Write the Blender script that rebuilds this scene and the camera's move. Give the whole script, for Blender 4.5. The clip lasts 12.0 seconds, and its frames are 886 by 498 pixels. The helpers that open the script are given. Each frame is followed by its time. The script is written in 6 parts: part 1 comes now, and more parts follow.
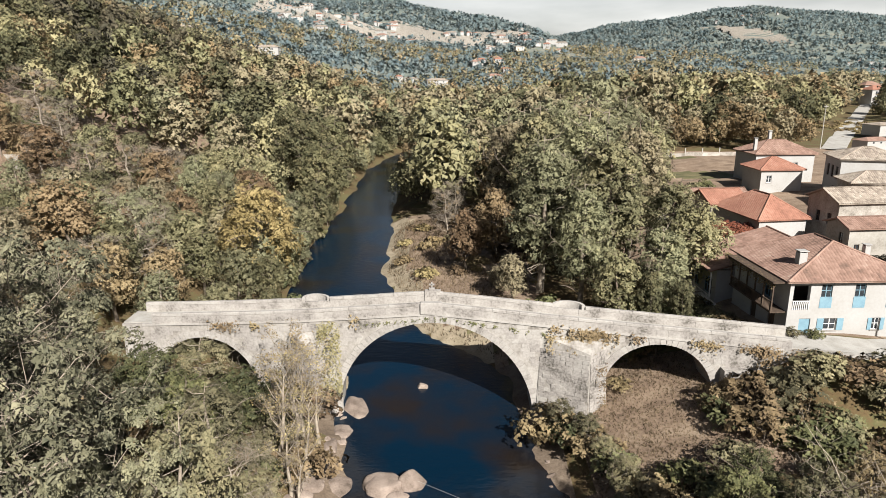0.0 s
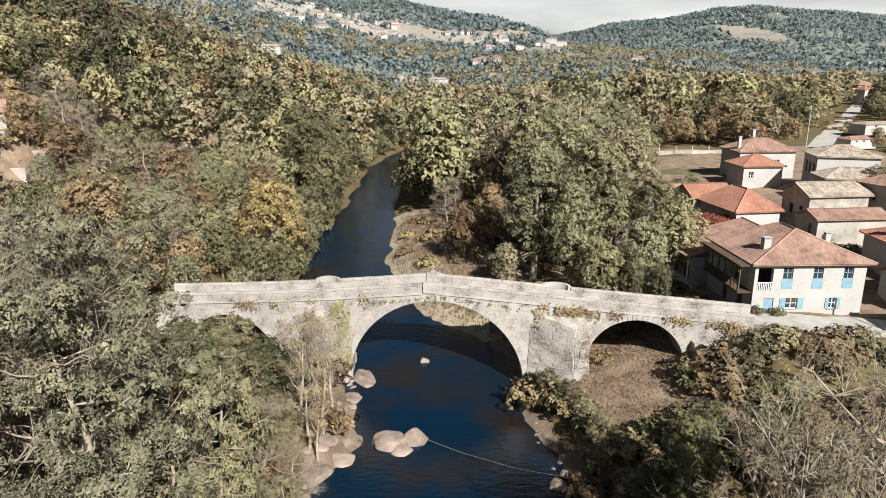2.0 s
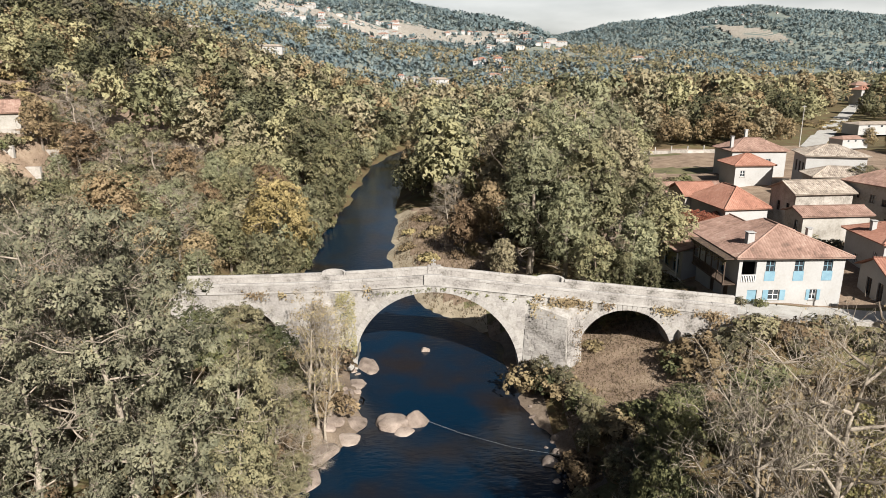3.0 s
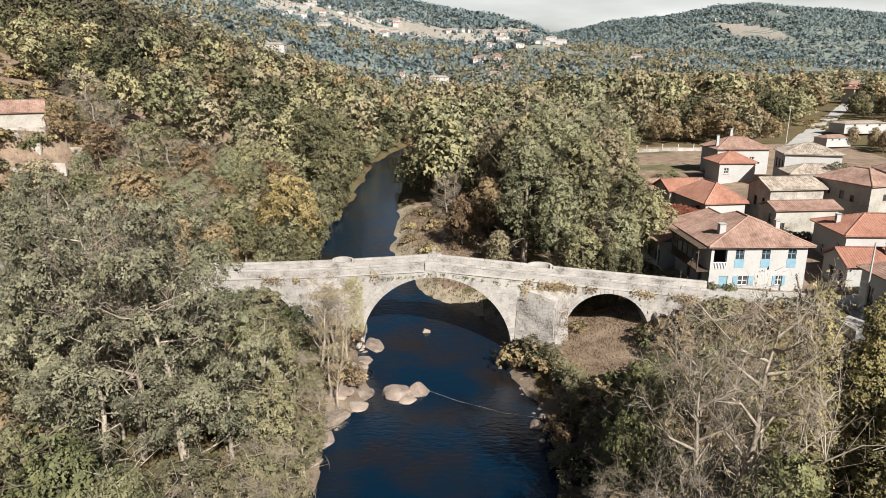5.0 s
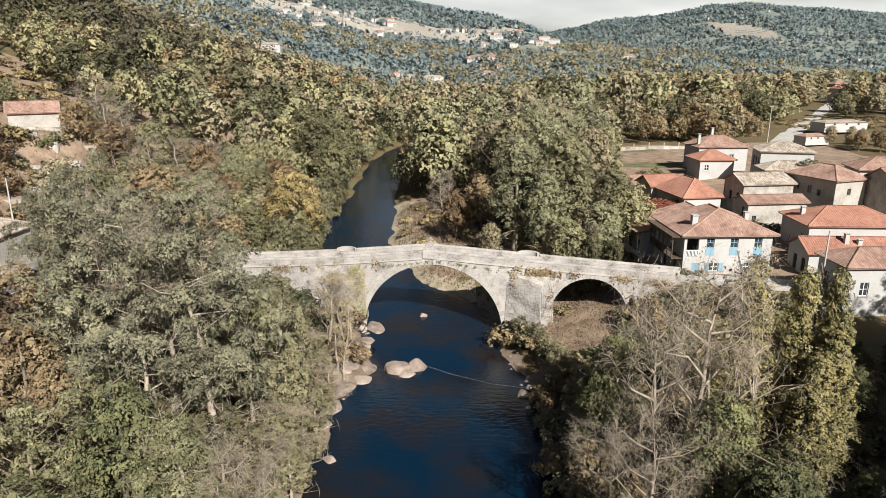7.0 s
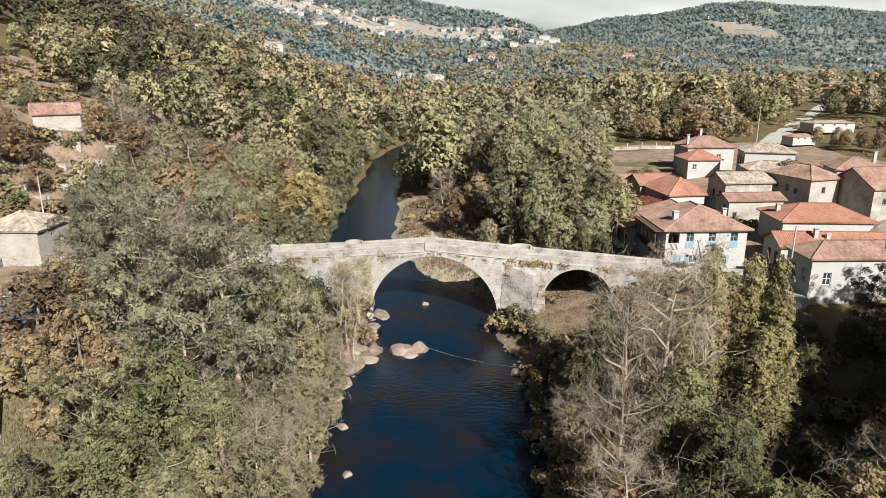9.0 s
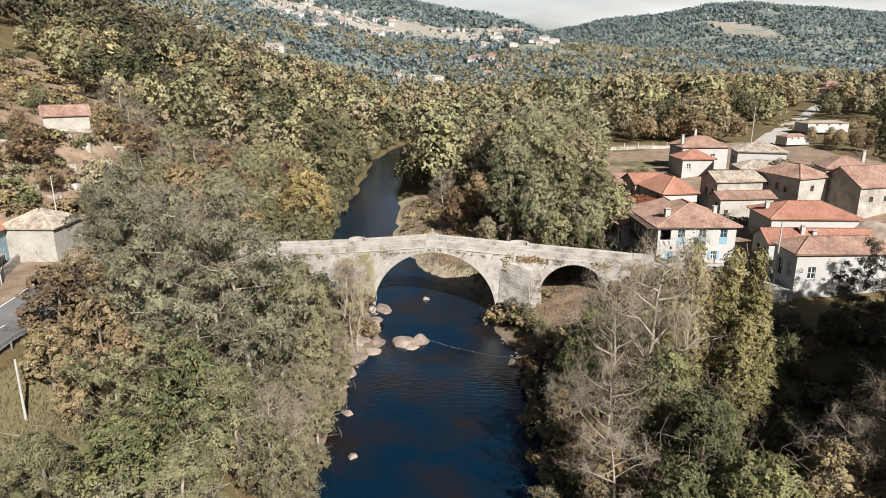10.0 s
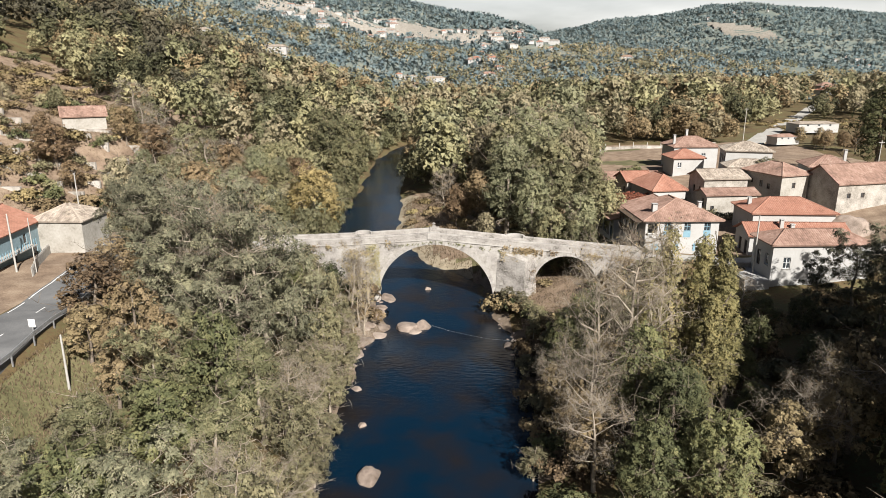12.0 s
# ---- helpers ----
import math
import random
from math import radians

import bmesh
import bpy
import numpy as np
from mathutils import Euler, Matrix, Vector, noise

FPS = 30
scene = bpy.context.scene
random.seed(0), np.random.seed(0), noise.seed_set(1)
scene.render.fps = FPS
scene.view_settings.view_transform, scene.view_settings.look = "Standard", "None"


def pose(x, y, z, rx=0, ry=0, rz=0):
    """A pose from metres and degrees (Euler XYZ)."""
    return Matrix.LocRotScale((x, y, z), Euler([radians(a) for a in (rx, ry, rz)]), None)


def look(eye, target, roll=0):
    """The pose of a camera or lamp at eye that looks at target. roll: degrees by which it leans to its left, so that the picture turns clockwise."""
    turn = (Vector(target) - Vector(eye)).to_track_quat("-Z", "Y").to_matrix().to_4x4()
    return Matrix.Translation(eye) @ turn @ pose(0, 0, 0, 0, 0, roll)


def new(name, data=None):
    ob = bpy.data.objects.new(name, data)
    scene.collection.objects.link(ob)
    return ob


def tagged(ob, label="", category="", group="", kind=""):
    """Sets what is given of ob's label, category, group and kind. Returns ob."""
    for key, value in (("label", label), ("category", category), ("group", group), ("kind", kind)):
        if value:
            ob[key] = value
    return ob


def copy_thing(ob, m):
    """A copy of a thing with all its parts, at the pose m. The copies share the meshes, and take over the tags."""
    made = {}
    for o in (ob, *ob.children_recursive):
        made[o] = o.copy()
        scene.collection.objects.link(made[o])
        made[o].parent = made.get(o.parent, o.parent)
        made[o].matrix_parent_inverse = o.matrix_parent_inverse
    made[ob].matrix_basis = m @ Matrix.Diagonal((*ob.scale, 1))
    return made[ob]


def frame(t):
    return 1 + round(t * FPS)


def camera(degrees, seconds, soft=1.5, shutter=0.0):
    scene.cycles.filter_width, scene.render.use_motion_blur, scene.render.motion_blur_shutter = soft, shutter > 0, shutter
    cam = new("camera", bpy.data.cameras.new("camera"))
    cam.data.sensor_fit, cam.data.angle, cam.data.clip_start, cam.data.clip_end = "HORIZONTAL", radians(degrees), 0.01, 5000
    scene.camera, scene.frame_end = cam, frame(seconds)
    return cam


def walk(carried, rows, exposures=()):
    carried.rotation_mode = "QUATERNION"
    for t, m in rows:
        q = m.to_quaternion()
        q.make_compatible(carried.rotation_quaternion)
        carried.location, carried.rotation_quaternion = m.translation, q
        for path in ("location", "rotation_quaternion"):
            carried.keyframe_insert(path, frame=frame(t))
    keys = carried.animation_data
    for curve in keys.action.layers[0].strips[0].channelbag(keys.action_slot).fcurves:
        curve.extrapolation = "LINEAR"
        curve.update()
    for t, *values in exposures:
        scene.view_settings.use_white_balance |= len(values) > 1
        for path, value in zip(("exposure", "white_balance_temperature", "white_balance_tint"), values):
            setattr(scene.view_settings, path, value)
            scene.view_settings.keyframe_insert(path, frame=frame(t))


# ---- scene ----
cam = camera(67.7, 12.0, soft=0.5)
PATH = [
    (0, (-0.064, -0.281, 30.707), (-0.061, 1.65, 30.186), -0.2),
    (0.5, (-0.11, -1.81, 30.786), (-0.105, 0.121, 30.264), -0.2),
    (1, (-0.103, -3.572, 30.884), (-0.099, -1.641, 30.361), -0.2),
    (1.5, (-0.126, -5.297, 31.031), (-0.122, -3.367, 30.509), -0.2),
    (2, (-0.093, -7.099, 31.23), (-0.09, -5.169, 30.705), -0.1),
    (2.5, (-0.054, -8.887, 31.448), (-0.053, -6.958, 30.922), -0.0),
    (3, (-0.029, -10.755, 31.605), (-0.028, -8.825, 31.079), -0.1),
    (5, (0.027, -17.843, 32.58), (0.028, -15.916, 32.046), -0.0),
    (5.5, (0.021, -19.547, 32.762), (0.027, -17.62, 32.227), -0.0),
    (6, (-0.037, -21.346, 32.936), (-0.027, -19.419, 32.4), 0.0),
    (6.5, (-0.074, -23.01, 33.097), (-0.058, -21.084, 32.56), 0.0),
    (7, (-0.121, -24.787, 33.256), (-0.104, -22.86, 32.719), 0.0),
    (9, (-0.215, -31.918, 34.545), (-0.199, -29.993, 34.002), 0.1),
    (9.5, (-0.198, -33.61, 34.736), (-0.183, -31.685, 34.194), 0.0),
    (10, (-0.196, -35.333, 34.934), (-0.181, -33.408, 34.392), 0.0),
    (10.5, (-0.25, -36.926, 35.126), (-0.236, -35.001, 34.584), 0.1),
    (11, (-0.336, -38.522, 35.284), (-0.321, -36.597, 34.743), 0.1),
    (11.5, (-0.307, -40.122, 35.376), (-0.293, -38.196, 34.836), 0.0),
    (12, (-0.279, -41.76, 35.432), (-0.266, -39.834, 34.892), 0.0),
]
walk(cam, [(t, look(eye, target, roll)) for t, eye, target, roll in PATH])

# ---- light ----
SUN_EL, SUN_AZ = 35.5, 24.0            # degrees above the horizon; degrees east of straight behind the camera
world = bpy.data.worlds.new("sky")
scene.world = world
world.use_nodes = True
wn, wl = world.node_tree.nodes, world.node_tree.links
sky = wn.new("ShaderNodeTexSky")
sky.sky_type, sky.sun_disc = "NISHITA", False
sky.sun_elevation, sky.sun_rotation = radians(SUN_EL), radians(180 - SUN_AZ)
sky.air_density, sky.dust_density, sky.ozone_density, sky.altitude = 1.0, 2.5, 1.0, 150
# thin high cloud over the sky
geo = wn.new("ShaderNodeTexCoord")
mapc = wn.new("ShaderNodeMapping")
mapc.inputs["Scale"].default_value = (1.0, 1.0, 5.0)
cn = wn.new("ShaderNodeTexNoise")
cn.inputs["Scale"].default_value, cn.inputs["Detail"].default_value = 2.2, 6
cr = wn.new("ShaderNodeValToRGB")
cr.color_ramp.elements[0].position, cr.color_ramp.elements[1].position = 0.36, 0.72
cr.color_ramp.elements[0].color, cr.color_ramp.elements[1].color = (0.25,) * 3 + (1,), (0.8,) * 3 + (1,)
mix = wn.new("ShaderNodeMixRGB")
mix.inputs["Color2"].default_value = (33.5, 33.0, 32.0, 1)
sepz = wn.new("ShaderNodeSeparateXYZ")
low = wn.new("ShaderNodeMapRange")
low.inputs["From Min"].default_value, low.inputs["From Max"].default_value = 0.26, 0.03
wl.new(geo.outputs["Generated"], mapc.inputs["Vector"])
wl.new(mapc.outputs["Vector"], cn.inputs["Vector"])
wl.new(cn.outputs["Fac"], cr.inputs["Fac"])
wl.new(geo.outputs["Generated"], sepz.inputs["Vector"])
wl.new(sepz.outputs["Z"], low.inputs["Value"])
mulc = wn.new("ShaderNodeMath")
mulc.operation = "MULTIPLY"
wl.new(cr.outputs["Color"], mulc.inputs[0])
wl.new(low.outputs["Result"], mulc.inputs[1])
wl.new(mulc.outputs["Value"], mix.inputs["Fac"])
wl.new(sky.outputs["Color"], mix.inputs["Color1"])
wl.new(mix.outputs["Color"], wn["Background"].inputs["Color"])
wn["Background"].inputs["Strength"].default_value = 0.026
sun_data = bpy.data.lights.new("sun", "SUN")
sun_data.energy, sun_data.angle, sun_data.color = 5.0, radians(0.6), (1.0, 0.96, 0.91)
sun = new("sun", sun_data)
el, az = radians(SUN_EL), radians(SUN_AZ)
sun.matrix_basis = look((math.sin(az) * 300 * math.cos(el), -math.cos(az) * 300 * math.cos(el), 300 * math.sin(el)), (0, 0, 0))
scene.view_settings.exposure = 1.0

# ---- materials ----
def material(name, stops, scale=4.0, rough=0.85, bump=0.0, bump_scale=None, fine=None, metal=0.0, island=0.0, obj=0.0, translucent=0.0, spec=0.3, stretch=(1, 1, 1)):
    """A surface with colour from noise at two scales through a ramp; island and obj add variation piece by piece."""
    m = bpy.data.materials.new(name)
    m.use_nodes = True
    n, l = m.node_tree.nodes, m.node_tree.links
    b = n["Principled BSDF"]
    b.inputs["Roughness"].default_value, b.inputs["Metallic"].default_value = rough, metal
    b.inputs["Specular IOR Level"].default_value = spec
    g = n.new("ShaderNodeNewGeometry")
    mp = n.new("ShaderNodeMapping")
    mp.inputs["Scale"].default_value = stretch
    l.new(g.outputs["Position"], mp.inputs["Vector"])
    a = n.new("ShaderNodeTexNoise")
    a.inputs["Scale"].default_value, a.inputs["Detail"].default_value = scale, 5
    c = n.new("ShaderNodeTexNoise")
    c.inputs["Scale"].default_value, c.inputs["Detail"].default_value = fine or scale * 7, 4
    l.new(mp.outputs["Vector"], a.inputs["Vector"])
    l.new(mp.outputs["Vector"], c.inputs["Vector"])

    def add(x, y, op):
        k = n.new("ShaderNodeMath")
        k.operation = op
        for i, v in enumerate((x, y)):
            if isinstance(v, float):
                k.inputs[i].default_value = v
            else:
                l.new(v, k.inputs[i])
        return k.outputs["Value"]

    fac = add(add(a.outputs["Fac"], 0.62, "MULTIPLY"), add(c.outputs["Fac"], 0.38, "MULTIPLY"), "ADD")
    if island:
        fac = add(fac, add(add(g.outputs["Random Per Island"], 0.5, "SUBTRACT"), float(island), "MULTIPLY"), "ADD")
    if obj:
        o = n.new("ShaderNodeObjectInfo")
        fac = add(fac, add(add(o.outputs["Random"], 0.5, "SUBTRACT"), float(obj), "MULTIPLY"), "ADD")
    r = n.new("ShaderNodeValToRGB")
    e = r.color_ramp.elements
    while len(e) < len(stops):
        e.new(0.5)
    for i, (p, col) in enumerate(stops):
        e[i].position, e[i].color = p, (*col, 1)
    l.new(fac, r.inputs["Fac"])
    l.new(r.outputs["Color"], b.inputs["Base Color"])
    if bump:
        bn = n.new("ShaderNodeTexNoise")
        bn.inputs["Scale"].default_value, bn.inputs["Detail"].default_value = bump_scale or scale * 5, 5
        l.new(mp.outputs["Vector"], bn.inputs["Vector"])
        bp = n.new("ShaderNodeBump")
        bp.inputs["Strength"].default_value, bp.inputs["Distance"].default_value = 0.7, bump
        l.new(bn.outputs["Fac"], bp.inputs["Height"])
        l.new(bp.outputs["Normal"], b.inputs["Normal"])
    if translucent:
        t = n.new("ShaderNodeBsdfTranslucent")
        l.new(r.outputs["Color"], t.inputs["Color"])
        s = n.new("ShaderNodeMixShader")
        s.inputs["Fac"].default_value = translucent
        l.new(b.outputs["BSDF"], s.inputs[1])
        l.new(t.outputs["BSDF"], s.inputs[2])
        l.new(s.outputs["Shader"], n["Material Output"].inputs["Surface"])
    return m


def leafy(name, dark, mid, light, vary=0.3, soft=0.55, thin=0.14, fine=1.6, leafwise=0.14):
    """Leaves: colour by noise at two scales, tree by tree, spray by spray and leaf by leaf; soft turns the shading part of the way to the crown's roundness."""
    m = bpy.data.materials.new(name)
    m.use_nodes = True
    n, l = m.node_tree.nodes, m.node_tree.links
    b = n["Principled BSDF"]
    b.inputs["Roughness"].default_value, b.inputs["Specular IOR Level"].default_value = 0.62, 0.16
    g, o, ti, so = n.new("ShaderNodeNewGeometry"), n.new("ShaderNodeObjectInfo"), n.new("ShaderNodeAttribute"), n.new("ShaderNodeAttribute")
    ti.attribute_name, so.attribute_name = "tint", "soft"

    def calc(op, x, y):
        k = n.new("ShaderNodeMath")
        k.operation = op
        for i, v in enumerate((x, y)):
            if isinstance(v, float):
                k.inputs[i].default_value = v
            else:
                l.new(v, k.inputs[i])
        return k.outputs["Value"]

    def grain(scale, detail):
        k = n.new("ShaderNodeTexNoise")
        k.inputs["Scale"].default_value, k.inputs["Detail"].default_value = scale, detail
        l.new(g.outputs["Position"], k.inputs["Vector"])
        return k.outputs["Fac"]

    def vec(op, x, y=None, k=None):
        v = n.new("ShaderNodeVectorMath")
        v.operation = op
        l.new(x, v.inputs[0])
        if y is not None:
            l.new(y, v.inputs[1])
        if k is not None:
            v.inputs["Scale"].default_value = k
        return v.outputs["Vector"]

    fac = calc("ADD", calc("MULTIPLY", grain(0.16, 3), 0.55), calc("MULTIPLY", grain(fine, 2), 0.45))
    fac = calc("ADD", fac, calc("MULTIPLY", calc("SUBTRACT", g.outputs["Random Per Island"], 0.5), float(leafwise)))
    fac = calc("ADD", fac, calc("MULTIPLY", calc("SUBTRACT", o.outputs["Random"], 0.5), float(vary)))
    fac = calc("ADD", fac, calc("MULTIPLY", calc("SUBTRACT", ti.outputs["Fac"], 0.5), 0.5))
    r = n.new("ShaderNodeValToRGB")
    e = r.color_ramp.elements
    e.new(0.5)
    for i, (p, col) in enumerate(((0.22, dark), (0.5, mid), (0.8, light))):
        e[i].position, e[i].color = p, (*col, 1)
    l.new(fac, r.inputs["Fac"])
    hs = n.new("ShaderNodeHueSaturation")
    l.new(calc("ADD", 0.49, calc("MULTIPLY", o.outputs["Random"], 0.02)), hs.inputs["Hue"])
    l.new(r.outputs["Color"], hs.inputs["Color"])
    l.new(hs.outputs["Color"], b.inputs["Base Color"])
    vt = n.new("ShaderNodeVectorTransform")
    vt.vector_type, vt.convert_from, vt.convert_to = "NORMAL", "OBJECT", "WORLD"
    l.new(so.outputs["Vector"], vt.inputs["Vector"])
    nrm = vec("NORMALIZE", vec("ADD", vec("SCALE", vt.outputs["Vector"], None, soft), vec("SCALE", g.outputs["Normal"], None, 1 - soft)))
    l.new(nrm, b.inputs["Normal"])
    t, s = n.new("ShaderNodeBsdfTranslucent"), n.new("ShaderNodeMixShader")
    l.new(hs.outputs["Color"], t.inputs["Color"])
    l.new(nrm, t.inputs["Normal"])
    s.inputs["Fac"].default_value = thin
    l.new(b.outputs["BSDF"], s.inputs[1])
    l.new(t.outputs["BSDF"], s.inputs[2])
    l.new(s.outputs["Shader"], n["Material Output"].inputs["Surface"])
    return m


M = {}
M["ground"] = material("ground_litter", ((0.3, (0.045, 0.036, 0.018)), (0.48, (0.11, 0.075, 0.035)), (0.6, (0.10, 0.095, 0.04)), (0.75, (0.19, 0.14, 0.075))), scale=0.22, fine=2.5, rough=0.95, bump=0.15, bump_scale=3)
# scrub beyond 420 m, tinted with the same painted haze as the far leaves
M["hillside"] = material("hazy_hillside_scrub", ((0.34, (0.085, 0.11, 0.105)), (0.5, (0.13, 0.15, 0.13)), (0.62, (0.2, 0.195, 0.155)), (0.76, (0.33, 0.30, 0.24))), scale=0.018, fine=0.11, rough=0.95, stretch=(0.6, 1, 4))
M["meadow"] = material("meadow_grass", ((0.3, (0.055, 0.055, 0.025)), (0.5, (0.125, 0.115, 0.055)), (0.75, (0.20, 0.165, 0.09))), scale=0.3, fine=4, rough=0.95, bump=0.08)
M["dry_grass"] = material("dry_grass", ((0.3, (0.11, 0.076, 0.052)), (0.5, (0.215, 0.155, 0.108)), (0.75, (0.33, 0.26, 0.185))), scale=0.5, fine=5, rough=0.95, bump=0.1)
M["sand"] = material("river_sand", ((0.3, (0.075, 0.055, 0.038)), (0.52, (0.165, 0.125, 0.09)), (0.75, (0.28, 0.225, 0.168))), scale=0.5, fine=6, rough=0.95, bump=0.08)
M["pale_sand"] = material("pale_river_sand", ((0.3, (0.15, 0.12, 0.075)), (0.5, (0.27, 0.225, 0.155)), (0.7, (0.38, 0.32, 0.235))), scale=0.6, fine=5, rough=0.95, bump=0.06)
M["terrace_soil"] = material("dry_terrace_soil", ((0.36, (0.14, 0.14, 0.095)), (0.5, (0.25, 0.225, 0.165)), (0.66, (0.36, 0.325, 0.255))), scale=0.03, fine=0.3, rough=0.95)
M["rock"] = material("granite_boulder", ((0.3, (0.09, 0.068, 0.052)), (0.5, (0.24, 0.19, 0.155)), (0.72, (0.36, 0.30, 0.25))), scale=0.9, fine=14, rough=0.9, bump=0.08, bump_scale=6, obj=0.2)
M["stone"] = material("pale_granite", ((0.30, (0.10, 0.092, 0.078)), (0.42, (0.26, 0.24, 0.22)), (0.55, (0.335, 0.315, 0.288)), (0.75, (0.405, 0.385, 0.355))), scale=0.55, fine=5, rough=0.92, bump=0.03, bump_scale=14, obj=0.12)
M["joint"] = material("lichened_mortar", ((0.27, (0.10, 0.09, 0.075)), (0.43, (0.24, 0.22, 0.195)), (0.58, (0.34, 0.32, 0.29)), (0.75, (0.41, 0.39, 0.355))), scale=0.7, fine=4, rough=0.95, bump=0.05, bump_scale=9)
M["dark_stone"] = material("weathered_masonry", ((0.28, (0.13, 0.115, 0.095)), (0.48, (0.30, 0.275, 0.24)), (0.7, (0.44, 0.41, 0.37))), scale=0.7, fine=5, rough=0.95, bump=0.05, bump_scale=7, obj=0.15)
M["deck"] = material("worn_paving", ((0.3, (0.26, 0.245, 0.215)), (0.55, (0.37, 0.355, 0.325)), (0.75, (0.44, 0.425, 0.39))), scale=0.8, fine=7, rough=0.9, bump=0.02)
M["asphalt"] = material("grey_asphalt", ((0.3, (0.10, 0.10, 0.10)), (0.55, (0.15, 0.15, 0.148)), (0.75, (0.20, 0.195, 0.19))), scale=0.4, fine=9, rough=0.9, bump=0.01)
M["white_line"] = material("worn_white_paint", ((0.3, (0.45, 0.45, 0.43)), (0.6, (0.72, 0.72, 0.70))), scale=3, rough=0.8)
M["white_wall"] = material("whitewashed_plaster", ((0.2, (0.22, 0.205, 0.185)), (0.36, (0.33, 0.32, 0.3)), (0.7, (0.385, 0.38, 0.37))), scale=0.5, fine=4, rough=0.9, bump=0.012)
M["cream_wall"] = material("stained_cream_plaster", ((0.25, (0.15, 0.13, 0.105)), (0.45, (0.29, 0.27, 0.235)), (0.7, (0.39, 0.37, 0.335))), scale=0.45, fine=3.5, rough=0.92, bump=0.015)
M["tile_old"] = material("old_clay_tiles", ((0.25, (0.12, 0.08, 0.062)), (0.45, (0.23, 0.142, 0.108)), (0.6, (0.30, 0.195, 0.152)), (0.78, (0.36, 0.28, 0.225))), scale=0.45, fine=2.2, rough=0.95, bump=0.015, island=0.14)
M["tile_red"] = material("new_red_tiles", ((0.25, (0.19, 0.09, 0.062)), (0.5, (0.30, 0.145, 0.10)), (0.75, (0.36, 0.205, 0.15))), scale=0.4, fine=2.5, rough=0.9, bump=0.015, island=0.12)
M["tile_grey"] = material("lichen_grey_tiles", ((0.25, (0.16, 0.13, 0.105)), (0.5, (0.31, 0.26, 0.21)), (0.75, (0.43, 0.375, 0.31))), scale=0.7, fine=5, rough=0.95, bump=0.02, island=0.3)
M["blue_wall"] = material("faded_blue_plaster", ((0.25, (0.11, 0.15, 0.165)), (0.45, (0.17, 0.235, 0.26)), (0.7, (0.23, 0.30, 0.325))), scale=0.6, fine=4, rough=0.9, bump=0.012)
M["blue_paint"] = material("faded_blue_paint", ((0.3, (0.13, 0.23, 0.29)), (0.6, (0.19, 0.31, 0.37))), scale=2, rough=0.6)
M["wood_dark"] = material("dark_timber", ((0.3, (0.035, 0.025, 0.018)), (0.6, (0.10, 0.07, 0.05))), scale=3, rough=0.8, stretch=(1, 1, 0.2))
M["white_paint"] = material("white_painted_wood", ((0.3, (0.6, 0.59, 0.56)), (0.6, (0.75, 0.74, 0.72))), scale=3, rough=0.6)
M["glass"] = material("dark_window_glass", ((0.3, (0.015, 0.02, 0.025)), (0.6, (0.04, 0.045, 0.05))), scale=1.5, rough=0.08, spec=0.6)
M["dark"] = material("dark_opening", ((0.3, (0.012, 0.011, 0.01)), (0.6, (0.03, 0.027, 0.023))), scale=2, rough=0.95)
M["metal"] = material("galvanised_steel", ((0.3, (0.35, 0.36, 0.37)), (0.6, (0.5, 0.5, 0.5))), scale=3, rough=0.45, metal=0.7)
M["pole"] = material("weathered_concrete_pole", ((0.3, (0.27, 0.255, 0.23)), (0.6, (0.39, 0.375, 0.345))), scale=2, rough=0.9)
M["cable"] = material("pale_rope", ((0.3, (0.3, 0.3, 0.28)), (0.6, (0.42, 0.42, 0.4))), scale=6, rough=0.8)
M["bark"] = material("grey_brown_bark", ((0.3, (0.07, 0.055, 0.04)), (0.55, (0.16, 0.13, 0.10)), (0.75, (0.26, 0.225, 0.18))), scale=1.5, fine=12, rough=0.95)
M["bark_pale"] = material("pale_grey_bark", ((0.3, (0.165, 0.135, 0.102)), (0.55, (0.30, 0.255, 0.20)), (0.75, (0.42, 0.37, 0.295))), scale=1.5, fine=12, rough=0.95)
M["leaf_acacia"] = leafy("acacia_leaves", (0.062, 0.064, 0.042), (0.165, 0.16, 0.102), (0.29, 0.268, 0.168))
M["leaf_green"] = leafy("alder_leaves", (0.045, 0.053, 0.026), (0.115, 0.12, 0.056), (0.215, 0.2, 0.092))
M["leaf_olive"] = leafy("willow_leaves", (0.07, 0.068, 0.04), (0.165, 0.15, 0.085), (0.28, 0.24, 0.14))
M["leaf_yellow"] = leafy("yellowing_leaves", (0.13, 0.102, 0.05), (0.3, 0.235, 0.115), (0.43, 0.34, 0.18))
M["leaf_robinia"] = leafy("robinia_leaves", (0.055, 0.06, 0.032), (0.16, 0.155, 0.083), (0.29, 0.258, 0.145))
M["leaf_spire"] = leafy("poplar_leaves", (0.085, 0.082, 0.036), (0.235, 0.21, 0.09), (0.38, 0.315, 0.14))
M["leaf_vine"] = leafy("yellow_green_vine_leaves", (0.1, 0.09, 0.045), (0.2, 0.175, 0.085), (0.29, 0.25, 0.135))
M["leaf_brown"] = leafy("autumn_brown_leaves", (0.085, 0.062, 0.037), (0.205, 0.15, 0.083), (0.325, 0.25, 0.145))
M["leaf_red"] = leafy("crimson_creeper_leaves", (0.08, 0.022, 0.018), (0.17, 0.05, 0.035), (0.24, 0.1, 0.06))
M["leaf_pine"] = leafy("pine_needles", (0.035, 0.042, 0.022), (0.08, 0.085, 0.045), (0.15, 0.145, 0.075))
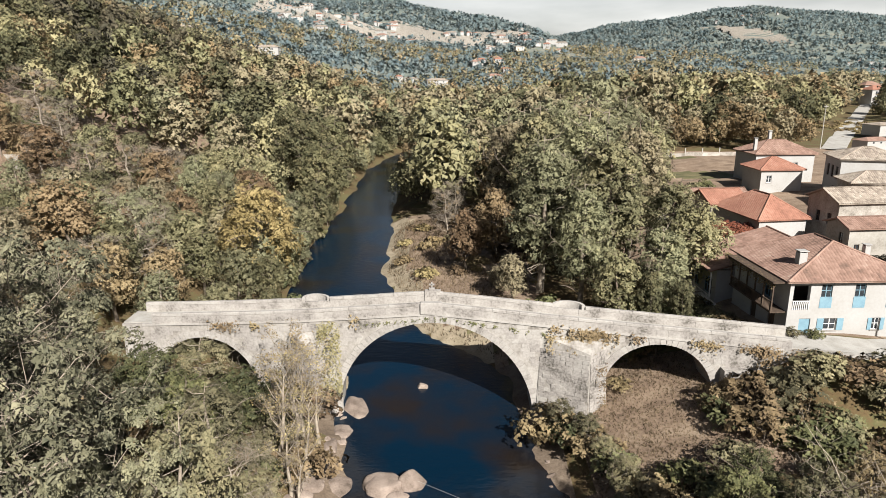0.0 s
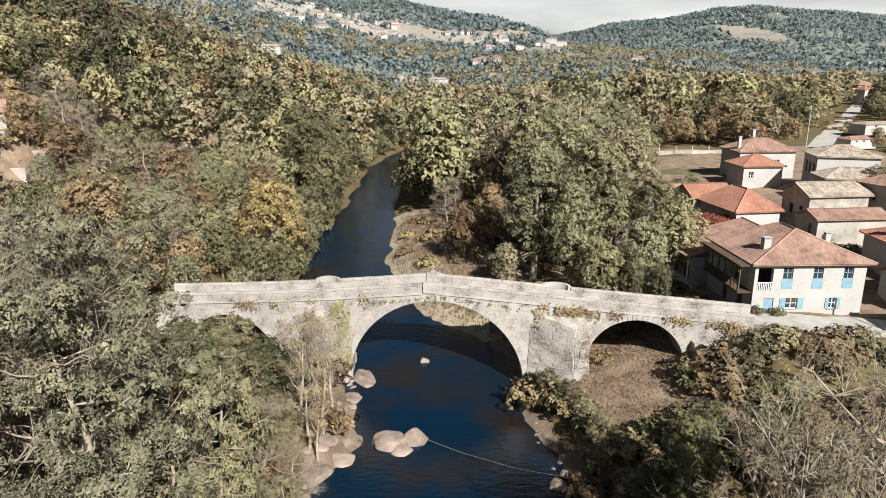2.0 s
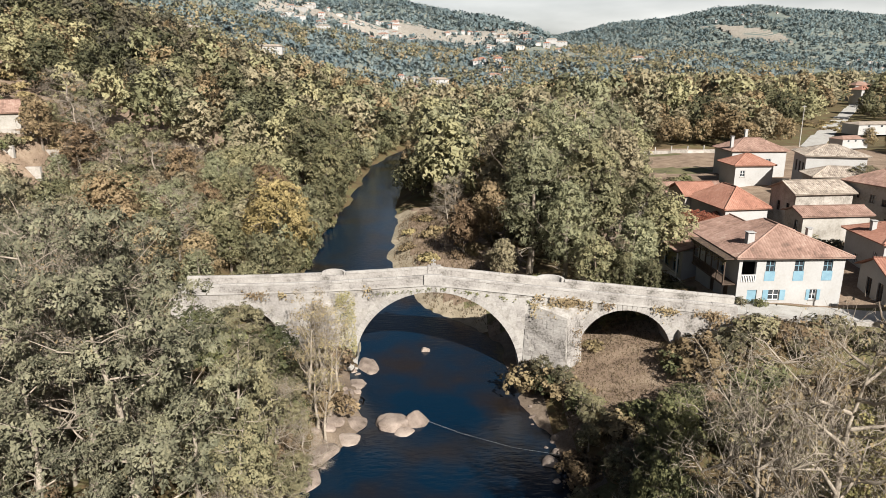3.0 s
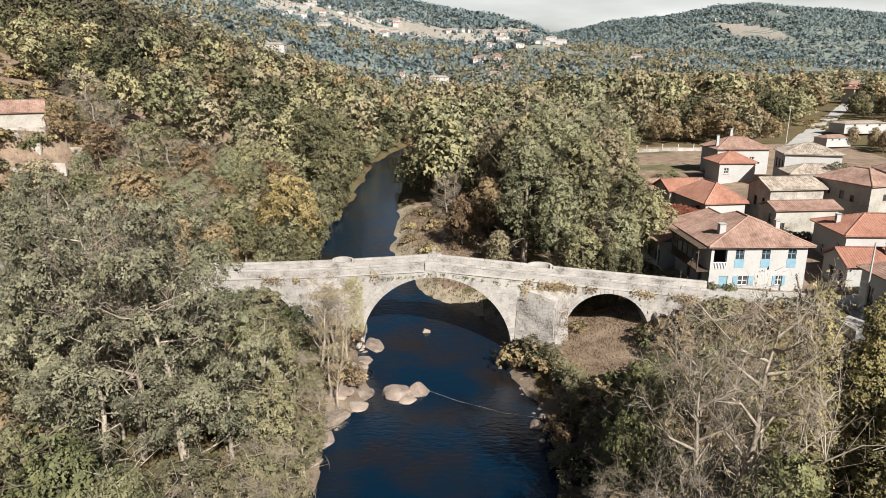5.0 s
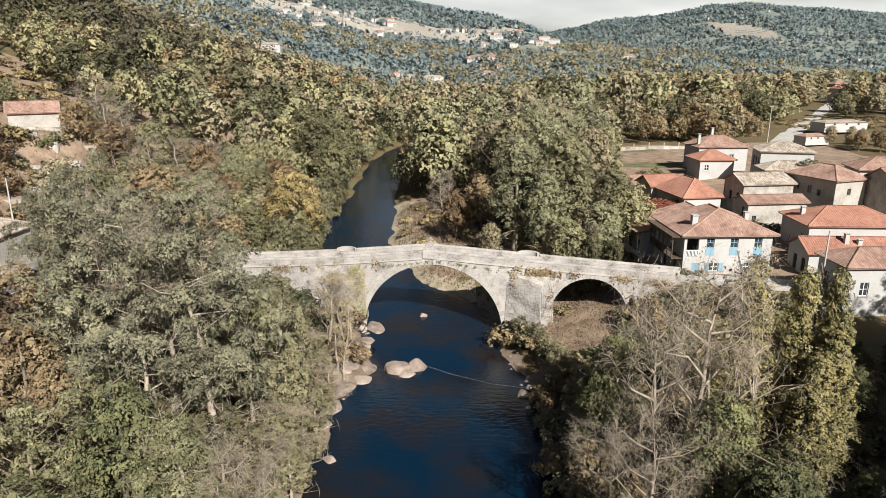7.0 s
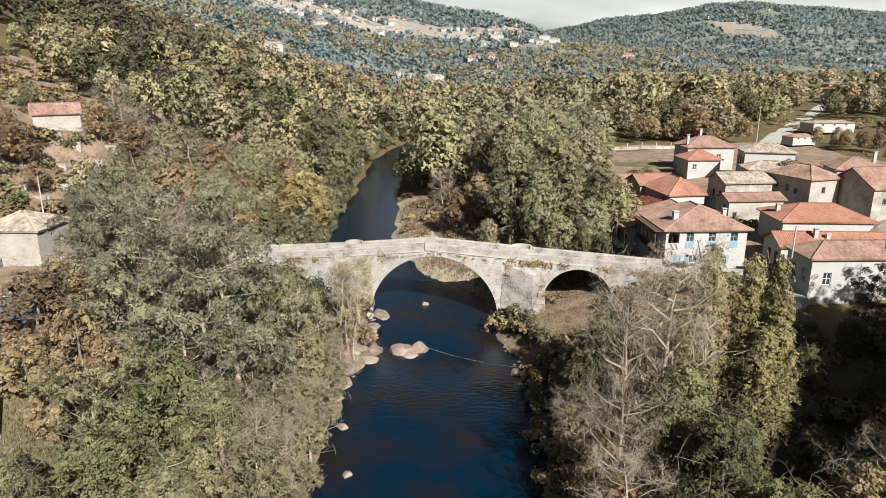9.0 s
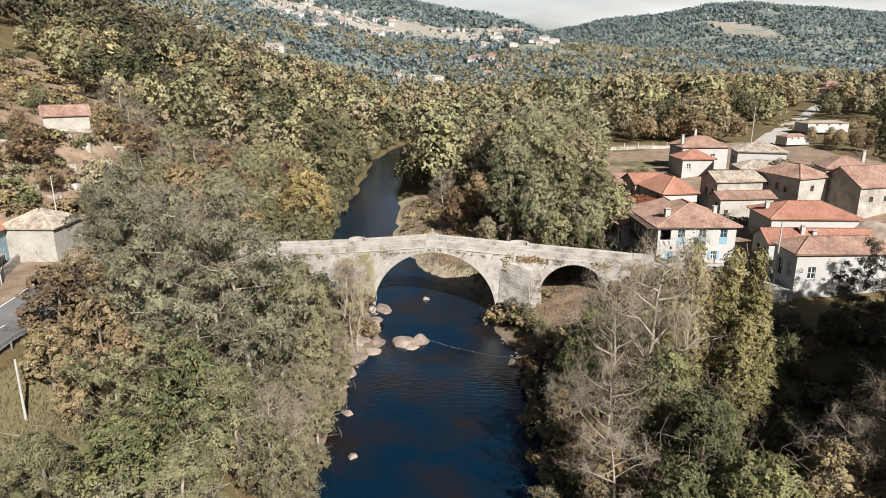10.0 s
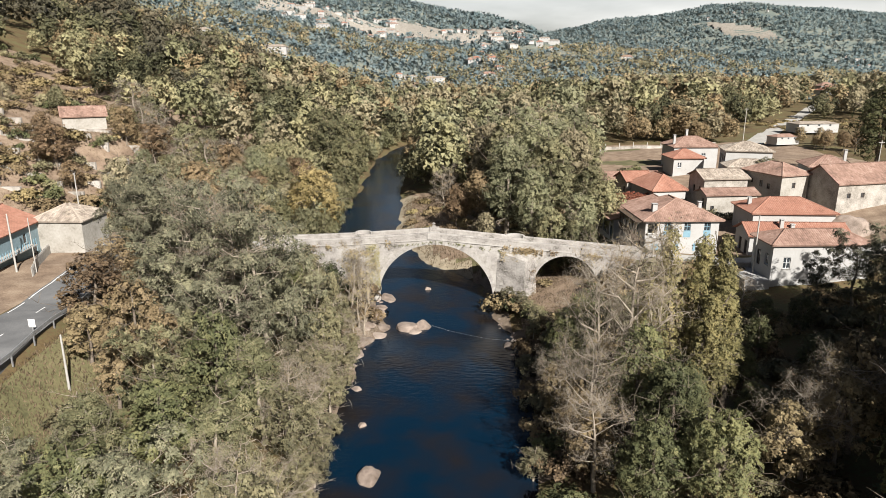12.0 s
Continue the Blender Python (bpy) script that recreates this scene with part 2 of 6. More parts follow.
# mid and far leaf colours raised above the near leaves' to offset self-shade
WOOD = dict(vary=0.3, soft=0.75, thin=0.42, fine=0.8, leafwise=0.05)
M["leaf_oak_lit"] = leafy("brightened_oak_leaves", (0.144, 0.147, 0.082), (0.299, 0.283, 0.160), (0.481, 0.420, 0.244), **WOOD)
M["leaf_poplar_lit"] = leafy("brightened_dry_poplar_leaves", (0.201, 0.175, 0.113), (0.351, 0.304, 0.193), (0.477, 0.407, 0.269), **WOOD)
M["leaf_chestnut_lit"] = leafy("brightened_russet_chestnut_leaves", (0.160, 0.114, 0.065), (0.334, 0.244, 0.140), (0.469, 0.358, 0.213), **WOOD)
M["leaf_ash_lit"] = leafy("brightened_grey_green_ash_leaves", (0.158, 0.164, 0.098), (0.307, 0.306, 0.183), (0.442, 0.417, 0.250), **WOOD)
M["leaf_dark_oak_lit"] = leafy("brightened_dark_oak_leaves", (0.096, 0.099, 0.056), (0.201, 0.192, 0.104), (0.346, 0.295, 0.168), **WOOD)
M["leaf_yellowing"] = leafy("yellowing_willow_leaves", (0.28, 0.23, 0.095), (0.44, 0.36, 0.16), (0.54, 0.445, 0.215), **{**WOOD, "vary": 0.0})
M["leaf_needle_lit"] = leafy("brightened_hill_pine_needles", (0.096, 0.091, 0.062), (0.206, 0.184, 0.117), (0.343, 0.279, 0.183), **WOOD)
# far leaves hold the blue of distance haze in their base colour
M["leaf_haze"] = leafy("hazy_wood_leaves", (0.171, 0.238, 0.256), (0.248, 0.315, 0.315), (0.341, 0.375, 0.339), vary=0.0, soft=0.9, thin=0.48, fine=0.03, leafwise=0.05)
M["leaf_plain"] = leafy("plain_wood_leaves", (0.130, 0.137, 0.078), (0.247, 0.227, 0.130), (0.364, 0.293, 0.163), vary=0.0, soft=0.82, fine=0.3, leafwise=0.06)
M["grass"] = material("dry_bank_grass", ((0.25, (0.055, 0.042, 0.024)), (0.5, (0.14, 0.102, 0.062)), (0.75, (0.24, 0.18, 0.115))), scale=0.5, fine=3, rough=0.85, island=0.3, translucent=0.2)


def water_material():
    m = bpy.data.materials.new("river_water")
    m.use_nodes = True
    n, l = m.node_tree.nodes, m.node_tree.links
    b = n["Principled BSDF"]
    b.inputs["Roughness"].default_value = 0.2
    b.inputs["IOR"].default_value = 1.333
    g = n.new("ShaderNodeNewGeometry")
    a = n.new("ShaderNodeTexNoise")
    a.inputs["Scale"].default_value, a.inputs["Detail"].default_value = 0.12, 3
    r = n.new("ShaderNodeValToRGB")
    e = r.color_ramp.elements
    e[0].position, e[0].color = 0.42, (0.0006, 0.0105, 0.024, 1)
    e[1].position, e[1].color = 0.70, (0.014, 0.0095, 0.0065, 1)
    l.new(g.outputs["Position"], a.inputs["Vector"])
    l.new(a.outputs["Fac"], r.inputs["Fac"])
    l.new(r.outputs["Color"], b.inputs["Base Color"])
    w = n.new("ShaderNodeTexNoise")
    w.inputs["Scale"].default_value, w.inputs["Detail"].default_value = 1.3, 4
    mp = n.new("ShaderNodeMapping")
    mp.inputs["Scale"].default_value = (0.8, 1.6, 1)
    l.new(g.outputs["Position"], mp.inputs["Vector"])
    l.new(mp.outputs["Vector"], w.inputs["Vector"])
    p = n.new("ShaderNodeBump")
    p.inputs["Strength"].default_value, p.inputs["Distance"].default_value = 0.5, 0.08
    l.new(w.outputs["Fac"], p.inputs["Height"])
    l.new(p.outputs["Normal"], b.inputs["Normal"])
    return m


M["water"] = water_material()

# ---- mesh helpers ----
def mesh_of(name, verts, faces, mats, index=None, smooth=False):
    me = bpy.data.meshes.new(name)
    me.from_pydata([tuple(v) for v in verts], [], [tuple(f) for f in faces])
    for m in mats:
        me.materials.append(m)
    if index is not None:
        me.polygons.foreach_set("material_index", np.asarray(index, dtype=np.int32))
    if smooth:
        me.polygons.foreach_set("use_smooth", np.ones(len(me.polygons), dtype=bool))
    me.update()
    return me


def quads_mesh(name, corners, mat, soft=None, tint=None):
    """A mesh of loose three- or four-cornered pieces from an array of shape (n, corners, 3); soft: the crown's way out at each piece, tint: its shade in the leaf's range."""
    n, k = len(corners), corners.shape[1]
    me = bpy.data.meshes.new(name)
    me.vertices.add(k * n)
    me.vertices.foreach_set("co", np.asarray(corners, dtype=np.float32).ravel())
    me.loops.add(k * n)
    me.loops.foreach_set("vertex_index", np.arange(k * n, dtype=np.int32))
    me.polygons.add(n)
    me.polygons.foreach_set("loop_start", np.arange(0, k * n, k, dtype=np.int32))
    me.materials.append(mat)
    if soft is not None:
        at = me.attributes.new("soft", "FLOAT_VECTOR", "FACE")
        at.data.foreach_set("vector", np.asarray(soft, dtype=np.float32).ravel())
        at = me.attributes.new("tint", "FLOAT", "FACE")
        at.data.foreach_set("value", np.asarray(np.full(n, 0.5) if tint is None else tint, dtype=np.float32).ravel())
    me.update(calc_edges=True)
    return me


def bm_mesh(name, bm, mat, smooth=False):
    me = bpy.data.meshes.new(name)
    bm.normal_update()
    bm.to_mesh(me)
    bm.free()
    me.materials.append(mat)
    if smooth:
        me.polygons.foreach_set("use_smooth", np.ones(len(me.polygons), dtype=bool))
    return me


def part(name, data, mat, parent, label=""):
    """One mesh object under a thing or a part; data is a bmesh or a mesh."""
    me = data if isinstance(data, bpy.types.Mesh) else bm_mesh(name, data, mat)
    ob = new(name, me)
    ob.parent = parent
    return tagged(ob, label)


def thing(name, m, label, category, group="", kind=""):
    ob = new(name)
    ob.empty_display_size = 0.2
    ob.matrix_basis = m
    return tagged(ob, label, category, group, kind)


def box(bm, x0, x1, y0, y1, z0, z1, bevel=0.0):
    r = bmesh.ops.create_cube(bm, size=1.0, matrix=Matrix.LocRotScale(((x0 + x1) / 2, (y0 + y1) / 2, (z0 + z1) / 2), None, (abs(x1 - x0), abs(y1 - y0), abs(z1 - z0))))
    if bevel:
        es = list({e for v in r["verts"] for e in v.link_edges})
        bmesh.ops.bevel(bm, geom=es, offset=bevel, segments=1, affect="EDGES")
    return bm


def boxed(*args):
    return box(bmesh.new(), *args)


def prism(bm, pts, z0, z1):
    lo = [bm.verts.new((x, y, z0)) for x, y in pts]
    hi = [bm.verts.new((x, y, z1)) for x, y in pts]
    bm.faces.new(lo[::-1])
    bm.faces.new(hi)
    for i in range(len(pts)):
        j = (i + 1) % len(pts)
        bm.faces.new((lo[i], lo[j], hi[j], hi[i]))
    return bm


def tube(verts, faces, pts, radii, sides=5):
    """Adds a tapered tube along pts to the lists."""
    base = len(verts)
    pts = [Vector(p) for p in pts]
    for i, p in enumerate(pts):
        d = (pts[min(i + 1, len(pts) - 1)] - pts[max(i - 1, 0)]).normalized()
        u = d.cross(Vector((0.31, 0.87, 0.38))).normalized()
        w = d.cross(u)
        for k in range(sides):
            a = 2 * math.pi * k / sides
            verts.append(p + (u * math.cos(a) + w * math.sin(a)) * radii[i])
    for i in range(len(pts) - 1):
        for k in range(sides):
            a, b = base + i * sides + k, base + i * sides + (k + 1) % sides
            faces.append((a, b, b + sides, a + sides))


# ---- ground ----
RIVER_Y = (-400, -60, 0, 20, 35, 50, 62, 70, 76, 88, 100, 122, 140, 180, 213, 250, 300, 360, 450)
RIVER_X = (-30, -6, -1, -1, -0.5, -0.4, -1.6, -6.7, -11.0, -14.2, -16, -16.7, -16.6, -17.6, -17.5, -12, 6, 40, 110)
RIVER_W = (11, 11, 10.5, 10.6, 10, 8.6, 8.2, 8.2, 7.8, 7.2, 7.0, 6.2, 5.8, 6.2, 7.0, 6, 5, 5, 5)


def step(a, b, v):
    t = np.clip((v - a) / (b - a), 0, 1)
    return t * t * (3 - 2 * t)


def wob(x, y, s, k=0.0):
    return np.sin(x / s + 1.7 * np.sin(y / s * 0.8 + k)) * np.cos(y / s * 1.1 + 1.3 * np.sin(x / s * 0.7 + 2 * k))


def shore(x, y):
    """Metres from the water's edge, negative in the river."""
    xc, hw = np.interp(y, RIVER_Y, RIVER_X), np.interp(y, RIVER_Y, RIVER_W)
    point = np.where(x < xc, 2.6 * np.exp(-((y - 43.5) / 4.2) ** 2), 0)
    return np.abs(x - xc) - hw + point + 0.9 * wob(x, y, 3.1) * np.where(y < 62, 1.0, 0.4) + 0.4 * wob(x, y, 2.0, 1) * (y < 62) + 0.9 * wob(x, y, 7.3, 2)


def height(x, y):
    x, y = np.asarray(x, float), np.asarray(y, float)
    d = shore(x, y)
    z = np.where(d < 0, -1.2 * step(0, 3, -d), 1.4 * step(0, 4, d) + 0.05 * np.clip(d, 0, 10))
    s = -x
    left_near = np.interp(s, (10, 20, 30, 35, 38, 39, 47, 60, 80, 120, 300, 700), (2, 2.6, 3.9, 5.3, 9.1, 9.5, 9.5, 9.7, 13, 24, 70, 110))
    left_far = np.interp(s, (10, 30, 45, 60, 70, 80, 120, 180, 300, 700), (2, 3, 6, 11, 17, 21, 33, 56, 92, 130))
    left = left_near + (left_far - left_near) * step(48, 96, y)
    near = np.interp(x, (8, 20, 34, 48, 70, 120, 400), (2, 2.8, 3.6, 4.6, 7, 12, 25))
    mid = np.interp(x, (8, 16, 24, 29, 31.5, 45, 60, 100, 400), (1.6, 2.2, 3.4, 5.5, 6.9, 6.6, 8.0, 12, 16))
    far = np.interp(x, (8, 20, 32, 42, 60, 80, 200, 500), (1.8, 3, 5.5, 8.8, 9.8, 10.5, 11.5, 15))
    right = near + (mid - near) * step(40, 50, y) + (far - mid) * step(58, 90, y)
    ter = np.where(x < np.interp(y, RIVER_Y, RIVER_X), left, right)
    z = z + np.clip(ter - 1.4, 0, None) * step(2, 16, d)
    # hills round the valley
    ridge1 = np.interp(x, (-2500, -900, -500, -77, 127, 215, 330, 600), (300, 290, 245, 160, 112, 62, 22, 12))
    ridge2 = np.interp(x, (0, 346, 600, 720, 917, 1272, 1600, 2600), (50, 130, 180, 178, 214, 208, 190, 225))
    h1 = (ridge1 - 12) * step(430, 1450, y + 120 * wob(x, y, 170)) 
    h2 = (ridge2 - 12) * step(1250, 2400, y + 160 * wob(x, y, 260, 2))
    low = 26 * np.exp(-((x - 330) / 190) ** 2 - ((y - 930) / 170) ** 2)
    gate = step(250, 900, y)
    z = np.where(y > 250, z * (1 - gate) + gate * np.clip(10 + 0 * z, 0, None), z)
    hill_l = (left_far - 2) * step(25, 90, s) * step(96, 200, y) * (1 - step(420, 900, y))
    z = np.maximum(z, np.where((y > 96) & (s > 26), hill_l, -99))
    far_z = np.maximum(h1, h2) + low
    rough = (7 * wob(x, y, 45) + 3 * wob(x, y, 19, 3)) * step(450, 900, y)
    z = z + far_z + rough
    yard = 1 - step(8, 17, np.hypot(x + 77.5, y - 101))
    z = z + (21.8 - z) * yard
    back = 60 * step(150, 900, -y)
    return z + back + 0.18 * wob(x, y, 2.3, 2) * step(1, 4, d) + 0.5 * wob(x, y, 9, 1) * step(6, 20, d)


def spread(lo, hi, a, b, fine, grow):
    v = list(np.arange(a, b, fine))
    g = fine
    while v[-1] < hi:
        g *= grow
        v.append(v[-1] + g)
    g = fine
    while v[0] > lo:
        g *= grow
        v.insert(0, v[0] - g)
    return np.array(v)


gx, gy = spread(-3600, 3600, -42, 62, 1.4, 1.055), spread(-1500, 4300, -45, 130, 1.4, 1.035)
GX, GY = np.meshgrid(gx, gy)
GZ = height(GX, GY)
nx, ny = len(gx), len(gy)
gid = np.arange(nx * ny).reshape(ny, nx)
gfaces = np.stack([gid[:-1, :-1], gid[:-1, 1:], gid[1:, 1:], gid[1:, :-1]], -1).reshape(-1, 4)
cx, cy = (GX[:-1, :-1] + GX[1:, 1:]).ravel() / 2, (GY[:-1, :-1] + GY[1:, 1:]).ravel() / 2
cd = shore(cx, cy) + 0.8 * wob(cx, cy, 2.1)
gmat = np.zeros(len(cx), int)
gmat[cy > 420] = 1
gmat[(cd < 1.6) & (cy < 64)] = 2
gmat[(cx > 11.5) & (cx < 26) & (cy > 41) & (cy < 60)] = 3
gmat[(cx > -12) & (cx < 12) & (cy > 64) & (cy < 135) & (cd > 0.4)] = 3
gmat[(cx > -2) & (cx < 14) & (cy > 62) & (cy < 73) & (cd > 2)] = 4
gmat[(cx > -14) & (cx < 6) & (cy > 60) & (cy < 135) & (cd > -0.5) & (cd < 3.4)] = 5
gmat[(cx > 27) & (cx < 110) & (cy > 56) & (cy < 172)] = 3
gmat[(cx > 38) & (cx < 75) & (cy > 128) & (cy < 160) & (wob(cx, cy, 9) > 0.5)] = 4
gmat[(cx < -30) & (cx > -38) & (cy < 25) & (cy > -10)] = 4
gmat[(cx < -46) & (cx > -62) & (cy > -10) & (cy < 60)] = 3
gmat[(cx < -62) & (cx > -150) & (cy > 60) & (cy < 180)] = 3
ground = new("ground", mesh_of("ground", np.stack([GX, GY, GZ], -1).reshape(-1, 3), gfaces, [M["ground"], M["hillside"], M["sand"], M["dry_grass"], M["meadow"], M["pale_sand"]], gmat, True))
tagged(ground, "river valley ground with litter, dry grass and terraced slopes", "ground", kind="structure")


def ground_z(x, y):
    return float(height(x, y))


# the river's surface
wy = np.concatenate([np.arange(-200, 460, 4.0)])
wv, wf = [], []
for i, y in enumerate(wy):
    xc, hw = np.interp(y, RIVER_Y, RIVER_X), np.interp(y, RIVER_Y, RIVER_W) + 4
    wv += [(xc - hw, y, 0), (xc + hw, y, 0)]
    if i:
        wf.append((2 * i - 2, 2 * i - 1, 2 * i + 1, 2 * i))
water = tagged(new("water", mesh_of("water", wv, wf, [M["water"]])), "dark still river water with faint ripples", "water", kind="structure")

# ---- bridge ----
NEAR, FAR, SLANT = 54.6, 58.1, -0.1      # outer faces: y = NEAR + SLANT * x
TOP_X = (-60, -45, -29, -20, -13, -1, 6, 13, 22, 31, 46, 62)
TOP_Z = (8.9, 8.9, 8.95, 9.4, 9.85, 10.95, 10.4, 9.85, 9.2, 8.55, 7.7, 7.4)
ARCHES = ((-0.75, 0.25, 8.85), (18.8, 3.1, 4.7), (-22.3, 2.0, 4.9))    # middle x, springing z, radius


def top_z(x):
    return float(np.interp(x, TOP_X, TOP_Z))


def face_y(x, back=0.0):
    return NEAR + SLANT * x + back


def arch_z(x, grow=0.0):
    """Height of the underside of the arch over x, or None."""
    for c, z, r in ARCHES:
        if abs(x - c) < r + grow:
            return z + math.sqrt((r + grow) ** 2 - (x - c) ** 2)
    return None


bridge = thing("stone_bridge", pose(0, 0, 0), "pale granite humpback bridge with three round arches over the river", "bridge")
# solid core under the deck, cut out over the arches
xs = sorted(set([round(v, 3) for v in np.arange(-30, 31.01, 0.5)] + [round(c + r * math.cos(a), 3) for c, z, r in ARCHES for a in np.linspace(0.0005, math.pi - 0.0005, 41)]))
cv, cf = [], []
for i, x in enumerate(xs):
    t = top_z(x) - 0.98
    b = arch_z(x)
    b = -1.5 if b is None else b
    for y in (face_y(x), face_y(x, FAR - NEAR)):
        cv += [(x, y, b), (x, y, t)]
for i in range(len(xs) - 1):
    a, b = 4 * i, 4 * i + 4
    mid = (xs[i] + xs[i + 1]) / 2
    cf += [(a, b, b + 1, a + 1), (a + 2, a + 3, b + 3, b + 2), (a + 1, b + 1, b + 3, a + 3), (a, a + 2, b + 2, b)]
# legs of the arches stand straight below their springing
part("core", mesh_of("core", cv, cf, [M["joint"]]), None, bridge, "rough granite rubble body of the bridge")


def strip(name, x0, x1, ya, yb, za, zb, mat, label="", step_x=0.6, mats=None):
    """A long bar that follows the hump: ya, yb set back from the near face; za, zb relative to the parapet's top."""
    bm = bmesh.new()
    rows = []
    n = max(1, int(round((x1 - x0) / step_x)))
    for i in range(n + 1):
        x = x0 + (x1 - x0) * i / n
        t = top_z(x)
        rows.append([bm.verts.new((x, face_y(x, y), t + z)) for y, z in ((ya, za), (yb, za), (yb, zb), (ya, zb))])
    for p, q in zip(rows, rows[1:]):
        for k in range(4):
            bm.faces.new((p[k], p[(k + 1) % 4], q[(k + 1) % 4], q[k]))
    bm.faces.new(rows[0][::-1])
    bm.faces.new(rows[-1])
    bmesh.ops.recalc_face_normals(bm, faces=bm.faces)
    return part(name, bm, mat, bridge, label)


W = FAR - NEAR
strip("deck", -30, 33, 0.36, W - 0.36, -1.2, -0.93, M["deck"], "worn pale paving between the parapets")
strip("string_course", -28, 29, -0.12, 0.3, -1.12, -0.95, M["stone"])


def coped(name, x0, x1, ya, yb, extra=0.0):
    """A parapet as a run of long coping blocks on a wall."""
    x = x0
    while x < x1 - 0.05:
        w = min(random.uniform(1.1, 1.9), x1 - x)
        if x1 - x - w < 0.5:
            w = x1 - x
        bm = bmesh.new()
        j = random.uniform(-0.015, 0.02)
        v = []
        for xx in (x + 0.012, x + w - 0.012):
            t = top_z(xx) + extra
            for y, z in ((ya - 0.03, -0.24), (yb + 0.03, -0.24), (yb + 0.03, -0.04), (yb - 0.04, j), (ya + 0.04, j), (ya - 0.03, -0.04)):
                v.append(bm.verts.new((xx, face_y(xx, y), t + z)))
        for k in range(6):
            bm.faces.new((v[k], v[(k + 1) % 6], v[6 + (k + 1) % 6], v[6 + k]))
        bm.faces.new(v[:6][::-1])
        bm.faces.new(v[6:])
        bmesh.ops.recalc_face_normals(bm, faces=bm.faces)
        part(name, bm, M["stone"], bridge)
        x += w


REFUGES = ((-13.4, -10.7), (10.0, 13.0))
for a, b in ((-29, -13.4), (-10.7, 10.0), (13.0, 30.6)):
    strip("parapet_wall", a, b, W - 0.36, W, -1.0, -0.22, M["joint"])
    coped("coping_block", a, b, W - 0.37, W + 0.01)
strip("parapet_wall", -27, 29.5, 0, 0.36, -1.0, -0.22, M["joint"])
coped("coping_block", -27, 29.5, -0.01, 0.37)
# bowed refuges over the piers
for a, b in REFUGES:
    bm = bmesh.new()
    c, hw = (a + b) / 2, (b - a) / 2
    rows = []
    for k in range(13):
        th = math.pi * k / 12
        ring = []
        for r, z in ((1.0, -1.0), (1.0, 0.1), (0.8, 0.1), (0.8, -1.0)):
            x = c - math.cos(th) * hw * r
            up = 0.14 * math.sin(th) if z > 0 else 0
            ring.append(bm.verts.new((x, face_y(x, W - 0.2) + math.sin(th) * 0.9 * r, top_z(c) + z - 0.1 + up)))
        rows.append(ring)
    for p, q in zip(rows, rows[1:]):
        for k in range(4):
            bm.faces.new((p[k], p[(k + 1) % 4], q[(k + 1) % 4], q[k]))
    bm.faces.new(rows[0][::-1])
    bm.faces.new(rows[-1])
    bmesh.ops.recalc_face_normals(bm, faces=bm.faces)
    part("refuge_wall", bm, M["stone"], bridge, "bowed parapet of a refuge")
    bm = bmesh.new()
    prism(bm, [(c - math.cos(math.pi * k / 12) * hw, face_y(c, W - 0.3) + math.sin(math.pi * k / 12) * 0.85) for k in range(13)], 2.0, top_z(c) - 0.93)
    part("refuge_base", bm, M["joint"], bridge)
# the block and the small cross at the crown
part("crown_block", boxed(-2.0, -0.1, face_y(-1) - 0.14, face_y(-1) + 0.42, top_z(-1) - 1.05, top_z(-1) + 0.03, 0.03), M["stone"], bridge, "upright granite block at the crown")
part("crown_block", boxed(-1.7, -0.2, face_y(-1, W) - 0.44, face_y(-1, W) + 0.06, top_z(-1) - 1.0, top_z(-1) + 0.1, 0.03), M["stone"], bridge)
cross = bmesh.new()
cyy = face_y(-1, W) - 0.2
box(cross, -1.3, -0.75, cyy - 0.2, cyy + 0.2, top_z(-1) + 0.1, top_z(-1) + 0.3, 0.03)
box(cross, -1.1, -0.95, cyy - 0.08, cyy + 0.08, top_z(-1) + 0.3, top_z(-1) + 0.85, 0.02)
box(cross, -1.27, -0.78, cyy - 0.08, cyy + 0.08, top_z(-1) + 0.55, top_z(-1) + 0.7, 0.02)
part("wayside_cross", cross, M["stone"], bridge, "small stone cross on the parapet")


def cutwater(x0, xt, x1, out, z0, z1, cap):
    """A pointed pier against the near face with a sloping cap."""
    bm = bmesh.new()
    pts = [(x0, face_y(x0) + 0.05), (xt, face_y(xt) - out), (x1, face_y(x1) + 0.05)]
    lo = [bm.verts.new((x + (0.25 if i == 2 else -0.25 if i == 0 else 0), y - 0.25, z0)) for i, (x, y) in enumerate(pts)]
    hi = [bm.verts.new((x, y, z1)) for x, y in pts]
    ap = [bm.verts.new((x0 + 0.1, face_y(x0) + 0.06, z1 + cap)), bm.verts.new((x1 - 0.1, face_y(x1) + 0.06, z1 + cap))]
    for f in ((lo[0], lo[1], hi[1], hi[0]), (lo[1], lo[2], hi[2], hi[1]), (hi[0], hi[1], ap[0]), (hi[1], hi[2], ap[1]), (hi[1], ap[1], ap[0])):
        bm.faces.new(f)
    return part("cutwater", bm, M["joint"], bridge, "rough squared granite pier with a pointed face")


cutwater(8.6, 12.6, 14.3, 1.5, 0.2, 7.2, 1.0)
cutwater(-14.3, -11.9, -9.5, 1.4, -0.5, 6.8, 1.0)


# ---- laid stones of the bridge ----
def block_kind(i):
    """A squared stone one metre each way with worn uneven edges, its face towards -y."""
    bm = boxed(-0.5, 0.5, -0.5, 0.5, -0.5, 0.5)
    bmesh.ops.bevel(bm, geom=list(bm.edges), offset=0.02, segments=1, affect="EDGES")
